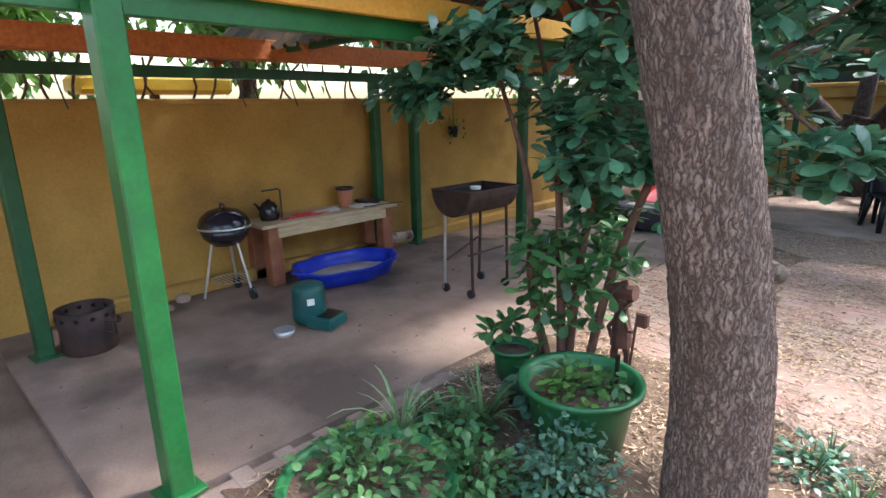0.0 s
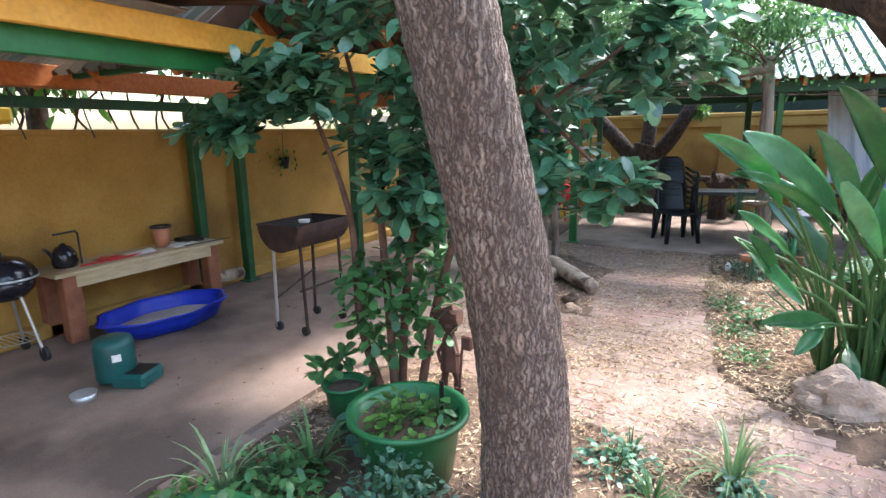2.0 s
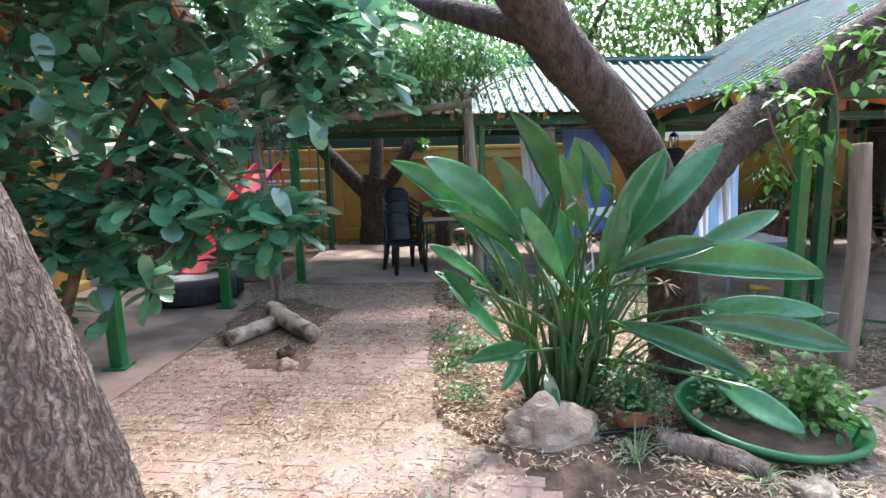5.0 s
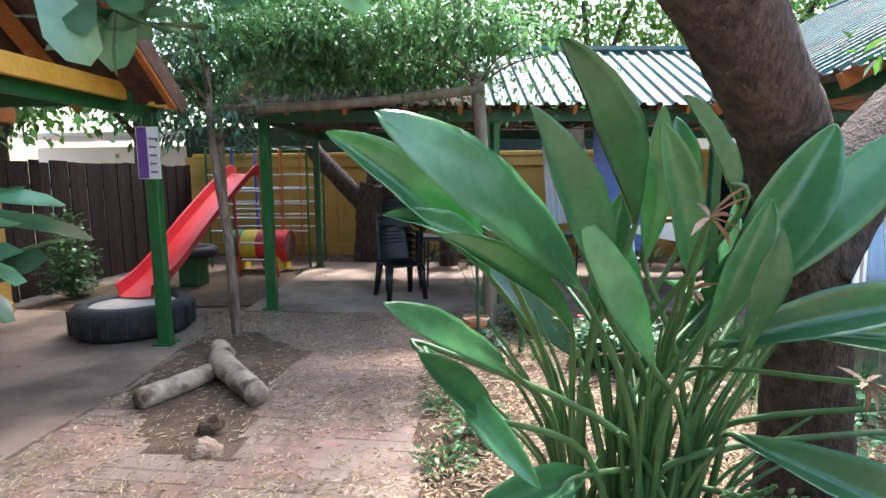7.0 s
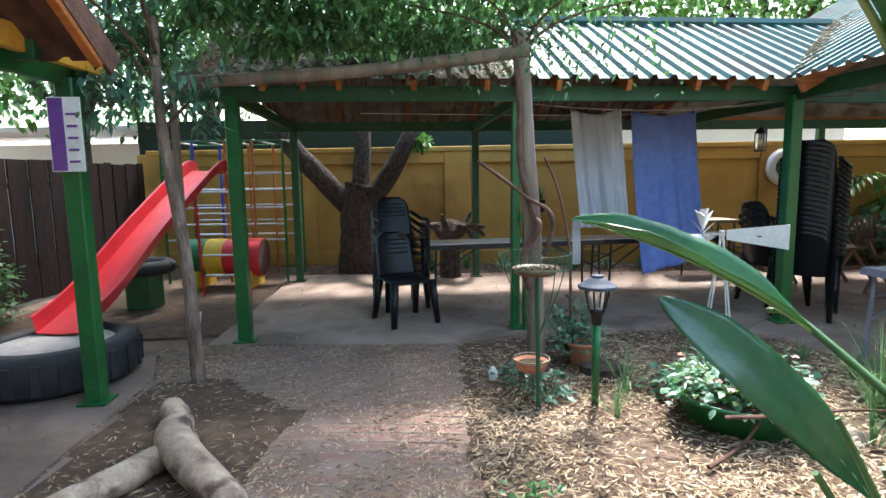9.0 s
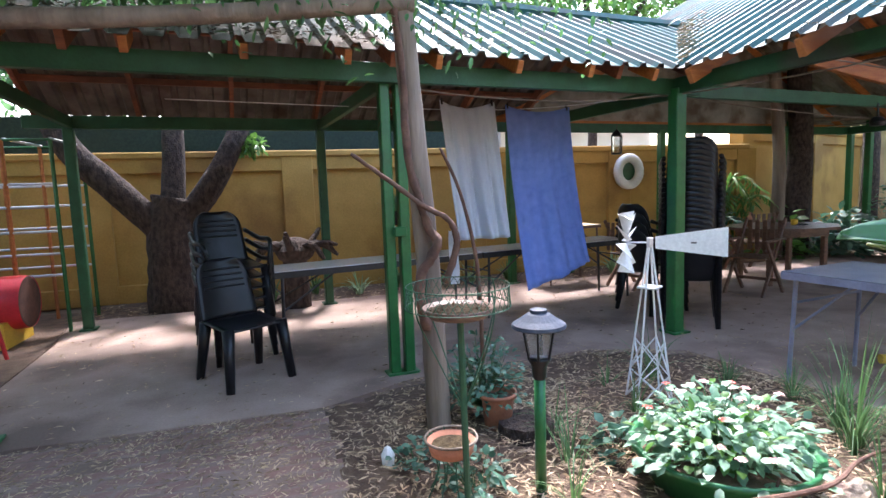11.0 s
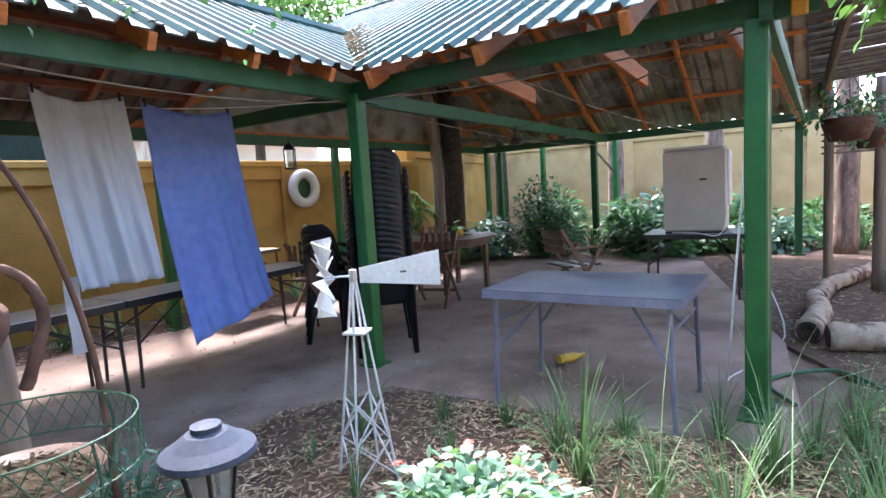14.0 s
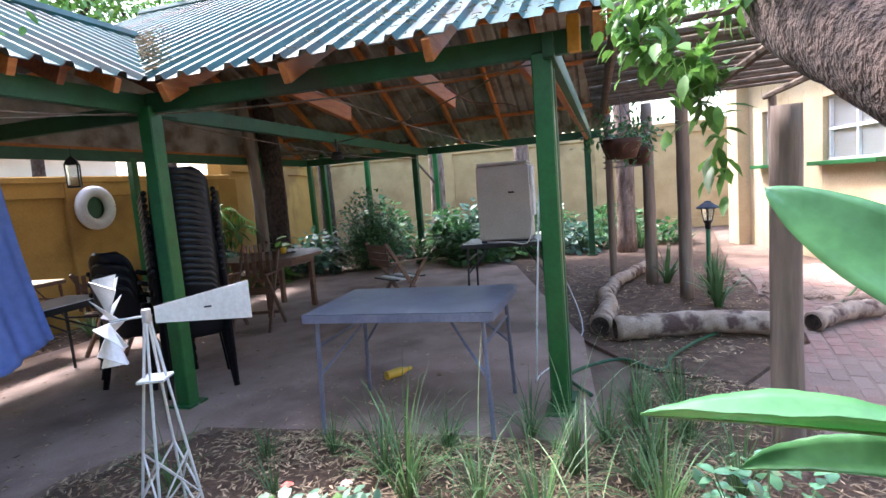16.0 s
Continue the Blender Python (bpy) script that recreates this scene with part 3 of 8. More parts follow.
def roof_sheets(parent, origin, along, upslope, length, lo, hi, top, under, ribs=4, name="roof_sheet"):
    """Ribbed metal sheets: along the eave from origin; lo(s), hi(s): how far each starts and ends up the slope."""
    origin, e, g = np.array(origin, float), np.array(along, float), np.array(upslope, float)
    e, g = e / np.linalg.norm(e), g / np.linalg.norm(g)
    nrm = np.cross(e, g)
    if nrm[2] < 0:
        nrm = -nrm
    w, s0 = RIB * ribs, 0.0
    while s0 < length - 0.02:
        prof = []
        for k in range(ribs):
            b = s0 + k * RIB
            prof += [(b, 0), (b + 0.095, 0), (b + 0.115, RISE), (b + 0.152, RISE)]
        prof.append((s0 + w, 0))
        prof = [(a, b) for a, b in prof if a <= length + 1e-6]
        if len(prof) > 1:
            for off, m, nm in ((0.0, top, name), (-0.006, under, "sheet_underside")):
                s, v, f, lift = Soup(), [], [], rng.uniform(0, 0.006)
                ext = rng.uniform(-0.015, 0.015)
                for a, b in prof:
                    for t in np.linspace(lo(a) + ext, max(hi(a), lo(a) + ext + 0.01), 4):
                        v.append(origin + e * a + g * t + nrm * (b + off + lift))
                for i in range(len(prof) - 1):
                    for j in range(3):
                        f.append((i * 4 + j, (i + 1) * 4 + j, (i + 1) * 4 + j + 1, i * 4 + j + 1))
                s.add(v, f)
                part(nm, s, m, parent)
        s0 += w


def post(parent, x, y, h, w=0.1, m=None, shoe=True):
    part("post", Soup().box((x, y, h / 2), (w, w, h), rz=radians(6), bevel=0.008), m or M_GREEN, parent)
    if shoe:
        part("base_plate", Soup().box((x, y, 0.008), (w * 1.7, w * 1.7, 0.016), rz=radians(6), bevel=0.002), m or M_GREEN, parent)


EAVE, PITCH = 2.22, 0.52
lp = thing("dining_pavilion", "open L-shaped dining shelter with green posts and ribbed metal roof", "pavilion", (0.8, 9.6, 0))
ex, ey = np.array([GX, GY, 0]), np.array([-GY, GX, 0])
UW, UR, UE = 4.78, 8.6, 12.4
VF, VR, VB = -0.28, 1.45, 3.18
slope = lambda g: np.array(g) + np.array([0, 0, PITCH]) * np.linalg.norm(g)
run = lambda d: d * math.hypot(1, PITCH)
# main roof, front and back slopes, left stretch weathered
lohalf = lambda a: 0.0
roof_sheets(lp, grid(-0.35, VF, EAVE), ex, slope(ey), 2.75, lohalf, lambda a: run(VR - VF), M_ROOF_OLD, M_UNDER_DARK)
roof_sheets(lp, grid(2.4, VF, EAVE), ex, slope(ey), UW - 2.4 + VR - VF, lambda a: run(max(0, a - (UW - 2.4))), lambda a: run(VR - VF), M_ROOF, M_UNDER_DARK)
roof_sheets(lp, grid(-0.35, VB, EAVE), ex, slope(-ey), UW + 0.35 + VB - VR, lambda a: run(max(0, a - (UW + 0.35))), lambda a: run(VB - VR), M_ROOF_OLD, M_UNDER_DARK)


def wing_lo(a):
    v = -3.1 + a
    if v < VF:
        return 0.0
    return run(min(v - VF, max(0.0, VB - v)))


roof_sheets(lp, grid(UW, -3.1, EAVE), ey, slope(ex), 6.4, wing_lo, lambda a: run(UR - UW), M_ROOF, M_ROOF_UNDER)
roof_sheets(lp, grid(UE, -3.1, EAVE), ey, slope(-ex), 6.4, lambda a: 0.0, lambda a: run(UE - UR), M_ROOF, M_ROOF_UNDER)
# ridge caps
ZR, ZW = EAVE + PITCH * (VR - VF), EAVE + PITCH * (UR - UW)
part("ridge_cap", Soup().tube([grid(-0.4, VR, ZR + 0.03), grid(UW + VR - VF, VR, ZR + 0.03)], 0.07, 6), M_ROOF, lp)
part("ridge_cap", Soup().tube([grid(UR, -3.15, ZW + 0.03), grid(UR, 3.3, ZW + 0.03)], 0.07, 6), M_ROOF, lp)
# posts at their places
POSTS = [(-1.707, 8.195), (0.776, 8.527), (3.286, 8.673), (3.712, 6.047)]
for x, y in POSTS[:1] + POSTS[2:]:
    post(lp, x, y, 2.12, 0.11)
for dx in (-0.055, 0.055):
    post(lp, POSTS[1][0] + dx, POSTS[1][1] + 0.02 * dx, 2.12, 0.075)
part("junction_box", Soup().box((0.79, 8.455, 1.05), (0.09, 0.04, 0.07), bevel=0.006), M_GREEN, lp)
post(lp, 3.93, 6.07, 2.12, 0.1, M_GREEN_OLD)
for u in (-0.02, 2.5, 5.05, 7.7, 10.4, 12.2):
    x, y, _ = grid(u, 2.93)
    post(lp, x, y, 2.12, 0.095, M_GREEN_OLD if u < 3 else M_GREEN)
for u, v in ((12.1, 0.55), (12.1, -2.7)):
    x, y, _ = grid(u, v)
    post(lp, x, y, 2.12, 0.11, M_GREEN_OLD)
# beams
BZ = 2.14


def beam(parent, p, q, m, w=0.06, h=0.13):
    part("beam", Soup().bar(p, q, w, h, 0.004), m, parent)


beam(lp, grid(-0.4, 0.0, BZ), grid(5.3, 0.0, BZ), M_GREEN_OLD)
beam(lp, grid(-0.4, 2.93, BZ), grid(12.3, 2.93, BZ), M_GREEN_OLD)
beam(lp, (3.286, 8.673, BZ), (3.76, 5.78, BZ + 0.03), M_GREEN_OLD)
beam(lp, grid(12.1, -2.95, BZ), grid(12.1, 3.1, BZ), M_GREEN_OLD)
for u in (0.0, 2.5):
    beam(lp, grid(u, 0.03, BZ - 0.01), grid(u, 2.9, BZ - 0.01), M_GREEN_OLD, 0.05, 0.11)
beam(lp, grid(5.05, 0.02, BZ - 0.02), grid(12.1, 0.3, BZ - 0.02), M_GREEN_OLD, 0.06, 0.12)
beam(lp, grid(5.35, -2.7, BZ - 0.02), grid(12.1, -2.7, BZ - 0.02), M_ORANGE, 0.05, 0.12)
beam(lp, grid(5.1, 0.05, BZ - 0.03), grid(5.1, 2.9, BZ - 0.03), M_GREEN_OLD, 0.06, 0.12)
# rafters and purlins
for i, u in enumerate(np.arange(-0.3, 5.3, 0.92)):
    for a, b in ((VF + 0.1, VR), (VB - 0.1, VR)):
        part("rafter", Soup().bar(grid(u, a, EAVE - 0.075 + PITCH * 0.1), grid(u, b, ZR - 0.075), 0.045, 0.11), M_RAFTER, lp)
for v in (0.35, 1.0, 1.9, 2.55):
    z = EAVE - 0.05 + PITCH * (v - VF if v < VR else VB - v)
    part("purlin", Soup().bar(grid(-0.33, v, z), grid(5.2, v, z), 0.045, 0.06), M_RAFTER, lp)
for v in np.arange(-3.02, 3.2, 0.88):
    part("rafter", Soup().bar(grid(max(UW + 0.02, UW + (min(v - VF, VB - v) if v > VF else 0)), v, EAVE - 0.075 + PITCH * max(0, (min(v - VF, VB - v) if v > VF else 0))), grid(UR, v, ZW - 0.075), 0.05, 0.12), M_ORANGE, lp)
    part("rafter", Soup().bar(grid(UE, v, EAVE - 0.075), grid(UR, v, ZW - 0.075), 0.05, 0.12), M_ORANGE, lp)
for u in (5.6, 6.6, 7.6, 9.6, 10.6, 11.6):
    z = EAVE - 0.05 + PITCH * (u - UW if u < UR else UE - u)
    v1 = VF + (u - UW) if u < 6.4 else 3.1
    part("purlin", Soup().bar(grid(u, -3.05, z), grid(u, v1 if u < 6.5 else 3.1, z), 0.045, 0.06), M_ORANGE, lp)
for u in np.arange(-0.3, UW, 0.61):
    part("rafter_tail", Soup().bar(grid(u, VF + 0.02, EAVE - 0.05), grid(u, VF + 0.3, EAVE + 0.09), 0.045, 0.09), M_ORANGE, lp)
# knee braces and the angled orange struts under the wing
for v, d in ((-0.9, 1.0), (-1.8, 1.0), (-2.5, 0.9)):
    part("strut", Soup().bar(grid(5.15, v, 2.24), grid(5.15 + d, v - 0.1, 2.08), 0.045, 0.12), M_ORANGE, lp)
part("barge_board", Soup().bar(grid(UW, -3.08, EAVE - 0.04), grid(UR, -3.08, ZW - 0.04), 0.03, 0.14), M_ORANGE, lp)
part("barge_board", Soup().bar(grid(UE, -3.08, EAVE - 0.04), grid(UR, -3.08, ZW - 0.04), 0.03, 0.14), M_ORANGE, lp)
part("bracket_block", Soup().box((3.71, 5.86, 2.2), (0.07, 0.07, 0.2), bevel=0.006), M_YELLOWPAINT, lp)
part("gable_beam", Soup().bar(grid(5.05, -2.75, BZ), grid(12.3, -2.75, BZ), 0.06, 0.13), M_GREEN_OLD, lp)

# ---- barbecue shelter ----
bs = thing("barbecue_shelter", "open barbecue shelter with green posts against the garden wall", "pavilion", (-3.2, 3.5, 0))
for x, y in ((-1.92, 0.62), (-2.22, 4.96), (-2.17, 6.85)):
    post(bs, x, y, 2.04, 0.105)
for x, y in ((-4.5, 4.46), (-4.55, 3.92), (-4.05, 0.52), (-3.46, 5.2)):
    post(bs, x, y, 2.0, 0.1, M_GREEN_OLD)
beam(bs, (-2.0, -0.6, 2.03), (-2.2, 7.0, 2.06), M_GREEN, 0.06, 0.11)
beam(bs, (-1.93, -0.6, 2.15), (-2.08, 7.05, 2.15), M_YELLOWPAINT, 0.05, 0.13)
beam(bs, (-4.5, -0.8, 1.95), (-4.5, 7.0, 1.95), M_GREEN_OLD, 0.06, 0.09)
beam(bs, (-3.55, -0.8, 2.06), (-3.55, 7.0, 2.06), M_ORANGE, 0.06, 0.14)
beam(bs, (-4.25, -0.8, 2.1), (-4.25, 7.0, 2.1), M_ORANGE, 0.06, 0.12)
beam(bs, (-2.75, -0.8, 2.24), (-2.75, 7.0, 2.24), M_ORANGE, 0.06, 0.14)
# an open gable facing the path, ridge across the shelter, and a low sheet roof before it
for x, y in [(a, b) for a in np.arange(-4.8, -1.6, 0.78) for b in (6.42, 2.25)]:
    if y > 3 or x < -2.2:
        part("rafter", Soup().bar((x, y, 2.05), (x, 4.33, 3.74), 0.05, 0.12), M_ORANGE, bs)
for y in (2.3, 4.6, 6.4):
    part("tie_beam", Soup().bar((-4.6, y, 2.1), (-2.0, y, 2.1), 0.05, 0.1), M_GREEN_OLD, bs)
roof_sheets(bs, (-4.98, 6.5, 2.06), (1, 0, 0), (0, -2.17, 1.78), 3.3, lambda a: 0, lambda a: 2.82, M_ROOF_OLD, M_RUST)
roof_sheets(bs, (-4.98, 2.16, 2.06), (1, 0, 0), (0, 2.17, 1.78), 2.7, lambda a: 0, lambda a: 2.82, M_ROOF_OLD, M_RUST)
roof_sheets(bs, (-1.68, -0.9, 2.3), (0, 1, 0), (-3.3, 0, 0.35), 3.25, lambda a: 0, lambda a: 3.32, M_ROOF_OLD, M_RUST)
part("ridge_cap", Soup().tube([(-5.0, 4.33, 3.88), (-1.64, 4.33, 3.88)], 0.08, 6), M_ROOF_OLD, bs)
for x, y in ((-1.66, 6.5), (-2.26, 2.16)):
    part("gable_fascia", Soup().bar((x, y, 2.03), (x, 4.33, 3.81), 0.025, 0.14), M_RUST, bs)
part("ceiling_sheet", Soup().box((-3.0, 0.9, 2.33), (1.5, 2.7, 0.012), bevel=0.002), M_CEILBOARD, bs, "sagging off-white ceiling board")
part("gable_infill", Soup().add([grid(UW + 0.1, 3.12, EAVE), grid(UE - 0.1, 3.12, EAVE), grid(UR, 3.12, ZW - 0.05)], [(0, 1, 2)]), M_ROOF_UNDER, lp, "grey metal sheet closing the gable")
part("gable_infill", Soup().add([grid(UW + 0.2, 3.05, 2.2), grid(UE - 0.2, 3.05, 2.2), grid(UE - 0.2, 3.05, 2.26), grid(UW + 0.2, 3.05, 2.26)], [(0, 1, 2, 3)]), M_ORANGE, lp)

# ---- trees ----


def crown(parent, material, clumps, leaf=(0.12, 0.05), name="crown"):
    """Leaf clumps as one mesh. clumps: (x, y, z, rx, ry, rz, count)."""
    s = Soup()
    for x, y, z, rx, ry, rz, n in clumps:
        k = max(3, n // 45)
        d = rng.normal(size=(k, 3))
        d /= np.linalg.norm(d, axis=1)[:, None]
        cen = np.array([x, y, z]) + d * np.array([rx, ry, rz]) * rng.uniform(0.35, 1.0, (k, 1))
        pick = rng.integers(0, k, n)
        size = np.array([rx, ry, rz]) * 0.26
        base = cen[pick] + rng.normal(size=(n, 3)) * size
        dirs = rng.normal(size=(n, 3)) * 0.8 + (base - np.array([x, y, z])) / np.array([rx, ry, rz]) * 0.6 + np.array([0, 0, -0.25])
        leaves(s, base, dirs, leaf[0] * rng.uniform(0.6, 1.3, n), leaf[1] * rng.uniform(0.7, 1.2, n))
    return part(name, s, material, parent, smooth=True)


def limb(parent, pts, radii, material, name="limb", n=10, rough=0.05, steps=None):
    k = steps or len(pts) * 4
    p = smoothpath(pts, k)
    r = np.interp(np.linspace(0, 1, k), np.linspace(0, 1, len(radii)), radii)
    return part(name, Soup().tube(p, r, n, True, rough), material, parent, smooth=True)


def ridged_trunk(parent, pts, radii, material, ridges=26, depth=0.028, steps=150, ring=104):
    """A trunk whose bark is cut into upright plates."""
    p = smoothpath(pts, steps)
    r = np.interp(np.linspace(0, 1, steps), np.linspace(0, 1, len(radii)), radii)
    a = np.linspace(0, 2 * math.pi, ring, endpoint=False)
    v = []
    for i in range(steps):
        z = p[i][2]
        for t in a:
            warp = 0.9 * noise.noise((math.cos(t) * 2, math.sin(t) * 2, z * 2.2))
            c = abs(math.sin(ridges * 0.5 * (t + 0.16 * warp) + 1.3 * noise.noise((t * 2.0, z * 3.1, 4))))
            cut = max(0.0, 1 - c * 2.6) * (0.6 + 0.6 * noise.noise((t * 5, z * 4, 9)))
            cross = max(0.0, 1 - 3.2 * abs(noise.noise((t * 7, z * 11, 2)))) * 0.35
            q = r[i] * (1 + 0.05 * noise.noise((math.cos(t), math.sin(t), z * 1.4))) - depth * max(cut, cross) + 0.006 * noise.noise((t * 12, z * 16, 0))
            v.append((p[i][0] + q * math.cos(t), p[i][1] + q * math.sin(t), z))
    f = [(i * ring + j, i * ring + (j + 1) % ring, (i + 1) * ring + (j + 1) % ring, (i + 1) * ring + j) for i in range(steps - 1) for j in range(ring)]
    return part("trunk", Soup().add(v, f), material, parent, smooth=True)


tree = thing("tree", "large tree with deeply furrowed grey-brown bark, trunk slightly leaning", "tree", (-0.12, 1.83, 0))
ridged_trunk(tree, [(-0.12, 1.84, -0.05), (-0.12, 1.81, 0.6), (-0.15, 1.75, 1.04), (-0.23, 1.58, 1.75), (-0.345, 1.42, 2.5), (-0.48, 1.26, 3.3), (-0.55, 1.1, 4.2)], [0.19, 0.16, 0.152, 0.143, 0.14, 0.135, 0.115], M_PLATES, 30, 0.012)
limb(tree, [(-0.55, 1.1, 4.1), (-1.6, 1.0, 4.9), (-2.8, 0.6, 5.4)], [0.1, 0.06, 0.02], M_BARK)
limb(tree, [(-0.55, 1.1, 4.1), (0.4, 0.8, 4.9), (1.4, 0.2, 5.6)], [0.1, 0.06, 0.02], M_BARK)
# The last five clumps are added out of view to shade the barbecue floor.
crown(tree, M_LEAF_MID, [(-2.2, 0.6, 5.2, 1.6, 1.4, 0.7, 900), (0.8, 0.3, 5.4, 1.6, 1.3, 0.8, 900), (-0.5, 1.8, 5.5, 1.2, 1.0, 0.8, 600), (-3.4, 2.2, 5.6, 1.7, 1.6, 0.6, 1700), (-3.3, -1.0, 5.2, 1.7, 1.6, 0.7, 1700), (-4.8, -2.4, 4.4, 1.4, 1.4, 1.0, 1400), (-1.3, 4.7, 5.1, 1.1, 1.1, 0.5, 1900), (-3.6, 5.4, 5.5, 1.6, 1.5, 0.6, 1500)], (0.17, 0.08))

lean = thing("tree", "leaning dark-barked tree forking near the ground behind the strelitzia", "tree", (2.15, 4.7, 0))
limb(lean, [(2.17, 4.72, -0.05), (2.1, 4.65, 0.6), (1.96, 4.5, 1.15), (1.73, 4.24, 1.6), (1.42, 3.96, 1.92), (1.05, 3.66, 2.26), (0.68, 3.34, 2.9), (0.5, 3.1, 4.0)], [0.21, 0.17, 0.148, 0.138, 0.134, 0.134, 0.13, 0.1], M_BARK_DARK, "trunk", 24, 0.045, 70)
limb(lean, [(1.98, 4.5, 1.1), (2.2, 4.62, 1.44), (2.55, 4.82, 1.74), (3.0, 4.94, 2.04), (3.6, 4.85, 2.48), (4.6, 4.7, 3.1), (5.6, 4.4, 3.9)], [0.15, 0.155, 0.165, 0.18, 0.17, 0.13, 0.07], M_BARK_DARK, "limb", 22, 0.045, 56)
limb(lean, [(1.2, 3.84, 2.16), (0.95, 4.1, 2.35), (0.5, 4.6, 2.6), (0.2, 5.4, 2.9)], [0.09, 0.085, 0.07, 0.02], M_BARK_DARK, "limb", 12)
limb(lean, [(0.6, 3.25, 3.4), (-0.4, 5.0, 3.9), (-1.4, 7.0, 4.1), (-1.7, 9.0, 4.3)], [0.1, 0.07, 0.05, 0.02], M_BARK_DARK, "limb", 10)
limb(lean, [(0.5, 3.1, 3.9), (1.6, 5.2, 4.5), (2.4, 7.6, 4.8)], [0.09, 0.06, 0.02], M_BARK_DARK, "limb", 10)
# The thick clump at (-2.1, 8.6, 4.2) is added to shade the slab.
crown(lean, M_LEAF_FEATHER, [(-0.9, 6.8, 3.9, 1.2, 1.3, 0.5, 2300), (0.2, 6.8, 3.4, 1.1, 0.9, 0.5, 2300), (-1.4, 8.4, 3.9, 1.4, 1.2, 0.6, 2600), (0.4, 7.5, 2.8, 0.9, 0.5, 0.22, 2400), (-0.7, 7.5, 2.75, 0.8, 0.4, 0.24, 2200), (1.4, 7.2, 3.6, 0.6, 0.5, 0.3, 500), (-1.5, 7.5, 2.7, 0.5, 0.35, 0.25, 1100), (-0.6, 10.2, 3.9, 1.6, 1.0, 0.5, 1600), (-2.7, 8.7, 3.3, 1.1, 1.1, 0.5, 2400), (-2.1, 8.6, 4.2, 1.5, 1.3, 0.6, 3400), (-0.6, 7.8, 3.0, 1.2, 0.3, 0.3, 1500), (-0.9, 7.6, 2.46, 0.75, 0.25, 0.14, 1300), (0.1, 7.65, 2.46, 0.65, 0.25, 0.12, 900), (-0.4, 8.3, 2.66, 1.0, 0.45, 0.16, 1500), (-1.9, 7.4, 2.36, 0.35, 0.2, 0.16, 420)], (0.085, 0.032))
# Extra high clumps, added only to throw shade on the play ground.
crown(lean, M_LEAF_MID, [(-3.6, 9.4, 5.0, 1.8, 1.6, 0.7, 3800), (-4.9, 8.2, 4.4, 1.1, 1.6, 0.9, 1500), (-3.6, 7.0, 5.2, 1.4, 1.2, 0.6, 1200)], (0.15, 0.07))
crown(lean, M_LEAF_LIGHT, [(3.4, 4.6, 2.2, 0.5, 0.25, 0.28, 260), (4.6, 4.8, 2.6, 0.9, 0.6, 0.35, 420), (5.4, 4.6, 3.6, 1.2, 0.9, 0.6, 700), (2.9, 4.55, 1.9, 0.3, 0.2, 0.3, 120), (2.95, 5.4, 1.98, 0.25, 0.2, 0.28, 150), (3.0, 5.25, 1.6, 0.12, 0.1, 0.35, 70), (2.75, 4.98, 2.08, 0.28, 0.16, 0.14, 90), (3.3, 5.3, 2.2, 0.3, 0.25, 0.2, 120)], (0.10, 0.045))
for k in range(7):
    x, y = 2.6 + 0.33 * k, 4.75 - 0.05 * k
    z = 1.95 + 0.21 * k
    limb(lean, [(x, y - 0.16, z), (x + 0.05, y - 0.24, z - 0.25), (x + rng.uniform(-0.15, 0.2), y - 0.3, z - 0.5 - 0.2 * rng.random())], [0.01, 0.008, 0.005], M_TWIG, "vine", 6)

fork = thing("tree", "dark tree with a three-way fork standing behind the dining shelter", "tree", (-1.3, 11.95, 0))
limb(fork, [(-1.3, 11.98, -0.05), (-1.32, 11.95, 0.5), (-1.3, 11.95, 1.05), (-1.25, 11.95, 1.35)], [0.36, 0.29, 0.27, 0.25], M_BARK_DARK, "trunk", 18, 0.06)
limb(fork, [(-1.45, 11.95, 1.0), (-1.95, 11.9, 1.55), (-2.4, 11.95, 2.1), (-3.1, 12.3, 3.6)], [0.17, 0.16, 0.14, 0.08], M_BARK_DARK, n=14)
limb(fork, [(-1.3, 11.95, 1.1), (-1.25, 12.1, 1.9), (-1.2, 12.3, 3.8)], [0.15, 0.13, 0.08], M_BARK_DARK, n=14)
limb(fork, [(-1.15, 11.95, 1.05), (-0.75, 11.9, 1.6), (-0.45, 12.0, 2.2), (0.2, 12.6, 3.8)], [0.16, 0.14, 0.12, 0.07], M_BARK_DARK, n=14)
crown(fork, M_LEAF_MID, [(-3.0, 12.0, 4.2, 2.0, 1.6, 1.2, 2400), (-0.8, 12.4, 5.2, 2.0, 1.2, 1.0, 700), (1.2, 13.0, 5.4, 1.2, 1.0, 0.6, 200)], (0.15, 0.07))
crown(fork, M_LEAF_LIGHT, [(-0.35, 11.85, 1.95, 0.3, 0.2, 0.16, 160)], (0.11, 0.05))


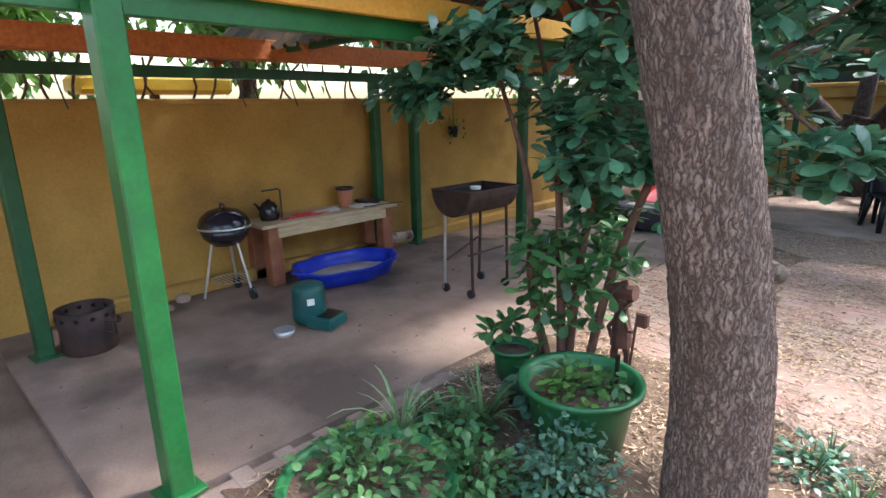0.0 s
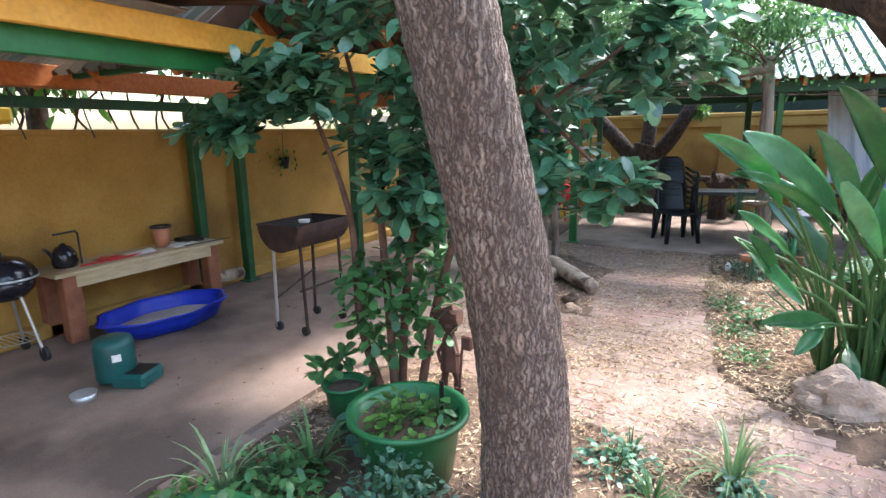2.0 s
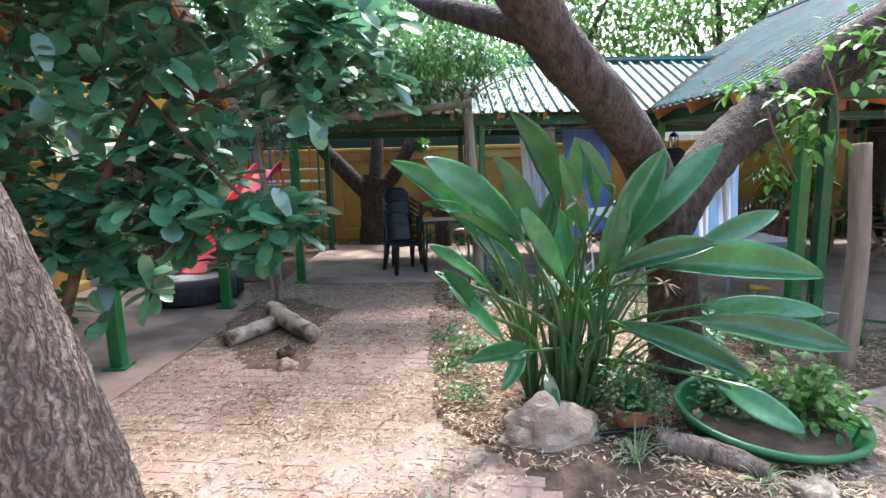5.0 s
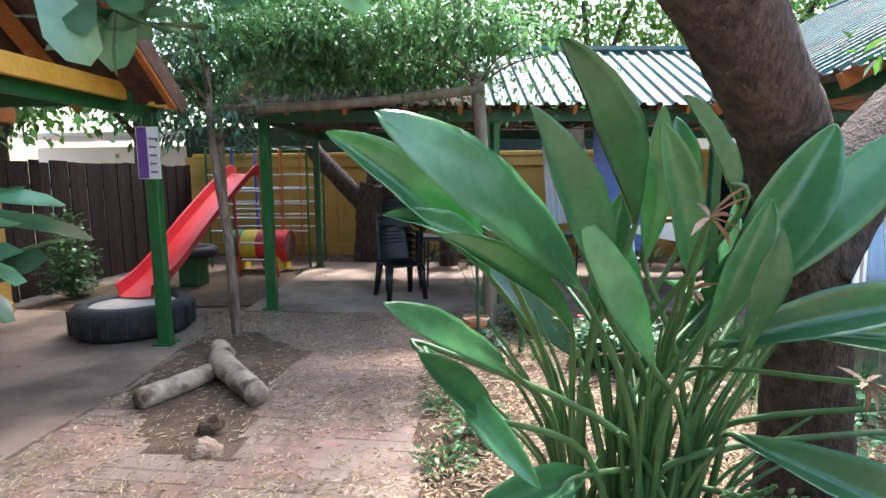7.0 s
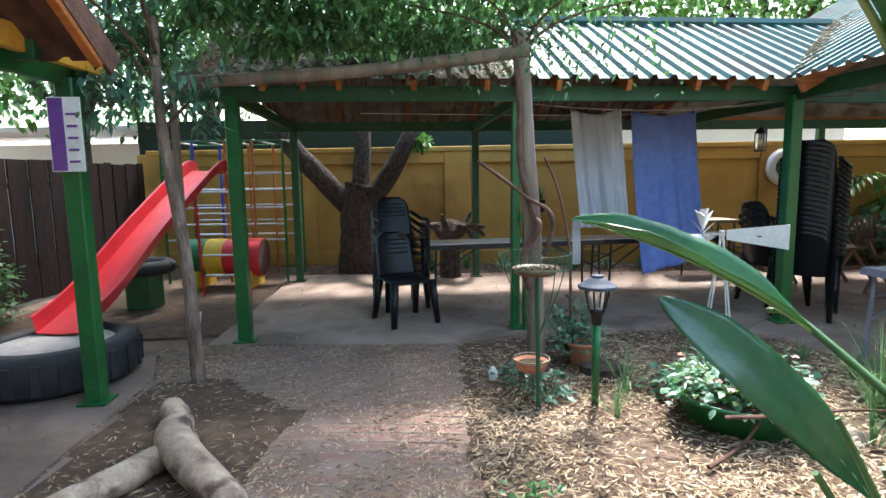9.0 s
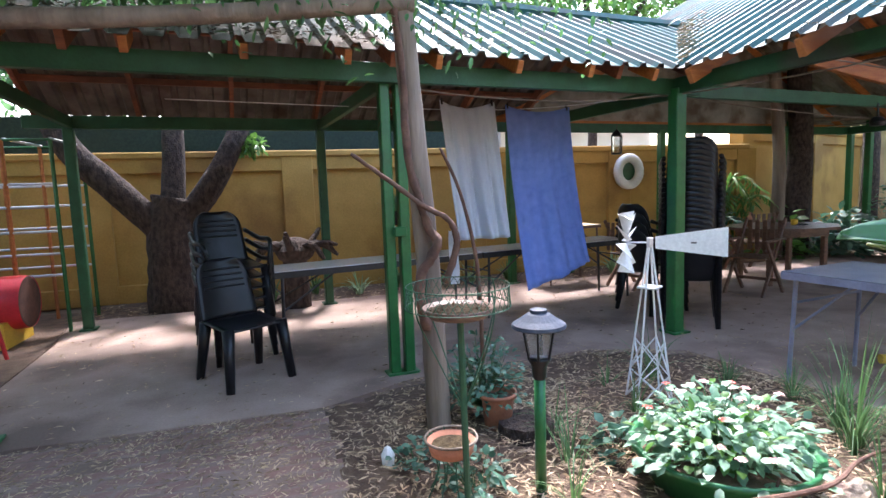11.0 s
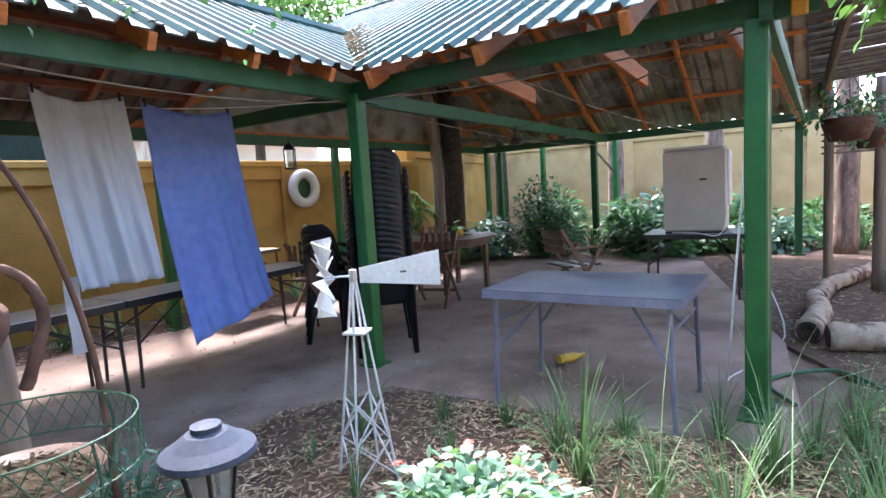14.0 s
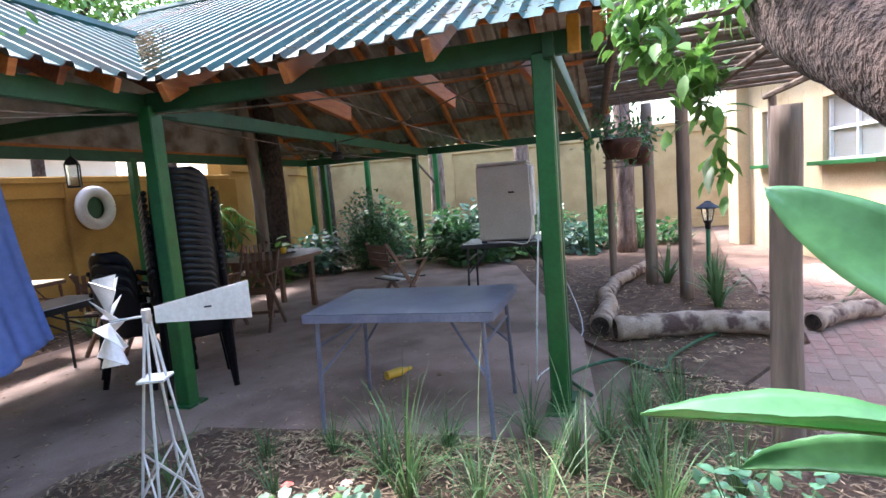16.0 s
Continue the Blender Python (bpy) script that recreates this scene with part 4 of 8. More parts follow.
def far_tree(x, y, h, r, material, n=1700, trunk=0.14):
    t = thing("tree", "leafy garden tree beyond the boundary wall", "tree", (x, y, 0), "trees beyond the walls")
    limb(t, [(x, y, -0.05), (x + 0.1, y, h * 0.45), (x - 0.1, y + 0.1, h * 0.75)], [trunk, trunk * 0.8, trunk * 0.4], M_BARK_DARK, "trunk", 10)
    for a in range(3):
        ca, sa = math.cos(a * 2.1 + x), math.sin(a * 2.1 + x)
        limb(t, [(x + 0.1, y, h * 0.42), (x + ca * r * 0.4, y + sa * r * 0.4, h * 0.62), (x + ca * r * 0.75, y + sa * r * 0.75, h * 0.78)], [trunk * 0.6, trunk * 0.4, 0.02], M_BARK_DARK, n=7)
    n = int(n * 1.25) if y > 12 else n
    crown(t, material, [(x, y, h * 0.74, r, r * 0.8, h * 0.27, n), (x + r * 0.5, y - 0.3, h * 0.6, r * 0.6, r * 0.5, h * 0.16, n // 3), (x - r * 0.5, y + 0.3, h * 0.58, r * 0.6, r * 0.5, h * 0.16, n // 3)], (0.2, 0.1))


far_tree(-6.6, 0.8, 4.6, 1.5, M_LEAF_LIGHT, 1500)
far_tree(-6.9, 3.6, 5.0, 1.7, M_LEAF_LIGHT, 1700)
far_tree(-6.7, 6.6, 4.8, 1.7, M_LEAF_MID, 1700)
far_tree(-7.2, 10.2, 6.0, 2.2, M_LEAF_MID, 1900)
far_tree(-5.2, 15.6, 6.4, 2.3, M_LEAF_MID, 1900)
far_tree(-1.0, 16.8, 7.2, 2.4, M_LEAF_LIGHT, 2100)
far_tree(3.2, 16.4, 7.6, 2.5, M_LEAF_LIGHT, 2300)
far_tree(7.6, 17.2, 8.6, 2.8, M_LEAF_LIGHT, 2500)
far_tree(12.0, 18.5, 9.0, 2.9, M_LEAF_LIGHT, 2300)
far_tree(17.6, 13.5, 8.0, 2.6, M_LEAF_LIGHT, 2000)
far_tree(17.8, 8.0, 7.0, 2.4, M_LEAF_MID, 1900)
far_tree(17.0, 3.0, 7.5, 2.4, M_LEAF_LIGHT, 1700)
far_tree(-6.6, 13.4, 5.4, 1.8, M_LEAF_MID, 500)
far_tree(-8.6, 12.2, 5.2, 1.9, M_LEAF_LIGHT, 1500)
# Unseen tree behind the camera, thickened to shade the barbecue shelter.
far_tree(-3.6, -4.4, 5.6, 2.2, M_LEAF_MID, 2600)
far_tree(5.0, -4.8, 5.5, 2.2, M_LEAF_MID, 900)

# pale and dark trunks behind the wing
for x, y, r, h, m in ((8.0, 12.0, 0.10, 3.2, M_POLE), (8.55, 12.1, 0.19, 4.2, M_BARK_DARK), (10.9, 12.6, 0.14, 3.6, M_BARK_DARK), (12.2, 8.4, 0.16, 4.0, M_BARK), (11.0, 6.2, 0.15, 4.5, M_BARK), (12.6, 10.6, 0.17, 4.2, M_BARK)):
    t = thing("tree", "upright tree trunk standing before the boundary wall", "tree", (x, y, 0), "trunks before the wall")
    limb(t, [(x, y, -0.05), (x + 0.05, y, h * 0.5), (x - 0.06, y + 0.05, h)], [r * 1.15, r, r * 0.85], m, "trunk", 14, 0.06)
    limb(t, [(x - 0.05, y + 0.05, h * 0.95), (x + 0.5, y + 0.4, h * 1.25)], [r * 0.6, 0.03], m, n=8)
    crown(t, M_LEAF_MID, [(x + 0.2, y + 0.3, h * 1.4, 1.3, 1.2, h * 0.3, 420)], (0.16, 0.08))

# ---- the glossy shrub ----
shrub = thing("shrub", "tall shrub with whorls of dark glossy leaves on several stems", "shrub", (-1.32, 2.75, 0))
STEMS = [[(-1.32, 2.74, -0.02), (-1.38, 2.78, 0.7), (-1.5, 2.85, 1.5), (-1.7, 2.8, 2.4)], [(-1.3, 2.78, -0.02), (-1.27, 2.85, 0.8), (-1.15, 2.95, 1.6), (-1.0, 3.0, 2.6)], [(-1.2, 2.83, -0.02), (-1.08, 2.9, 0.7), (-0.8, 2.95, 1.5), (-0.4, 3.0, 2.2)], [(-1.36, 2.7, -0.02), (-1.5, 2.66, 0.5), (-1.58, 2.7, 1.2), (-1.8, 2.6, 1.95)]]
for p in STEMS:
    limb(shrub, p, [0.03, 0.026, 0.02, 0.008], M_TWIG, "stem", 9)
for p in ([(-0.6, 2.97, 1.9), (-0.3, 2.9, 1.6), (-0.05, 2.75, 1.42)], [(-0.8, 2.95, 1.6), (-0.3, 3.05, 1.9), (0.05, 3.2, 2.2)], [(-1.5, 2.85, 1.6), (-1.9, 2.65, 1.9), (-2.2, 2.5, 1.9)]):
    limb(shrub, p, [0.014, 0.01, 0.006], M_TWIG, "branch", 7)


def whorls(zones, leaf, per=8):
    s = Soup()
    for x, y, z, rx, ry, rz, n in zones:
        for _ in range(n):
            d = rng.normal(size=3)
            d /= np.linalg.norm(d)
            c = np.array([x, y, z]) + d * np.array([rx, ry, rz]) * rng.uniform(0.2, 1.0) ** 0.6
            ax = d * 0.45 + np.array([0.05, -0.25, 0.75]) + rng.normal(size=3) * 0.25
            ax /= np.linalg.norm(ax)
            a = np.cross(ax, [0.3, 0.9, 0.2])
            a /= np.linalg.norm(a)
            b = np.cross(ax, a)
            k = rng.integers(per - 2, per + 2)
            t = np.linspace(0, 2 * math.pi, k, endpoint=False) + rng.uniform(0, 1, k)
            dirs = np.outer(np.cos(t), a) + np.outer(np.sin(t), b) + ax * rng.uniform(0.1, 0.7, (k, 1))
            leaves(s, np.tile(c, (k, 1)) - ax * rng.uniform(0, 0.06, (k, 1)), dirs, leaf * rng.uniform(0.75, 1.2, k), leaf * 0.5 * rng.uniform(0.85, 1.15, k), 0.18, 0.14, OBOVATE)
    return s


part("crown", whorls([(-1.25, 2.95, 2.25, 0.85, 0.55, 0.85, 190), (-0.45, 3.0, 2.3, 0.5, 0.4, 0.75, 84), (-0.02, 3.15, 2.2, 0.28, 0.3, 0.55, 26), (-0.08, 2.78, 1.38, 0.22, 0.2, 0.13, 15), (-0.45, 2.95, 1.55, 0.3, 0.25, 0.26, 34), (-1.85, 2.6, 1.98, 0.42, 0.25, 0.2, 40), (-2.1, 2.3, 1.74, 0.36, 0.22, 0.12, 30), (-1.72, 2.35, 1.95, 0.35, 0.25, 0.2, 36), (0.1, 3.25, 2.1, 0.35, 0.25, 0.35, 40), (-1.25, 2.85, 1.4, 0.4, 0.3, 0.4, 70), (-1.7, 2.8, 2.7, 0.6, 0.5, 0.5, 70), (-0.75, 2.95, 1.3, 0.25, 0.2, 0.35, 26)], 0.142), M_LEAF, shrub, smooth=True)
part("low_leaves", whorls([(-1.4, 2.7, 0.6, 0.26, 0.18, 0.5, 56), (-1.15, 2.87, 0.8, 0.24, 0.18, 0.5, 46), (-1.62, 2.5, 0.28, 0.12, 0.12, 0.14, 8)], 0.115, 5), M_LEAF_MID, shrub, smooth=True)

# ---- sapling in the soil square ----
sap = thing("sapling", "thin young tree with small grey-green leaves", "tree", (-1.66, 7.18, 0))
limb(sap, [(-1.66, 7.18, -0.04), (-1.7, 7.2, 0.9), (-1.8, 7.2, 1.8), (-1.82, 7.25, 2.5)], [0.05, 0.042, 0.036, 0.025], M_BARK, "trunk", 10)
for a in range(6):
    limb(sap, [(-1.81, 7.22, 1.75 + 0.1 * a), (-1.81 + 0.3 * math.cos(a), 7.2 + 0.3 * math.sin(a), 2.0 + 0.12 * a), (-1.81 + 0.6 * math.cos(a), 7.2 + 0.6 * math.sin(a), 2.05 + 0.15 * a)], [0.014, 0.009, 0.004], M_TWIG, "branch", 6)
crown(sap, M_LEAF_BLUE, [(-1.8, 7.2, 2.35, 0.65, 0.5, 0.4, 620), (-2.05, 7.1, 1.95, 0.4, 0.3, 0.18, 260), (-1.5, 7.1, 1.75, 0.15, 0.12, 0.2, 60)], (0.10, 0.03))

# ---- strelitzia ----
strel = thing("strelitzia", "large strelitzia clump with long paddle leaves on tall stalks", "plant", (1.35, 4.5, 0))
leaf_no = [0]


def strel_leaf(mid, tip, width=0.0, face=(0, -0.75, 0.55)):
    """One paddle leaf: stalk from the clump to mid, blade from mid to tip."""
    mid, tip = np.array(mid), np.array(tip)
    leaf_no[0] += 1
    k = leaf_no[0]
    base = np.array([1.3 + 0.24 * math.cos(k * 2.4), 4.36 + 0.17 * math.sin(k * 2.4), -0.01])
    ctrl = base * 0.55 + mid * 0.45 + np.array([0, 0, 0.16])
    ctrl[:2] = base[:2] * 0.7 + mid[:2] * 0.3
    mid = mid - (tip - mid) * 0.22
    d = tip - mid
    ln = np.linalg.norm(d)
    w = width or (0.15 + 0.07 * min(ln, 0.9))
    d /= ln
    side = np.cross(d, np.array(face) + [0.15 * math.sin(k * 3.1), 0, 0])
    side /= np.linalg.norm(side)
    up = np.cross(side, d)
    stalk = smoothpath([base, ctrl, mid, mid + d * 0.12], 16)
    leaf = part("leaf", Soup().tube(stalk, np.linspace(0.016, 0.007, 16), 7), M_STALK, strel, smooth=True)
    phase, curl, vee = k * 1.7, 0.10 + 0.08 * math.sin(k * 1.3), 0.3 + 0.25 * math.sin(k * 2.1)

    def blade(a, b):
        t = a
        half = 1.2 * w * (1 - (1 - t) ** 2.0) ** 0.95 * max(0.0, 1 - t ** 2.6) ** 0.75 + 0.002
        c = (b - 0.5) * 2
        wave = (0.005 * math.sin(11 * t + phase + 2 * c) + 0.0015 * math.sin(33 * t + phase * 2 + c)) * abs(c) + 0.0008 * math.sin(86 * t - 9 * abs(c))
        return mid + d * ln * t + up * (curl * ln * t * (1 - t) * 1.6) + side * (half * 0.5 * c * 1.02) + up * (abs(c) ** 1.3 * half * vee + wave)

    ob = part("blade", Soup().sheet(blade, 46, 8), M_STREL, leaf, smooth=True)
    thicken(ob, 0.0015)
    part("midrib", Soup().tube([blade(t, 0.5) - up * 0.003 for t in np.linspace(0.0, 0.96, 14)], np.linspace(0.006, 0.0015, 14), 5), M_MIDRIB, leaf, smooth=True)


strel_leaf((0.64, 4.05, 1.22), (0.26, 3.77, 1.61))
strel_leaf((0.91, 3.85, 1.21), (0.47, 3.40, 1.62), 0.26)
strel_leaf((1.03, 3.80, 1.15), (0.79, 3.40, 1.63), 0.19)
strel_leaf((1.16, 4.10, 1.41), (0.90, 3.82, 1.86), 0.22)
strel_leaf((1.33, 4.40, 1.24), (1.34, 4.30, 1.73), 0.14)
strel_leaf((1.50, 4.50, 1.34), (1.45, 4.50, 1.71), 0.14)
strel_leaf((1.54, 4.15, 1.09), (1.81, 4.10, 1.64), 0.24)
strel_leaf((1.62, 4.20, 1.10), (2.16, 4.15, 1.67), 0.24)
strel_leaf((2.12, 4.30, 1.02), (2.59, 4.30, 1.25), 0.18)
strel_leaf((1.88, 4.10, 0.94), (2.64, 3.90, 0.92), 0.28)
strel_leaf((2.14, 4.05, 0.71), (2.67, 3.90, 0.71), 0.16)
strel_leaf((2.09, 4.00, 0.62), (2.76, 3.80, 0.53), 0.22)
strel_leaf((1.62, 3.95, 0.60), (2.14, 3.60, 0.45), 0.20)
strel_leaf((2.05, 3.70, 0.36), (2.33, 3.45, 0.23), 0.18)
strel_leaf((1.48, 4.10, 1.03), (1.58, 4.00, 1.41), 0.16)
strel_leaf((1.59, 4.10, 0.93), (2.11, 4.00, 1.10), 0.18)
strel_leaf((0.73, 3.80, 0.94), (0.48, 3.40, 1.21), 0.12)
strel_leaf((0.57, 3.85, 0.91), (0.85, 3.60, 0.67), 0.10)
strel_leaf((1.01, 4.10, 0.42), (0.65, 3.75, 0.49), 0.15)
strel_leaf((1.14, 4.00, 0.29), (1.15, 3.75, 0.16), 0.11)
strel_leaf((0.98, 4.00, 0.42), (0.85, 3.80, 0.30), 0.11)
strel_leaf((1.15, 4.40, 0.99), (1.24, 4.40, 1.43), 0.15)
strel_leaf((1.80, 4.50, 1.04), (2.05, 4.40, 1.52), 0.18)
strel_leaf((1.30, 3.90, 1.23), (1.15, 3.70, 1.62), 0.13)
strel_leaf((0.91, 3.90, 1.05), (0.58, 3.55, 1.35), 0.12)
strel_leaf((1.16, 3.85, 0.99), (0.89, 3.60, 1.42), 0.14)
strel_leaf((1.46, 4.00, 1.43), (1.27, 3.90, 1.71), 0.12)
strel_leaf((0.69, 3.80, 0.80), (0.54, 3.50, 1.07), 0.11)
strel_leaf((1.46, 3.85, 1.02), (1.46, 3.70, 1.35), 0.14)
strel_leaf((0.68, 3.95, 1.27), (0.42, 3.75, 1.38), 0.10)
strel_leaf((0.95, 4.86, 1.06), (0.49, 5.03, 1.285), 0.12, (0.2, -0.5, 0.85))
strel_leaf((1.80, 4.72, 1.0), (2.0, 5.18, 1.35), 0.22, (-0.9, 0.1, 0.45))
strel_leaf((1.72, 4.9, 0.88), (1.75, 5.46, 0.87), 0.16, (-0.1, 0, 0.95))
strel_leaf((1.78, 4.85, 0.76), (1.77, 5.26, 0.76), 0.13, (-0.2, 0, 0.95))
strel_leaf((1.07, 4.75, 0.7), (0.67, 4.85, 1.1))
strel_leaf((1.38, 4.8, 0.7), (1.33, 4.95, 1.25))
strel_leaf((1.6, 4.75, 0.7), (2.0, 4.95, 1.2))
for k in range(70):
    a, r = rng.uniform(0, 6.28), rng.uniform(0.05, 0.3)
    x, y = 1.3 + r * math.cos(a), 4.36 + r * 0.7 * math.sin(a)
    t = rng.uniform(0.3, 0.95)
    part("stalk", Soup().tube(smoothpath([(x, y, -0.01), (x + (x - 1.3) * 0.5, y + (y - 4.36) * 0.5, t * 0.6), (x + (x - 1.3) * 1.4, y + (y - 4.36) * 1.3, t)], 7), np.linspace(0.013, 0.006, 7), 5), M_STALK, strel)
for x, y, z in ((1.20, 3.50, 1.39), (1.70, 3.70, 0.94), (1.36, 4.0, 1.12)):
    fl = part("flower", Soup().tube(smoothpath([(1.35, 4.45, 0.1), (1.36, 4.35, 0.7), (x, y, z)], 10), 0.008, 6), M_STALK, strel)
    s = Soup()
    leaves(s, np.tile((x, y, z), (9, 1)), rng.normal(size=(9, 3)) + np.array([0.3, -0.2, 0.2]), rng.uniform(0.05, 0.11, 9), 0.016, 0.2, 0.6)
    part("petals", s, M_DRYFLOWER, fl)

# ---- small plants ----


def tuft(x, y, n, length, width, m, label, spread=0.9, droop=0.7, z=0.0, name="grass_tuft", group=""):
    s = blades(Soup(), (x, y, z - 0.01), n, length, width, spread, droop)
    return solo(name, s, m, label, "plant", "", group)


tuft(0.57, 2.78, 46, 0.36, 0.022, M_BLADE_PALE, "pale striped spider plant at the path's edge", 1.2, name="spider_plant")
tuft(-1.3, 1.95, 26, 0.34, 0.02, M_BLADE, "arching green spider plant beside the tubs", 1.2, name="spider_plant")
tuft(-1.55, 1.6, 30, 0.42, 0.02, M_BLADE_PALE, "tall striped spider plant beside the concrete floor", 1.1, name="spider_plant")
for x, y, n, ln in ((0.25, 2.45, 40, 0.2), (0.62, 2.45, 34, 0.18), (0.1, 2.75, 30, 0.18), (0.9, 2.55, 26, 0.16), (-0.6, 1.5, 24, 0.26)):
    tuft(x, y, n, ln, 0.012, M_BLADE, "low green tuft in the tree bed", 1.4, 0.8, group="low tufts")
for x, y, n, ln in ((1.55, 3.6, 34, 0.2), (1.35, 3.85, 22, 0.14), (2.1, 3.38, 26, 0.16), (1.75, 3.75, 20, 0.15), (2.35, 3.3, 18, 0.14)):
    tuft(x, y, n, ln, 0.01, M_BLADE_PALE if x > 1.5 else M_BLADE, "small grass tuft in the leaf litter", 1.3, group="litter tufts")
BEDG = [(2.35, 7.75, 50, 0.42), (1.25, 6.9, 42, 0.4), (2.9, 7.15, 34, 0.24), (2.75, 7.5, 26, 0.22), (2.6, 6.55, 60, 0.62), (2.75, 6.75, 34, 0.45), (3.1, 6.55, 40, 0.3), (3.35, 6.15, 46, 0.36), (2.5, 5.9, 60, 0.5), (3.0, 5.85, 55, 0.42), (3.2, 5.5, 60, 0.42), (2.7, 5.45, 60, 0.46), (3.6, 5.6, 50, 0.5), (2.3, 6.2, 44, 0.34), (1.9, 7.3, 34, 0.32), (2.45, 7.2, 30, 0.3), (1.1, 6.6, 30, 0.3), (1.35, 7.25, 30, 0.28), (2.0, 7.75, 26, 0.22), (3.9, 5.4, 40, 0.4), (3.0, 5.15, 44, 0.4), (3.35, 5.75, 40, 0.4), (2.95, 5.55, 40, 0.36), (3.45, 5.35, 40, 0.42), (2.6, 6.2, 36, 0.4)]
for x, y, n, ln in BEDG:
    tuft(x, y, int(n * (0.6 if x < 2.5 else 1.15)), ln * (0.95 if x < 2.5 else 1.05), 0.0065, M_BLADE, "clump of arching green grass in the bed", 0.95, 0.75, group="bed grasses")
for x, y in ((2.6, 6.2), (2.4, 5.7), (3.3, 5.9)):
    tuft(x, y, 5, 0.9, 0.006, M_BLADE_PALE, "few long pale arching stems", 1.2, 0.9, group="long stems")


def herb(x, y, r, h, n, leaf, m, label, z=0.0, name="leafy_plant", group=""):
    """A low plant: leaves over a dome, on short stems."""
    s, st = Soup(), Soup()
    d = rng.normal(size=(n, 3))
    d[:, 2] = np.abs(d[:, 2]) + 0.15
    d /= np.linalg.norm(d, axis=1)[:, None]
    base = np.array([x, y, z]) + d * np.array([r, r, h]) * rng.uniform(0.35, 1, (n, 1))
    dirs = d * np.array([1, 1, 0.3]) + rng.normal(size=(n, 3)) * 0.35
    leaves(s, base, dirs, leaf * rng.uniform(0.6, 1.25, n), leaf * 0.62 * rng.uniform(0.7, 1.2, n), 0.3, 0.15)
    for i in range(0, n, 5):
        st.tube([(x + (base[i][0] - x) * 0.2, y + (base[i][1] - y) * 0.2, z - 0.01), base[i]], 0.002, 4, False)
    t = thing(name, label, "plant", (x, y, z), group)
    tagged(part("foliage", s, m, t, smooth=True), kind="stuff")
    tagged(part("stalk", st, M_STALK, t), kind="stuff")
    return t


herb(-1.25, 1.15, 0.34, 0.2, 260, 0.06, M_LEAF_MID, "light green leafy plants filling the round tub", 0.1)
herb(-0.66, 1.72, 0.27, 0.36, 620, 0.038, M_LEAF_BLUE, "blue-green herb with tiny white flowers", 0.02)
herb(-0.98, 1.5, 0.26, 0.24, 300, 0.05, M_LEAF_MID, "low green leaves beside the large tub")
herb(-1.35, 1.75, 0.24, 0.2, 260, 0.055, M_LEAF_MID, "low spreading green leaves beside the concrete")
herb(-1.55, 1.35, 0.2, 0.16, 200, 0.05, M_LEAF_LIGHT, "light green leaves along the concrete edge")
herb(-1.2, 2.3, 0.16, 0.24, 110, 0.09, M_LEAF_BLUE, "blue-grey spiky leaves between the tubs")
herb(0.05, 2.62, 0.2, 0.16, 150, 0.045, M_LEAF_BLUE, "low blue-green plant at the tree's foot")
herb(0.62, 2.6, 0.16, 0.13, 110, 0.04, M_LEAF_BLUE, "small mint-like plant beside the spider plant")
herb(0.62, 4.35, 0.2, 0.12, 120, 0.04, M_LEAF_MID, "low green ground cover along the path", group="path cover")
herb(0.5, 4.9, 0.18, 0.12, 110, 0.04, M_LEAF_MID, "low green ground cover along the path", group="path cover")
herb(0.45, 5.6, 0.2, 0.14, 110, 0.045, M_LEAF_MID, "low green ground cover along the path", group="path cover")
herb(0.7, 5.2, 0.22, 0.22, 90, 0.07, M_LEAF_MID, "dark leafy plant under the strelitzia")
herb(1.62, 3.95, 0.25, 0.34, 900, 0.03, M_LEAF_MID, "bushy feathery green herb in a clay pot", 0.14)
herb(2.62, 3.98, 0.36, 0.34, 460, 0.075, M_LEAF_LIGHT, "bright green bushy plant in the half tub", 0.08)
herb(2.25, 4.1, 0.26, 0.26, 300, 0.06, M_LEAF_MID, "low green leaves filling the half tub", 0.06)
herb(2.45, 5.1, 0.3, 0.5, 200, 0.07, M_LEAF, "dark leaves round the leaning tree's foot")
herb(1.05, 7.55, 0.28, 0.42, 620, 0.042, M_LEAF_BLUE, "grey-green herb behind the clay pot", 0.1)
herb(1.55, 6.9, 0.2, 0.18, 70, 0.09, M_LEAF_BLUE, "broad blue-green leaves at the lamp post")
herb(0.55, 7.15, 0.16, 0.14, 60, 0.05, M_LEAF_BLUE, "small blue-green plant in the litter")
herb(0.75, 6.85, 0.18, 0.2, 110, 0.05, M_LEAF_BLUE, "low grey-green plant under the wire basket")
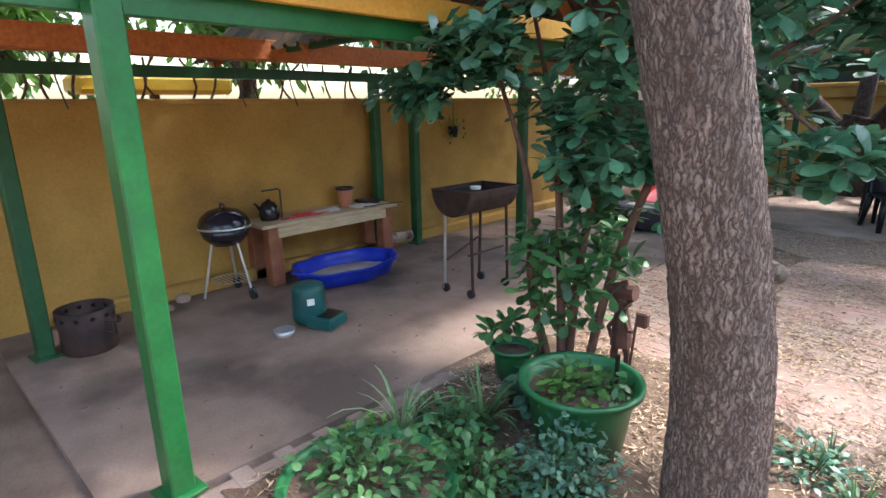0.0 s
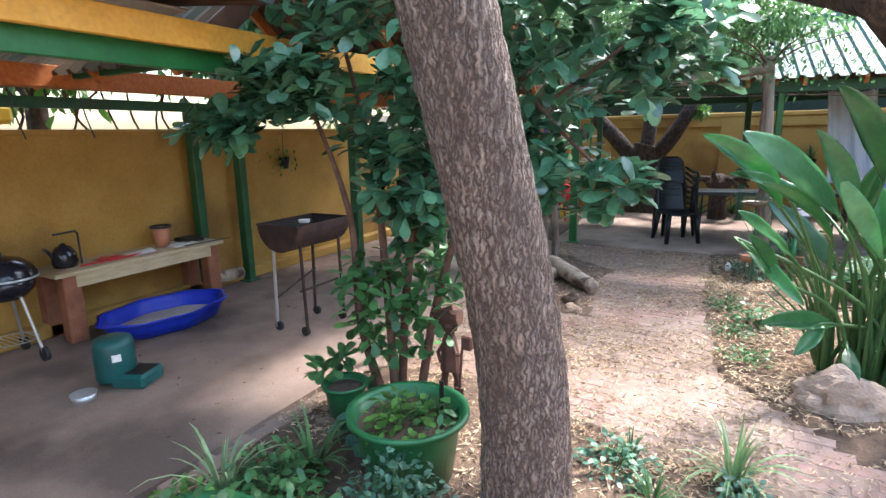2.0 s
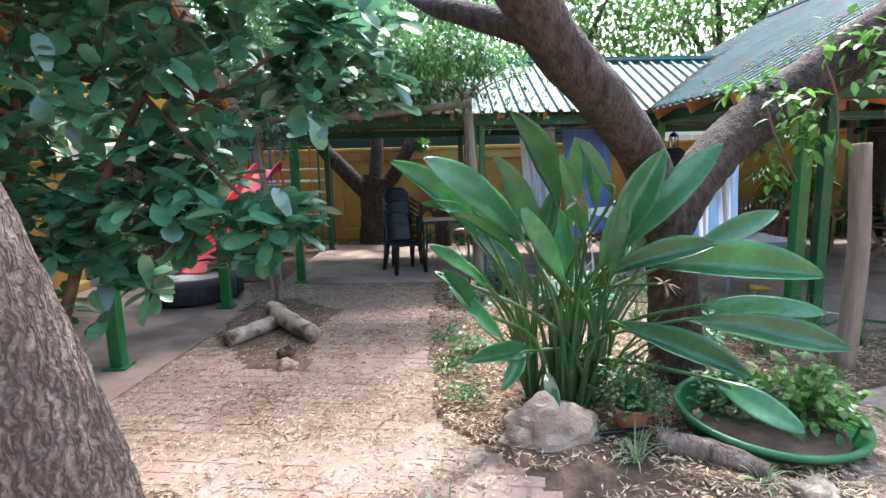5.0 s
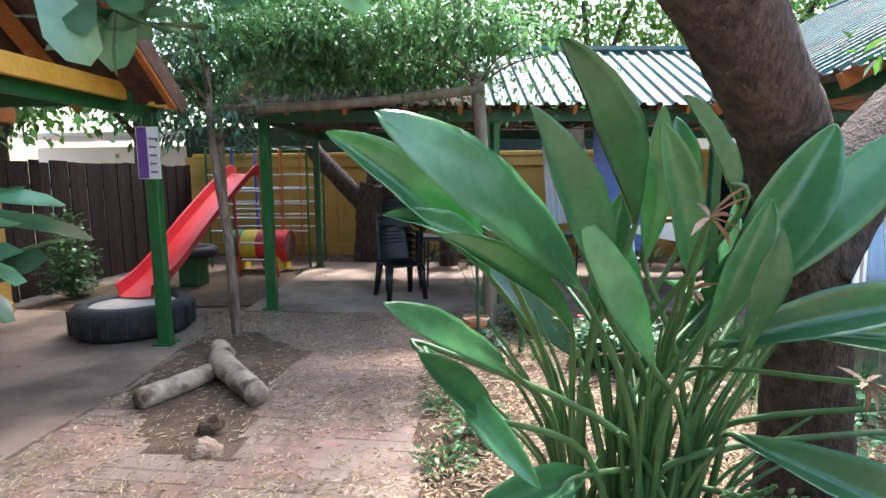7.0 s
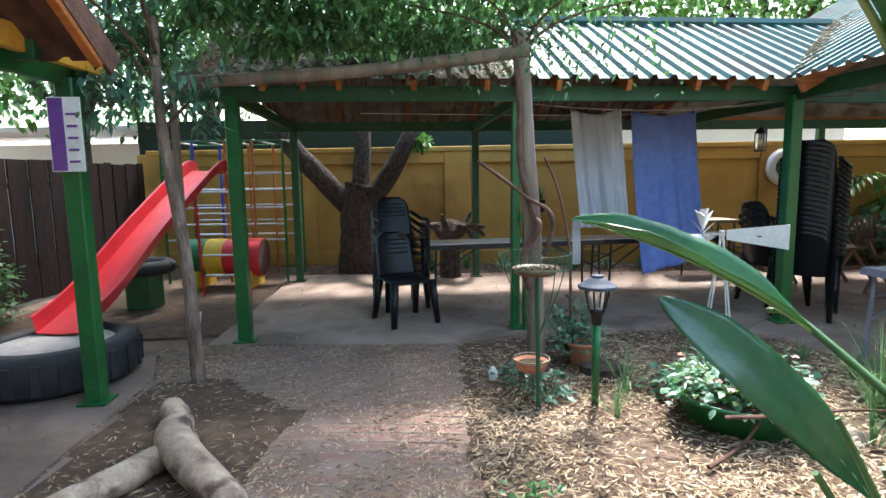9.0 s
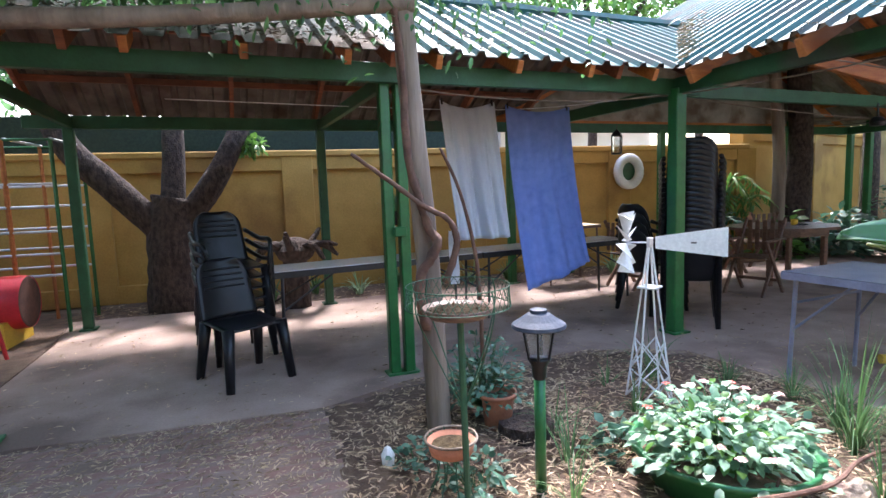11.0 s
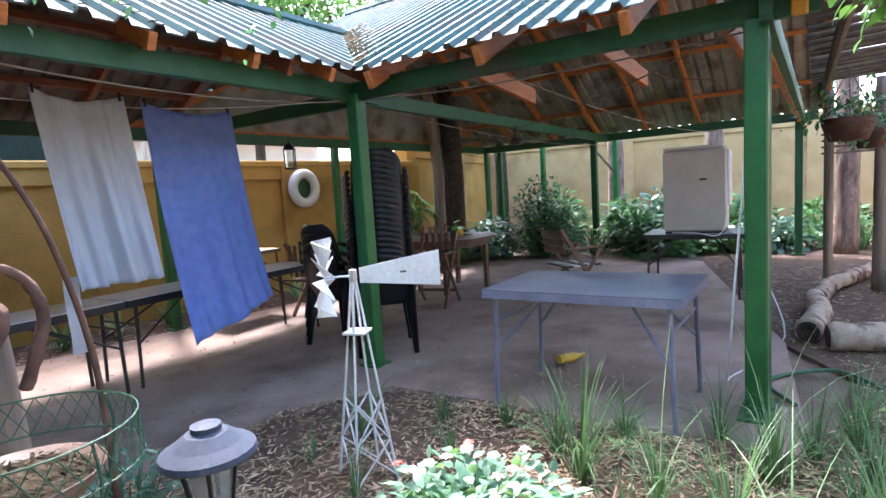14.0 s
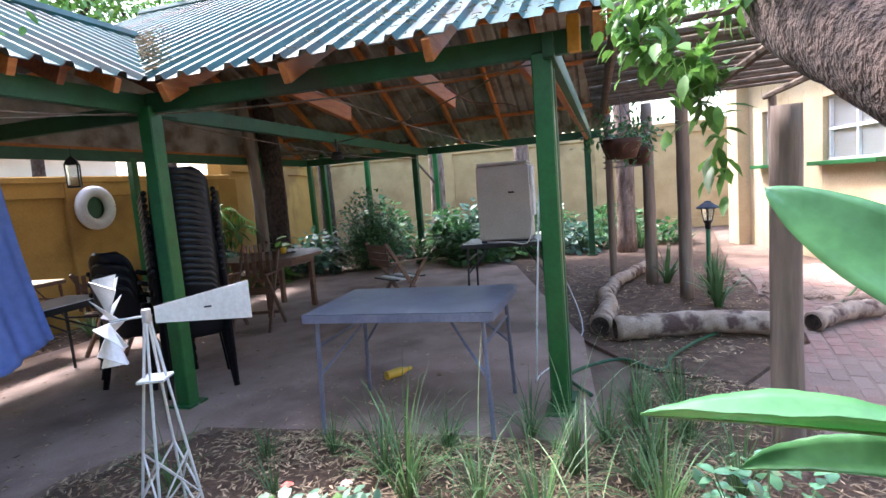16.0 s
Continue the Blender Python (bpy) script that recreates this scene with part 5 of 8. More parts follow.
for x, y, r, h, n, l, m in ((9.5, 10.7, 0.8, 1.55, 3800, 0.075, M_LEAF_MID), (10.3, 9.4, 0.65, 0.95, 620, 0.17, M_LEAF_MID), (9.9, 8.8, 0.55, 0.7, 480, 0.17, M_LEAF_MID), (11.2, 9.0, 0.7, 1.2, 700, 0.17, M_LEAF_BLUE), (12.6, 8.0, 0.8, 0.9, 620, 0.18, M_LEAF_MID), (13.2, 6.6, 0.8, 0.8, 560, 0.18, M_LEAF_MID), (9.0, 11.6, 0.6, 0.8, 420, 0.2, M_LEAF_BLUE), (8.0, 11.9, 0.5, 0.8, 160, 0.2, M_LEAF_LIGHT), (10.8, 8.2, 0.65, 0.7, 460, 0.17, M_LEAF_MID), (11.3, 7.3, 0.65, 0.55, 420, 0.17, M_LEAF_BLUE), (11.8, 6.4, 0.5, 0.5, 200, 0.15, M_LEAF_MID), (12.2, 5.6, 0.5, 0.5, 200, 0.15, M_LEAF_MID), (10.6, 10.9, 0.7, 1.0, 460, 0.2, M_LEAF_MID), (6.8, 12.1, 0.45, 0.9, 120, 0.24, M_LEAF_BLUE), (11.5, 10.0, 0.7, 1.1, 320, 0.18, M_LEAF_MID), (12.0, 11.8, 0.8, 1.3, 380, 0.18, M_LEAF_MID)):
    herb(x, y, r, h, n, l, m, "dense dark green shrub before the boundary wall", group="border shrubs")
for x in np.arange(-0.2, 5.6, 0.55):
    tuft(x, 12.0 + 0.15 * math.sin(x * 5), 26, 0.36, 0.035, M_BLADE_PALE if int(x * 2) % 2 else M_BLADE, "strap-leaved plant along the garden wall", 1.1, 0.6, group="wall border", name="border_plant")
for x, y in ((11.0, 7.0), (11.4, 6.0), (11.9, 5.2), (12.3, 6.8), (10.6, 7.7), (9.9, 9.9), (7.4, 5.0), (7.9, 5.5), (6.6, 5.0)):
    tuft(x, y, 34, 0.5, 0.04, M_BLADE, "strap-leaved green border plant", 1.0, 0.6, group="border straps", name="border_plant")
# palm-like fronds by the corner
for x, y, h in ((7.0, 12.2, 1.3), (7.5, 12.3, 1.0), (6.6, 12.0, 0.7)):
    s = Soup()
    for k in range(9):
        a = k * 0.7 + x
        tip = np.array([x + 0.8 * math.cos(a), y + 0.35 * math.sin(a), h * 0.9])
        rib = smoothpath([(x, y, 0.0), (x + 0.3 * math.cos(a), y + 0.15 * math.sin(a), h), tip], 14)
        s.tube(rib, np.linspace(0.012, 0.003, 14), 5, False)
        for side in (-1, 1):
            d = np.gradient(rib, axis=0)[4:]
            d /= np.linalg.norm(d, axis=1)[:, None]
            o = np.cross(d, [0, 0, 1.0]) * side
            leaves(s, rib[4:], o + d * 0.6, 0.24, 0.035, 0.3, 0.1)
    solo("palm", s, M_LEAF_LIGHT if x > 6.8 else M_LEAF_BLUE, "feathery palm fronds beside the corner of the wall", "plant", "", "corner palms")
# bush at the board fence
herb(-4.55, 8.75, 0.36, 1.15, 800, 0.07, M_LEAF_MID, "dark green bush in front of the board fence", name="bush")

# ---- barbecue corner ----


def kettle_braai(x, y):
    t = thing("kettle_barbecue", "black enamel kettle barbecue with domed lid on a tripod", "barbecue", (x, y, 0))
    part("bowl", Soup().lathe((x, y, 0), [(0.02, 0.47), (0.12, 0.49), (0.19, 0.56), (0.215, 0.65), (0.205, 0.65), (0.18, 0.57)], 32), M_ENAMEL, t, smooth=True)
    lid = part("lid", Soup().lathe((x, y, 0), [(0.222, 0.65), (0.218, 0.68), (0.19, 0.74), (0.13, 0.79), (0.05, 0.812), (0.001, 0.815)], 32), M_ENAMEL, t, smooth=True)
    part("handle", Soup().tube([(x - 0.04, y, 0.81), (x - 0.035, y, 0.845), (x + 0.035, y, 0.845), (x + 0.04, y, 0.81)], 0.009, 7), M_IRON, lid)
    part("rim", Soup().lathe((x, y, 0), [(0.226, 0.642), (0.23, 0.65), (0.226, 0.66), (0.22, 0.65)], 32), M_STEEL, t)
    for a in (0.4, 2.5, 4.6):
        leg = part("leg", Soup().tube([(x + 0.12 * math.cos(a), y + 0.12 * math.sin(a), 0.52), (x + 0.24 * math.cos(a), y + 0.24 * math.sin(a), 0.03)], 0.012, 8), M_STEEL, t)
        if a != 4.6:
            p = np.array([x + 0.24 * math.cos(a), y + 0.24 * math.sin(a), 0.055])
            part("wheel", Soup().tube([p - [0, 0.015, 0], p + [0, 0.015, 0]], 0.055, 16), M_RUBBER, leg)
    part("ash_rack", Soup().lathe((x, y, 0), [(0.16, 0.16), (0.165, 0.165), (0.16, 0.17), (0.155, 0.165)], 20), M_STEEL, t)
    for k in range(-3, 4):
        part("rack_rod", Soup().tube([(x - 0.15, y + k * 0.04, 0.165), (x + 0.15, y + k * 0.04, 0.165)], 0.004, 5), M_STEEL, t)


kettle_braai(-4.3, 1.98)
wt = thing("work_table", "rough work table with thick red-brown legs and pale apron board", "table", (-4.5, 3.1, 0))
part("tabletop", Soup().box((-4.46, 3.1, 0.585), (0.5, 1.62, 0.035), bevel=0.006), M_PALEWOOD, wt)
part("apron", Soup().box((-4.235, 3.1, 0.515), (0.028, 1.3, 0.1), bevel=0.004), M_PALEWOOD, wt)
part("apron", Soup().box((-4.66, 3.1, 0.515), (0.028, 1.3, 0.1), bevel=0.004), M_PALEWOOD, wt)
for lx in (-4.29, -4.62):
    for ly in (2.42, 3.78):
        part("leg", Soup().box((lx, ly, 0.283), (0.12, 0.14, 0.566), bevel=0.01), M_BRICKRED, wt)
kt = thing("kettle", "black kettle with a tall looped handle on the work table", "kettle", (-4.46, 2.5, 0.603))
part("body", Soup().lathe((-4.46, 2.5, 0.603), [(0.001, 0), (0.085, 0.002), (0.098, 0.05), (0.09, 0.12), (0.06, 0.17), (0.025, 0.185), (0.02, 0.2), (0.001, 0.205)], 22), M_ENAMEL, kt, smooth=True)
part("handle", Soup().tube([(-4.44, 2.62, 0.61), (-4.44, 2.62, 0.88), (-4.44, 2.6, 0.895), (-4.44, 2.43, 0.89)], 0.009, 7), M_IRON, kt)
part("spout", Soup().tube([(-4.46, 2.42, 0.7), (-4.46, 2.37, 0.77), (-4.46, 2.35, 0.78)], [0.018, 0.012, 0.01], 8), M_ENAMEL, kt)
pot = thing("planter", "tan clay pot with a dark rim on the work table", "pot", (-4.5, 3.42, 0.603))
part("body", Soup().lathe((-4.5, 3.42, 0.603), [(0.001, 0), (0.06, 0), (0.09, 0.19), (0.082, 0.19), (0.055, 0.02)], 20), M_TERRA, pot, "tan clay body", smooth=True)
part("rim", Soup().lathe((-4.5, 3.42, 0.603), [(0.09, 0.185), (0.1, 0.19), (0.1, 0.21), (0.085, 0.21), (0.085, 0.185)], 20), M_IRON, pot)
solo("cloth", Soup().sheet(lambda a, b: (-4.4 + 0.16 * (a - 0.5) + 0.02 * math.sin(9 * b), 2.72 + 0.22 * b, 0.608 + 0.016 * abs(math.sin(7 * a + 4 * b))), 10, 10), M_REDPL, "crumpled red cloth lying on the work table", "cloth", smooth=True)
solo("tongs", Soup().tube([(-4.34, 2.55, 0.612), (-4.3, 2.85, 0.62), (-4.34, 3.1, 0.612)], 0.008, 6), M_REDPL, "red tongs on the work table", "tongs")
solo("paper_sheet", Soup().sheet(lambda a, b: (-4.5 + 0.2 * a, 3.0 + 0.22 * b, 0.609 + 0.03 * math.sin(3 * a) * b), 6, 6), M_PAPER, "crumpled white paper on the work table", "paper")
solo("cutting_board", Soup().box((-4.38, 3.55, 0.611), (0.16, 0.26, 0.014), bevel=0.004), M_PAPER, "white plastic board on the work table", "board")
solo("roasting_grid", Soup().box((-4.5, 3.72, 0.625), (0.22, 0.2, 0.04), bevel=0.01), M_IRON, "blackened grid box at the table's end", "grid")
solo("skewer", Soup().tube([(-4.28, 3.5, 0.612), (-4.2, 3.98, 0.615)], 0.005, 5), M_IRON, "iron skewer over the table's edge", "skewer")

pool = thing("wading_pool", "blue plastic shell pool with leftover sand", "pool", (-4.0, 3.05, 0))


def oval(cx, cy, rx, ry, prof, n=36, lobes=0.04):
    s, v = Soup(), []
    a = np.linspace(0, 2 * math.pi, n, endpoint=False)
    for r, z in prof:
        for t in a:
            k = r * (1 + lobes * math.cos(8 * t))
            v.append((cx + rx * k * math.cos(t), cy + ry * k * math.sin(t), z))
    s.add(v, [(i * n + j, i * n + (j + 1) % n, (i + 1) * n + (j + 1) % n, (i + 1) * n + j) for i in range(len(prof) - 1) for j in range(n)])
    return s


part("shell", oval(-4.02, 3.05, 0.36, 0.56, [(0.01, 0.004), (0.86, 0.004), (0.95, 0.1), (1.0, 0.16), (1.06, 0.165), (1.06, 0.145), (0.99, 0.13)]), M_BLUEPL, pool, smooth=True)
part("sand", oval(-4.02, 3.05, 0.34, 0.53, [(0.01, 0.05), (0.5, 0.06), (0.9, 0.035)], lobes=0.03), M_SAND, pool, smooth=True)
fd = thing("pet_feeder", "teal plastic pet feeder with a white label on the concrete floor", "feeder", (-3.15, 2.08, 0))
part("hopper", Soup().lathe((-3.2, 2.1, 0), [(0.001, 0.03), (0.12, 0.03), (0.13, 0.06), (0.128, 0.28), (0.115, 0.32), (0.08, 0.335), (0.001, 0.338)], 28), M_TEAL, fd, smooth=True)
part("tray", Soup().box((-3.06, 2.16, 0.05), (0.24, 0.24, 0.1), rz=0.4, bevel=0.02), M_TEAL, fd)
part("tray_well", Soup().box((-3.03, 2.17, 0.1), (0.14, 0.17, 0.006), rz=0.4, bevel=0.002), M_BLACKPL, fd)
part("label", Soup().box((-3.08, 2.044, 0.215), (0.006, 0.056, 0.05), rz=-0.436, bevel=0.001), M_PAPER, fd, "white paper label")
solo("steel_bowl", Soup().lathe((-3.14, 1.84, 0), [(0.001, 0.002), (0.06, 0.002), (0.075, 0.045), (0.08, 0.045), (0.066, 0.0)], 22), M_STEEL, "small steel bowl beside the pet feeder", "bowl", smooth=True)

db = thing("drum_barbecue", "rusty half-drum barbecue on thin legs with small wheels", "barbecue", (-2.78, 3.6, 0))
v, n = [], 13
for k, ya in enumerate((-0.33, 0.33)):
    for i in range(n):
        a = math.pi + math.pi * i / (n - 1)
        v.append((-2.78 + 0.22 * math.cos(a), 3.6 + ya, 0.94 + 0.22 * math.sin(a)))
s = Soup().add(v, [(i, i + 1, n + i + 1, n + i) for i in range(n - 1)] + [tuple(range(n)), tuple(range(n, 2 * n))[::-1]])
thicken(part("drum", s, M_BURNT, db, smooth=False), 0.006)
for ya in (-0.335, 0.335):
    part("rim", Soup().bar((-3.0, 3.6 + ya, 0.94), (-2.56, 3.6 + ya, 0.94), 0.014), M_BURNT, db)
for xa in (-3.0, -2.56):
    part("rim", Soup().bar((xa, 3.265, 0.94), (xa, 3.935, 0.94), 0.014), M_BURNT, db)
for k in range(9):
    part("grid_rod", Soup().tube([(-2.98, 3.3 + k * 0.075, 0.925), (-2.58, 3.3 + k * 0.075, 0.925)], 0.004, 5), M_IRON, db)
for lx, ly in ((-2.93, 3.36), (-2.63, 3.36), (-2.93, 3.84), (-2.63, 3.84)):
    leg = part("leg", Soup().tube([(lx, ly, 0.78), (lx + (lx + 2.78) * 0.15, ly, 0.03)], 0.014, 7), M_STEEL if ly < 3.5 and lx < -2.8 else M_BURNT, db)
    part("wheel", Soup().tube([(lx, ly - 0.012, 0.04), (lx, ly + 0.012, 0.04)], 0.04, 14), M_RUBBER, leg)
part("brace", Soup().tube([(-2.66, 3.36, 0.38), (-2.66, 3.84, 0.38)], 0.009, 6), M_BURNT, db)
part("brace", Soup().tube([(-2.92, 3.36, 0.3), (-2.92, 3.84, 0.45)], 0.009, 6), M_BURNT, db)
solo("ash_tin", Soup().lathe((-2.74, 3.55, 0.925), [(0.001, 0.005), (0.045, 0.006), (0.05, 0.03), (0.05, 0.03)], 16), M_PAPER, "white saucer lying on the barbecue grid", "saucer")
fp = thing("fire_drum", "rusty perforated fire drum on the concrete floor", "drum", (-3.98, 0.78, 0))
part("shell", Soup().lathe((-3.98, 0.78, 0), [(0.17, 0.0), (0.18, 0.02), (0.175, 0.15), (0.185, 0.31), (0.175, 0.31), (0.165, 0.02)], 26), M_BURNT, fp, smooth=True)
for k in range(12):
    a = k * math.pi / 6
    part("vent", Soup().tube([(-3.98 + 0.17 * math.cos(a), 0.78 + 0.17 * math.sin(a), 0.265), (-3.98 + 0.187 * math.cos(a), 0.78 + 0.187 * math.sin(a), 0.265)], 0.016, 8), M_BLACKPL, fp)
part("handle", Soup().tube([(-3.82, 0.86, 0.22), (-3.76, 0.9, 0.22), (-3.76, 0.9, 0.14), (-3.83, 0.85, 0.14)], 0.01, 6), M_BURNT, fp)
for k, (x, y, r) in enumerate(((-4.45, 1.3, 0.06), (-4.35, 1.45, 0.045), (-4.42, 1.05, 0.05), (-4.5, 1.62, 0.07), (-3.75, 1.05, 0.03))):
    solo("loose_stone", Soup().lathe((x, y, 0), [(r * 0.8, 0), (r, r * 0.4), (r * 0.7, r * 0.9), (0.001, r)], 9), M_ROCK if k % 2 else M_SOIL, "small loose stone near the wall", "stone", "", "loose stones")
solo("log", Soup().tube([(-4.48, 4.0, 0.14), (-4.44, 4.3, 0.14)], [0.07, 0.065], 12, True, 0.06), M_LOG, "short log at the wall post", "log")
hp = thing("hanging_pot", "black hanging pot with trailing green stems on the wall", "pot", (-4.6, 5.25, 1.3))
part("pot", Soup().lathe((-4.6, 5.25, 1.25), [(0.001, 0), (0.05, 0), (0.075, 0.14), (0.068, 0.14)], 18), M_BLACKPL, hp, smooth=True)
part("hook", Soup().tube([(-4.68, 5.25, 1.7), (-4.6, 5.25, 1.68), (-4.6, 5.25, 1.39)], 0.004, 5), M_IRON, hp)
s = Soup()
b = np.array([-4.58, 5.2, 1.4]) + rng.normal(size=(60, 3)) * [0.05, 0.12, 0.1]
leaves(s, b, rng.normal(size=(60, 3)) + [0, 0, -0.5], 0.06, 0.025)
part("trailing_stems", s, M_LEAF_LIGHT, hp)
# bent rods standing on the wall
for k, y in enumerate(np.arange(-0.3, 4.2, 0.21)):
    yy = y + rng.uniform(-0.06, 0.06)
    solo("rod", Soup().tube(smoothpath([(-4.79, yy, 1.73), (-4.79, yy + rng.uniform(-0.1, 0.1), 1.88), (-4.78, yy + rng.uniform(-0.14, 0.14), 2.08)], 6), 0.011, 6), M_TWIG, "thin dark rod standing on the garden wall", "rod", "", "wall rods")
for y in (0.9, 2.2, 2.7):
    solo("wire_hook", Soup().tube(smoothpath([(-4.25, y, 2.05), (-4.24, y + 0.02, 1.85), (-4.2, y + 0.05, 1.66)], 7), 0.006, 5), M_IRON, "wire hook hanging from the roof beam", "hook", "", "wire hooks")
solo("awning", Soup().box((-5.9, 2.1, 1.9), (0.5, 1.5, 0.18), bevel=0.06), M_YELPL, "yellow tarpaulin beyond the garden wall", "tarpaulin")
part("leg", Soup().box((-5.9, 2.1, 0.9), (0.08, 0.08, 1.85)), M_TWIG, bpy.data.objects["awning"])
sg = thing("notice_board", "purple and white notice board fixed to a green post", "sign", (-2.14, 6.79, 1.45))
part("board", Soup().box((-2.16, 6.785, 1.7), (0.19, 0.012, 0.44), rz=0.1, bevel=0.002), M_PAPER, sg)
part("print", Soup().box((-2.205, 6.775, 1.7), (0.085, 0.006, 0.43), rz=0.1, bevel=0.001), M_PURPLE, sg)
for k in range(5):
    part("text_bar", Soup().box((-2.115, 6.777, 1.82 - k * 0.07), (0.06, 0.004, 0.014), rz=0.1, bevel=0.001), M_PURPLE, sg)

# ---- tree bed ----


def tub(x, y, r, h, m, label, lip=0.025, soil=0.82, name="planter"):
    t = thing(name, label, "planter", (x, y, 0))
    part("tub", Soup().lathe((x, y, 0), [(0.001, 0.002), (r * 0.78, 0.0), (r * 0.96, h * 0.9), (r, h), (r + lip, h + 0.006), (r + lip, h - 0.02), (r - 0.012, h - 0.012), (r * 0.9, h * soil * 0.95)], 40), m, t, smooth=True)
    part("soil", Soup().lathe((x, y, 0), [(0.001, h * soil + 0.015), (r * 0.5, h * soil + 0.01), (r * 0.95, h * soil)], 24), M_SOIL, t, smooth=True)
    return t


tub(-0.84, 2.14, 0.27, 0.34, M_POTGREEN, "large green plastic tub with thick rolled rim, planted", 0.03)
herb(-0.86, 2.1, 0.2, 0.14, 130, 0.055, M_LEAF_LIGHT, "fresh green ferny herb growing in the large tub", 0.28)
herb(-0.72, 2.2, 0.12, 0.14, 40, 0.07, M_LEAF_MID, "green seedlings in the large tub", 0.28)
solo("stake", Soup().tube([(-0.7, 2.22, 0.25), (-0.7, 2.23, 0.48)], 0.012, 8), M_BLACKPL, "short black stake in the large tub", "stake")
tub(-1.5, 2.47, 0.125, 0.2, M_POTGREEN, "small green plastic pot with bare soil", 0.014)
tub(-1.25, 1.15, 0.36, 0.12, M_POTGREEN, "shallow round green tub full of leafy plants", 0.02)
# rusted metal garden figure, one plain mesh
s = Soup()
fx, fy = -1.02, 2.92
s.tube([(fx - 0.05, fy, 0.0), (fx - 0.04, fy, 0.16), (fx - 0.02, fy, 0.24)], [0.02, 0.024, 0.03], 8)
s.tube([(fx + 0.05, fy, 0.0), (fx + 0.045, fy, 0.14), (fx + 0.02, fy, 0.24)], [0.03, 0.02, 0.028], 8)
s.tube([(fx, fy, 0.2), (fx, fy, 0.3), (fx - 0.005, fy, 0.4), (fx, fy, 0.45)], [0.065, 0.058, 0.045, 0.025], 12)
s.lathe((fx + 0.005, fy - 0.01, 0.44), [(0.001, 0), (0.045, 0.02), (0.055, 0.055), (0.04, 0.09), (0.001, 0.1)], 12)
s.tube([(fx - 0.08, fy - 0.02, 0.54), (fx + 0.08, fy - 0.02, 0.555)], [0.05, 0.05], 10)
s.tube([(fx - 0.03, fy, 0.55), (fx + 0.04, fy, 0.6)], [0.045, 0.03], 10)
s.tube([(fx, fy, 0.4), (fx + 0.06, fy - 0.04, 0.32), (fx + 0.1, fy - 0.06, 0.33)], 0.014, 7)
s.tube([(fx - 0.02, fy, 0.4), (fx - 0.07, fy - 0.03, 0.31), (fx - 0.03, fy - 0.07, 0.27)], 0.014, 7)
s.tube([(fx + 0.09, fy - 0.06, 0.08), (fx + 0.12, fy - 0.06, 0.46)], 0.008, 6)
s.box((fx + 0.09, fy - 0.06, 0.07), (0.06, 0.012, 0.09))
s.box((fx + 0.15, fy - 0.06, 0.42), (0.07, 0.05, 0.09), bevel=0.01)
solo("garden_statue", s, M_RUST, "rusted sheet-metal garden figure with hat and shovel", "statue")


def rock(x, y, sx, sy, sz, label, m, seed, name="rock"):
    s, v = Soup(), []
    nu, nv = 22, 12
    for i in range(nv + 1):
        p = math.pi * 0.5 * i / nv
        for j in range(nu):
            a = 2 * math.pi * j / nu
            d = Vector((math.cos(a) * math.cos(p), math.sin(a) * math.cos(p), math.sin(p)))
            k = 1 + 0.35 * noise.noise(d * 1.4 + Vector((seed, 0, 0))) + 0.14 * noise.noise(d * 4 + Vector((seed, 3, 0)))
            v.append((x + sx * d.x * k, y + sy * d.y * k, max(-0.03, sz * d.z * k - 0.02)))
    s.add(v, [(i * nu + j, i * nu + (j + 1) % nu, (i + 1) * nu + (j + 1) % nu, (i + 1) * nu + j) for i in range(nv) for j in range(nu)])
    return solo(name, s, m, label, "rock")


rock(1.12, 3.86, 0.28, 0.2, 0.23, "large pinkish sandstone rock at the bed's edge", M_ROCK, 1)
rock(0.98, 3.8, 0.15, 0.12, 0.12, "flat sandstone lump beside the large rock", M_ROCK, 5)
rock(2.3, 3.28, 0.12, 0.1, 0.1, "pale rough stone at the path's edge", M_LOG, 3)
rock(-0.9, 5.22, 0.1, 0.08, 0.1, "dark broken stone beside the cut logs", M_SOIL, 7)
rock(-0.82, 4.98, 0.1, 0.09, 0.08, "rounded brown stone on the path", M_ROCK, 9)
rock(2.2, 6.25, 0.12, 0.1, 0.09, "grey stone beside the flower tub", M_LOG, 11)
rock(2.35, 6.05, 0.1, 0.09, 0.07, "small grey stone in the bed", M_LOG, 13)
for p, r in (([(-1.55, 5.5, 0.05), (-1.35, 5.85, 0.07), (-1.25, 6.2, 0.06)], [0.075, 0.07, 0.06]), ([(-1.55, 6.6, 0.06), (-1.35, 6.3, 0.1), (-1.25, 6.05, 0.12), (-0.78, 5.58, 0.07)], [0.07, 0.075, 0.09, 0.08])):
    k = len(p) * 5
    solo("cut_log", Soup().tube(smoothpath(p, k), np.interp(np.linspace(0, 1, k), np.linspace(0, 1, len(r)), r), 14, True, 0.06), M_LOG, "pale sawn tree root lying in the soil", "log", "", "sawn roots", smooth=True)
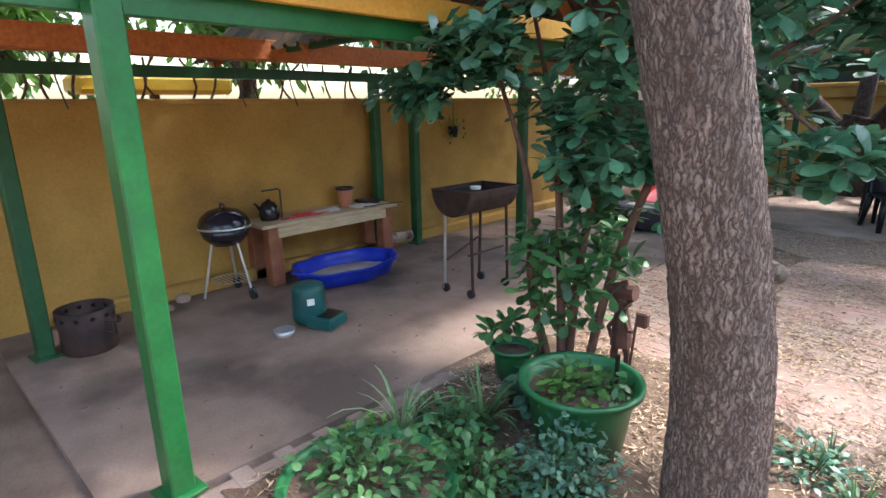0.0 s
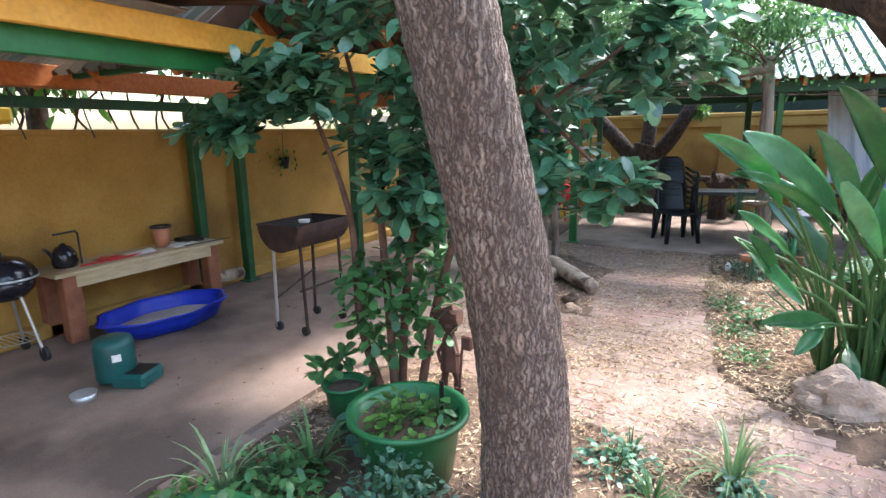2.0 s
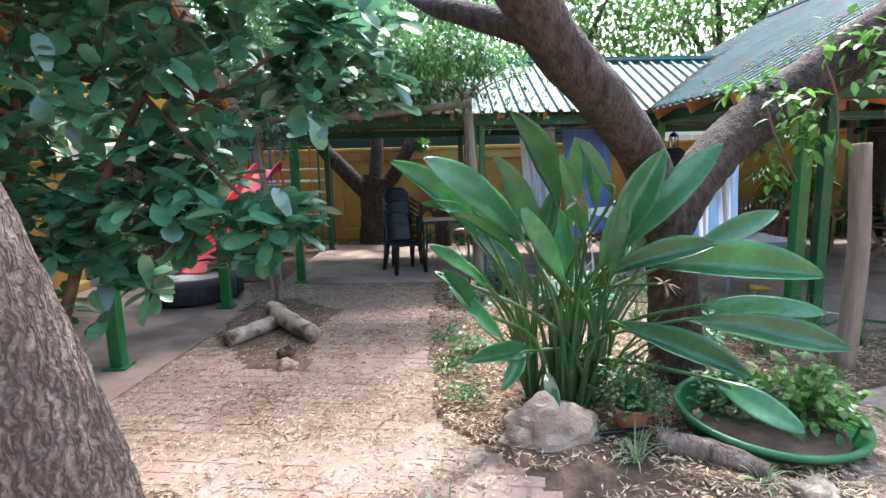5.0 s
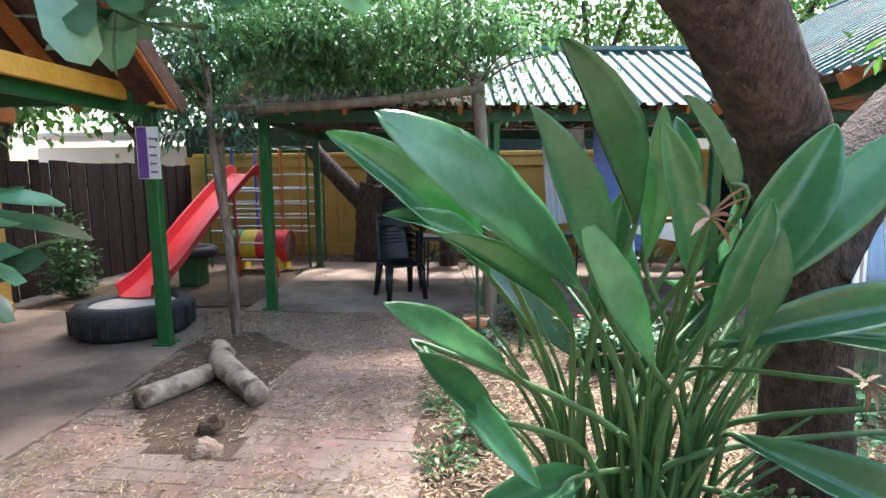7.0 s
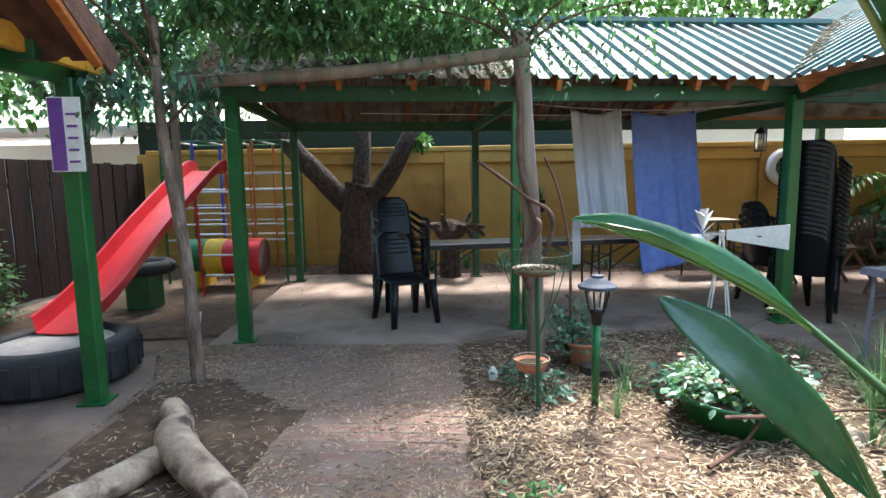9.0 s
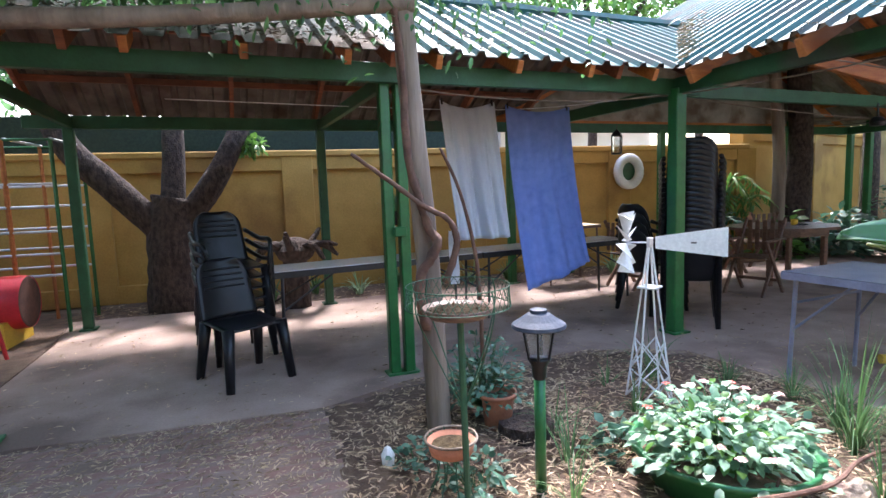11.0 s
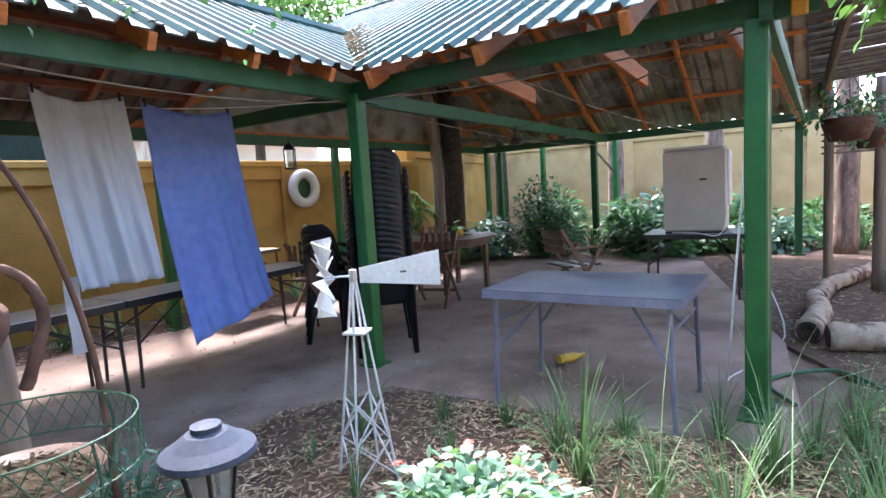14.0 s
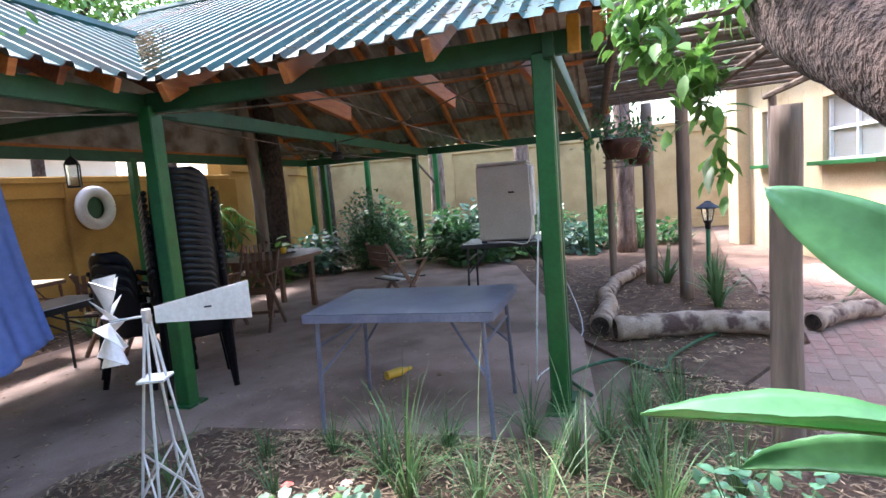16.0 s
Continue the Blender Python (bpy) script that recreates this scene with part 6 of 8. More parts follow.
# half tub ring, fallen log and clay pot right of the strelitzia
hr = thing("planter", "old dark green half tub sunk askew in the bed", "planter", (2.35, 3.85, 0))
a = np.linspace(0, 2 * math.pi, 41)
part("rim", Soup().tube([(2.38 + 0.5 * math.cos(t), 3.88 + 0.42 * math.sin(t), 0.13 + 0.05 * math.sin(t) - 0.03 * math.cos(t)) for t in a], 0.022, 8, False), M_POTGREEN, hr, smooth=True)
part("wall", Soup().add([p for t in a for p in ((2.38 + 0.5 * math.cos(t), 3.88 + 0.42 * math.sin(t), 0.13 + 0.05 * math.sin(t) - 0.03 * math.cos(t)), (2.38 + 0.4 * math.cos(t), 3.88 + 0.33 * math.sin(t), -0.02))], [(2 * i, 2 * i + 2, 2 * i + 3, 2 * i + 1) for i in range(40)]), M_POTGREEN, hr, smooth=True)
part("soil", Soup().lathe((2.38, 3.88, 0), [(0.001, 0.07), (0.3, 0.06), (0.4, 0.04)], 24), M_SOIL, hr, smooth=True)
solo("fallen_log", Soup().tube(smoothpath([(1.72, 3.72, 0.04), (1.95, 3.56, 0.06), (2.15, 3.42, 0.03)], 12), np.linspace(0.07, 0.05, 12), 12, True, 0.1), M_BARK, "short weathered log beside the half tub", "log", smooth=True)
solo("irrigation_pipe", Soup().tube(smoothpath([(1.2, 3.75, 0.03), (1.45, 3.82, 0.035), (1.7, 3.88, 0.03)], 12), 0.012, 8), M_BLACKPL, "black irrigation pipe in the bed", "pipe")
tub(1.62, 3.95, 0.11, 0.15, M_TERRA, "squat terracotta pot holding a feathery herb", 0.01)

# ---- play corner ----
ty = thing("tyre_sandpit", "large black tractor tyre used as a sandpit", "sandpit", (-2.76, 7.3, 0))
part("tyre", Soup().lathe((-2.76, 7.3, 0), [(0.4, 0.0), (0.5, 0.01), (0.545, 0.06), (0.545, 0.24), (0.5, 0.29), (0.41, 0.3), (0.38, 0.27), (0.38, 0.05)], 44), M_RUBBER, ty, smooth=True)
for k in range(22):
    a = k * math.pi / 11
    part("tread", Soup().box((-2.76 + 0.548 * math.cos(a), 7.3 + 0.548 * math.sin(a), 0.15), (0.02, 0.06, 0.2), rz=a, bevel=0.004), M_RUBBER, ty)
part("sand", Soup().lathe((-2.76, 7.3, 0), [(0.001, 0.26), (0.25, 0.27), (0.43, 0.26)], 30), M_SAND, ty, smooth=True)
sl = thing("slide", "red plastic playground slide leading into the tyre sandpit", "slide", (-2.8, 8.8, 0))
p0, p1 = np.array([-2.84, 7.45, 0.29]), np.array([-2.72, 9.75, 1.5])
ch = smoothpath([p0, p0 * 0.8 + p1 * 0.2 - [0, 0, 0.06], p0 * 0.45 + p1 * 0.55, p1, p1 + [0.02, 0.25, 0.01]], 22)


def chute(i, j):
    c = ch[min(int(i * 21 + 0.5), 21)]
    prof = [(-0.21, 0.12), (-0.19, 0.12), (-0.17, 0.0), (0, -0.012), (0.17, 0.0), (0.19, 0.12), (0.21, 0.12)]
    x, z = prof[int(j * 6 + 0.5)]
    return (c[0] + x, c[1], c[2] + z)


thicken(part("chute", Soup().sheet(chute, 21, 6), M_REDPL, sl), 0.008)
for x in (-0.2, 0.2):
    part("leg", Soup().tube([(p1[0] + x, 9.95, 1.52), (p1[0] + x * 1.5, 10.25, -0.03)], 0.018, 8), M_REDPL, sl)
for k in range(5):
    part("rung", Soup().tube([(p1[0] - 0.24, 10.2 - k * 0.05, 0.25 + k * 0.26), (p1[0] + 0.24, 10.2 - k * 0.05, 0.25 + k * 0.26)], 0.012, 7), M_STEEL, sl)
cf = thing("climbing_frame", "painted steel climbing frame with rungs and overhead bars", "climbing frame", (-2.9, 11.2, 0))
for k, (x, m) in enumerate(((-3.9, M_GREEN), (-3.45, M_BLUEPL), (-3.0, M_ORANGE), (-2.62, M_ORANGE), (-2.2, M_GREEN))):
    for y in (11.1, 12.0):
        part("upright", Soup().tube([(x, y, -0.03), (x, y, 1.97)], 0.02, 8), m, cf)
for z, m in ((0.6, M_STEEL), (0.82, M_STEEL), (1.05, M_STEEL), (1.3, M_STEEL), (1.53, M_STEEL), (1.97, M_GREEN)):
    for y in (11.1, 12.0):
        part("rung", Soup().tube([(-3.9, y, z), (-2.2, y, z)], 0.014, 7), m, cf)
for x in np.arange(-3.8, -2.1, 0.4):
    part("top_bar", Soup().tube([(x, 11.1, 1.98), (x, 12.0, 1.98)], 0.014, 7), M_STEEL, cf)
bl = thing("play_barrel", "barrel tunnel painted green, yellow and red", "barrel", (-2.95, 10.9, 0.1))
for k, m in enumerate((M_GREEN, M_YELPL, M_REDPL, M_REDPL)):
    x0 = -3.45 + k * 0.25
    prof = [(x0, 0.255), (x0 + 0.03, 0.262), (x0 + 0.22, 0.262), (x0 + 0.25, 0.255)]
    part("barrel_band", Soup().tube([(a, 10.9, 0.38) for a, _ in prof], [r for _, r in prof], 26, False), m, bl, smooth=True)
part("barrel_mouth", Soup().tube([(-2.455, 10.9, 0.38), (-2.45, 10.9, 0.38)], [0.25, 0.235], 26, True), M_RUST, bl, "dark red inside of the barrel")
for x in (-3.3, -2.6):
    part("cradle", Soup().bar((x, 10.6, 0.1), (x, 11.2, 0.1), 0.06, 0.26), M_YELPL, bl)
solo("toy_bucket", Soup().lathe((-2.5, 8.9, -0.02), [(0.001, 0), (0.05, 0), (0.065, 0.11), (0.058, 0.11)], 16), M_PAPER, "small white toy bucket in the sand", "bucket")
tc = thing("rubber_seat", "old tyre seat on a low block in the play ground", "tyre", (-3.4, 9.6, 0.2))
part("tyre", Soup().tube([(-3.4 + 0.27 * math.cos(t), 9.6 + 0.27 * math.sin(t), 0.46) for t in np.linspace(0, 2 * math.pi, 25)], 0.08, 10, False), M_RUBBER, tc, smooth=True)
part("stand", Soup().box((-3.4, 9.6, 0.19), (0.3, 0.3, 0.42), bevel=0.02), M_GREEN_OLD, tc)

# ---- dining furniture ----


def plastic_chair(arms=True):
    """A moulded chair at the origin, facing -y."""
    t = thing("plastic_chair", "black moulded plastic armchair" if arms else "single black moulded plastic chair without arms", "chair")
    s = Soup().sheet(lambda a, b: ((a - 0.5) * 0.44, (b - 0.5) * 0.42, 0.43 - 0.018 * math.sin(math.pi * a) * math.sin(math.pi * b) + 0.02 * (b - 0.5)), 8, 8)
    thicken(part("seat", s, M_BLACKPL, t, smooth=True), 0.012)
    def shell(a, b):
        w = 0.43 * (1 - 0.10 * b) * (1 if b < 0.7 else math.sqrt(max(0.02, 1 - ((b - 0.7) / 0.34) ** 2.4)))
        return ((a - 0.5) * w, 0.19 + 0.12 * b + 0.04 * math.sin(math.pi * a), 0.43 + 0.44 * b)
    thicken(part("backrest", Soup().sheet(shell, 12, 14), M_BLACKPL, t, smooth=True), 0.012)
    for k in range(4):
        part("back_rib", Soup().tube([np.array(shell(a, 0.52 + 0.1 * k)) + [0, -0.008, 0] for a in np.linspace(0.12, 0.88, 9)], 0.007, 5), M_BLACKPL, t, smooth=True)
    for sx in (-1, 1):
        if arms:
            part("armrest", Soup().tube(smoothpath([(sx * 0.24, -0.2, 0.43), (sx * 0.27, -0.17, 0.62), (sx * 0.27, 0.05, 0.635), (sx * 0.23, 0.28, 0.7)], 14), 0.02, 7), M_BLACKPL, t, smooth=True)
        for sy, fy in ((-1, -0.23), (1, 0.27)):
            part("leg", Soup().tube([(sx * 0.2, sy * 0.18, 0.43), (sx * 0.235, fy, 0.0)], [0.034, 0.024] if arms else [0.045, 0.032], 7), M_BLACKPL, t, smooth=True)
    return t


front_chair = plastic_chair(False)
front_chair.matrix_basis = pose(-0.33, 8.84, 0, 0, 0, 30)
chair0 = plastic_chair()
chair0["group"] = "stacked plastic chairs"


def chair_stack(x, y, turn, n, rise=0.085, lean=0.0):
    for k in range(n):
        m = pose(x, y, k * rise, 0, 0, turn) @ pose(0, -0.028 * k * 0 + lean * k, 0)
        if chair_stack.first:
            chair0.matrix_basis = m
            chair_stack.first = False
        else:
            copy_thing(chair0, m)


chair_stack.first = True
chair_stack(-0.44, 9.5, 24, 5)
chair_stack(3.68, 8.95, 140, 19, 0.047)
chair_stack(3.68, 9.5, 100, 4, 0.085)


def trestle(name, corners, z, top, leg, label, thick=0.035, inset=0.12, brace=True):
    """A table with a slab top over four corners (in order) and splayed thin legs."""
    c = np.array(corners, float)
    mid = c.mean(0)
    t = thing(name, label, "table", (mid[0], mid[1], 0))
    part("tabletop", prism([tuple(p) for p in c], z - thick, z), top, t)
    part("edge_trim", prism([tuple(mid + (p - mid) * 1.004) for p in c], z - thick - 0.012, z - 0.006), leg, t)
    feet = []
    for p in c:
        q = mid + (p - mid) * (1 - inset)
        f = mid + (p - mid) * (1 - inset * 0.7)
        feet.append((q, f))
        part("leg", Soup().tube([(q[0], q[1], z - thick), (f[0], f[1], 0.0)], 0.014, 8), leg, t)
    if brace:
        for i, j in ((0, 3), (1, 2)):
            (a, _), (b, _) = feet[i], feet[j]
            part("cross_bar", Soup().tube([(*(a), z - 0.2), (*(b), z - 0.2)], 0.009, 6), leg, t)
            for k in (i, j):
                q = feet[k][0]
                w = mid + (q - mid) * 0.45
                part("strut", Soup().tube([(q[0], q[1], z * 0.5), (w[0], w[1], z - thick)], 0.009, 6), leg, t)
    return t


trestle("folding_table", [(3.06, 7.40), (3.21, 6.28), (3.98, 6.36), (3.82, 7.50)], 0.74, M_GREYTOP, M_LEGBLUE, "blue-grey folding table with thin steel legs", 0.04)
trestle("trestle_table", [(-0.1, 9.45), (1.9, 9.82), (1.8, 10.3), (-0.2, 9.93)], 0.69, M_WHITETOP, M_IRON, "long narrow pale-topped trestle table", 0.05, 0.06)
trestle("trestle_table", [(1.93, 9.83), (3.9, 10.19), (3.8, 10.67), (1.83, 10.31)], 0.69, M_WHITETOP, M_IRON, "second pale-topped trestle table, end to end", 0.05, 0.06)
trestle("side_table", [(6.62, 7.75), (6.78, 6.75), (7.5, 6.88), (7.34, 7.88)], 0.71, M_GREYTOP, M_IRON, "grey folding table carrying the beige cooler", 0.04)
co = thing("air_cooler", "beige upright cooler cabinet standing on a grey table", "cooler", (7.0, 7.25, 0.71))
part("body", Soup().box((7.03, 7.28, 1.18), (0.5, 0.62, 0.9), rz=0.15, bevel=0.03), M_BEIGE, co)
part("top_lid", Soup().box((7.03, 7.28, 1.645), (0.5, 0.6, 0.03), rz=0.15, bevel=0.012), M_BEIGE, co)
part("back_tray", Soup().box((7.1, 6.955, 1.3), (0.3, 0.03, 0.6), rz=0.15, bevel=0.01), M_WHITE, co)
part("front_panel", Soup().box((6.776, 7.24, 1.18), (0.014, 0.62, 0.86), rz=0.15, bevel=0.006), M_BEIGE, co)
part("latch", Soup().box((6.775, 7.14, 1.3), (0.02, 0.07, 0.02), rz=0.15, bevel=0.004), M_BLACKPL, co)
part("base", Soup().box((7.03, 7.28, 0.722), (0.46, 0.6, 0.024), rz=0.15, bevel=0.004), M_IRON, co)
part("cable", Soup().tube(smoothpath([(6.85, 6.95, 1.5), (6.83, 6.92, 1.1), (6.72, 6.95, 0.72), (6.66, 7.2, 0.73), (6.7, 7.45, 0.725)], 20), 0.007, 6), M_PAPER, co)
part("cable", Soup().tube(smoothpath([(6.8, 6.9, 0.75), (6.77, 6.73, 0.6), (5.6, 6.2, 0.02), (4.3, 6.3, 0.02), (3.78, 6.2, 0.3), (3.77, 6.1, 1.6)], 30), 0.006, 6), M_PAPER, co)

ot = thing("dining_table", "dark teak octagonal dining table", "table", (6.15, 10.2, 0))
oc = [(6.15 + 0.72 * math.cos(a), 10.2 + 0.62 * math.sin(a)) for a in np.linspace(0.39, 0.39 + 2 * math.pi, 8, endpoint=False)]
part("tabletop", prism(oc, 0.69, 0.725), M_TEAK, ot)
part("apron", prism([(6.15 + (x - 6.15) * 0.82, 10.2 + (y - 10.2) * 0.82) for x, y in oc], 0.61, 0.69), M_TEAK, ot)
for a in (0.6, 2.2, 3.7, 5.3):
    x, y = 6.15 + 0.5 * math.cos(a), 10.2 + 0.44 * math.sin(a)
    part("leg", Soup().box((x, y, 0.305), (0.06, 0.06, 0.61), bevel=0.006), M_TEAK, ot)
solo("candle_jar", Soup().lathe((6.3, 10.15, 0.725), [(0.001, 0), (0.035, 0), (0.04, 0.03), (0.04, 0.07), (0.03, 0.075), (0.001, 0.07)], 16), M_YELPL, "small amber jar on the teak table", "jar")
solo("plate", Soup().lathe((6.32, 10.05, 0.725), [(0.001, 0.003), (0.06, 0.004), (0.075, 0.012), (0.078, 0.012)], 20), M_BLACKPL, "dark saucer on the teak table", "plate")
solo("sauce_bottle", Soup().lathe((5.72, 10.28, 0.725), [(0.001, 0), (0.03, 0), (0.03, 0.11), (0.012, 0.15), (0.012, 0.18), (0.001, 0.18)], 14), M_TERRA, "orange sauce bottle on the teak table", "bottle")
pt = trestle("small_table", [(3.35, 11.2), (4.2, 11.3), (4.15, 11.75), (3.3, 11.65)], 0.78, M_PALEWOOD, M_TEAK, "small table with a pale top near the wall", 0.03)


def teak_chair(x, y, turn, label, stripes=False):
    t = thing("teak_chair", label, "chair", (0, 0, 0), "teak chairs")
    for k in range(5):
        part("seat_slat", Soup().box((0, -0.18 + k * 0.09, 0.43), (0.44, 0.07, 0.018), bevel=0.004), (M_PAPER if k % 2 else M_BLACKPL) if stripes else M_TEAK, t)
    for k in range(3 if stripes else 5):
        if stripes:
            part("back_panel", Soup().box((0, 0.25 + k * 0.012, 0.62 + k * 0.085), (0.44, 0.014, 0.08), bevel=0.004), M_TEAK, t)
        else:
            part("back_slat", Soup().box((-0.17 + k * 0.085, 0.27, 0.66), (0.05, 0.014, 0.36), bevel=0.004), M_TEAK, t)
    for sx in (-0.23, 0.23):
        part("arm", Soup().box((sx, 0.0, 0.63), (0.045, 0.5, 0.02), bevel=0.005), M_TEAK, t)
        part("leg", Soup().bar((sx, -0.22, 0.63), (sx, 0.24, 0.0), 0.028, 0.04), M_TEAK, t)
        part("leg", Soup().bar((sx * 0.93, 0.29, 0.86), (sx * 0.93, -0.24, 0.0), 0.028, 0.04), M_TEAK, t)
    part("stretcher", Soup().bar((-0.22, 0.1, 0.16), (0.22, 0.1, 0.16), 0.02, 0.035), M_TEAK, t)
    t.matrix_basis = pose(x, y, 0, 0, 0, turn)


teak_chair(6.1, 8.35, 60, "brown director's chair with a striped seat", True)
teak_chair(6.5, 11.05, 175, "slatted dark teak folding chair at the table")
teak_chair(5.4, 10.9, 200, "slatted dark teak folding armchair at the table")
teak_chair(4.3, 10.7, 100, "dark teak folding armchair near the trestle table")
teak_chair(5.25, 9.75, -70, "dark teak folding armchair drawn up to the table")

dw = thing("driftwood", "gnarled brown driftwood piece on a short stump", "driftwood", (0.1, 11.35, 0))
part("stump", Soup().tube([(0.1, 11.35, -0.02), (0.1, 11.35, 0.55)], [0.16, 0.14], 14, True, 0.06), M_BARK_DARK, dw)
part("root_mass", Soup().lathe((0.1, 11.35, 0.53), [(0.12, 0.0), (0.2, 0.06), (0.25, 0.16), (0.17, 0.26), (0.08, 0.3), (0.001, 0.31)], 9), M_BARK_DARK, dw)
for k in range(13):
    a = k * 0.9
    part("root", Soup().tube(smoothpath([(0.1, 11.35, 0.65), (0.1 + 0.3 * math.cos(a), 11.3 + 0.2 * math.sin(a), 0.75), (0.1 + 0.5 * math.cos(a), 11.3 + 0.3 * math.sin(a), 0.72 + 0.2 * math.sin(k * 1.7))], 8), np.linspace(0.07, 0.02, 8), 7, True, 0.2), M_BARK_DARK, dw)
wp = thing("wall_planter", "small dark pot with white-flowering plant on the wall", "pot", (1.55, 12.42, 0.85))
part("pot", Soup().lathe((1.55, 12.45, 0.85), [(0.001, 0), (0.08, 0), (0.11, 0.2), (0.1, 0.2)], 16), M_BLACKPL, wp)
part("bracket", Soup().bar((1.55, 12.6, 0.9), (1.55, 12.45, 0.86), 0.03), M_IRON, wp)
part("foliage", blades(Soup(), (1.55, 12.45, 1.03), 26, 0.34, 0.03, 1.0, 0.6), M_BLADE, wp)

# washing on the line
solo("clothes_line", Soup().tube(smoothpath([grid(1.0, 1.2, 2.12), grid(3.9, 1.15, 2.09), grid(5.05, 0.1, 2.1)], 30), 0.004, 5), M_PAPER, "thin white clothes line under the roof", "line")


def hanging(name, x0, x1, y, zt, zb, m, label, dy=0.0, drift=0.0, lift=0.0, swing=0.0, peg=True, pleat=0.7):
    ph = x0 * 3

    def cloth(a, b):
        sag = 0.05 * math.sin(math.pi * a) * (1 - b) ** 3 * 1.2
        x = x0 + (x1 - x0) * a + drift * b
        z = zt - sag - (zt - zb) * b + lift * a * b
        fold = (0.028 * math.sin(9 * a + ph) + 0.02 * pleat * math.sin(19 * a + 1.5 * b + ph) + 0.009 * pleat * math.sin(43 * a - 2 * b)) * (0.45 + b)
        return (x, y + dy * a + fold + swing * b * b, z)

    t = thing(name, label, "towel", ((x0 + x1) / 2, y, zb))
    thicken(part("fabric", Soup().sheet(cloth, 54, 34), m, t, smooth=True), 0.005)
    if peg:
        for a in (0.04, 0.96):
            p = cloth(a, 0.0)
            part("peg", Soup().box((p[0], p[1], p[2]), (0.014, 0.03, 0.06), bevel=0.003), M_BLACKPL, t)
    return t


hanging("towel", 2.1, 2.84, 9.62, 2.12, 0.34, M_BLUECLOTH, "large blue terry towel hanging from the line", 0.1, 0.1, 0.22, -0.25)
hanging("bed_sheet", 1.42, 1.98, 9.55, 2.14, 0.86, M_WHITECLOTH, "pale blue-white cloth hanging from the line", 0.06, 0.1, 0.0, -0.1, True, 1.7)
solo("cloth_strap", Soup().sheet(lambda a, b: (1.46 + 0.09 * a, 9.5 + 0.02 * math.sin(6 * b), 0.95 - 0.5 * b), 3, 8), M_WHITECLOTH, "narrow end of the pale cloth hanging lower", "cloth")
stw = thing("towel", "light blue towel with pale and brown stripes over a limb", "towel", (2.45, 4.68, 0.95))
for k, m in enumerate((M_BLUEPALE, M_WHITECLOTH, M_STRIPE_BROWN, M_WHITECLOTH, M_BLUEPALE, M_WHITECLOTH, M_STRIPE_BROWN, M_WHITECLOTH, M_BLUEPALE)):
    w0 = np.cumsum([0, 0.05, 0.025, 0.02, 0.025, 0.07, 0.025, 0.02, 0.025, 0.06])
    s = Soup().sheet(lambda a, b: (2.17 + w0[k] + (w0[k + 1] - w0[k]) * a + 0.03 * b, 4.68 + 0.02 * math.sin(12 * (w0[k] + (w0[k + 1] - w0[k]) * a) * 3 + 3 * b) - 0.03 * b, 1.62 - 0.1 * (0.32 - w0[k]) - 0.62 * b + 0.25 * (w0[k] + 0.03 * a)), 3, 14)
    thicken(part("stripe", s, m, stw, smooth=True), 0.004)

# ---- fixtures ----
tw = thing("tyre_planter", "white-painted tyre fixed to the ochre wall", "planter", (5.45, 12.5, 1.52))
part("tyre", Soup().tube([(5.45 + 0.2 * math.cos(t), 12.46, 1.52 + 0.22 * math.sin(t)) for t in np.linspace(0, 2 * math.pi, 29)], 0.075, 10, False), M_WHITE, tw, smooth=True)
part("hub", Soup().tube([(5.45, 12.52, 1.52), (5.45, 12.5, 1.52)], 0.15, 18), M_GREEN_OLD, tw)

for p, q, sag in ((grid(5.1, 0.0, 2.06), grid(11.9, 0.4, 2.02), 0.1), (grid(5.2, -2.6, 2.1), grid(8.0, 0.1, 2.06), 0.06), (grid(5.1, -1.2, 2.12), grid(12.0, -1.6, 2.04), 0.12), (grid(5.0, 0.1, 2.08), grid(5.3, -2.7, 2.1), 0.05), (grid(2.6, 0.05, 2.06), grid(5.0, 0.05, 2.08), 0.07)):
    c = [p * (1 - t) + q * t - np.array([0, 0, 4 * sag * t * (1 - t)]) for t in np.linspace(0, 1, 17)]
    solo("slack_cable", Soup().tube(c, 0.006, 5), M_POLE, "thin slack cable slung under the shelter roof", "cable", "", "slack cables")
c = [grid(5.6, -2.0, 2.1), grid(5.9, -2.1, 2.02), grid(6.15, -2.35, 2.0), grid(6.3, -2.4, 1.94)]
solo("dry_creeper", Soup().tube(smoothpath(c, 14), np.linspace(0.008, 0.003, 14), 5, True, 0.1), M_TWIG, "dry creeper stem hanging from the rafters", "creeper")


def lantern(x, y, z):
    t = thing("lantern", "black four-sided hanging lantern under the eave", "lamp", (x, y, z), "hanging lanterns")
    part("cap", Soup().lathe((x, y, z), [(0.09, 0.24), (0.06, 0.29), (0.02, 0.32), (0.001, 0.33)], 4), M_IRON, t)
    part("base", Soup().lathe((x, y, z), [(0.001, 0), (0.08, 0), (0.085, 0.02), (0.001, 0.025)], 4), M_IRON, t)
    for a in range(4):
        part("bar", Soup().tube([(x + 0.075 * math.cos(a * math.pi / 2), y + 0.075 * math.sin(a * math.pi / 2), z + 0.02), (x + 0.08 * math.cos(a * math.pi / 2), y + 0.08 * math.sin(a * math.pi / 2), z + 0.25)], 0.008, 5), M_IRON, t)
    part("glass", Soup().lathe((x, y, z), [(0.065, 0.03), (0.07, 0.24)], 4), M_GLASS, t)
    part("hook", Soup().tube([(x, y, z + 0.32), (x, y, z + 0.42)], 0.005, 5), M_IRON, t)


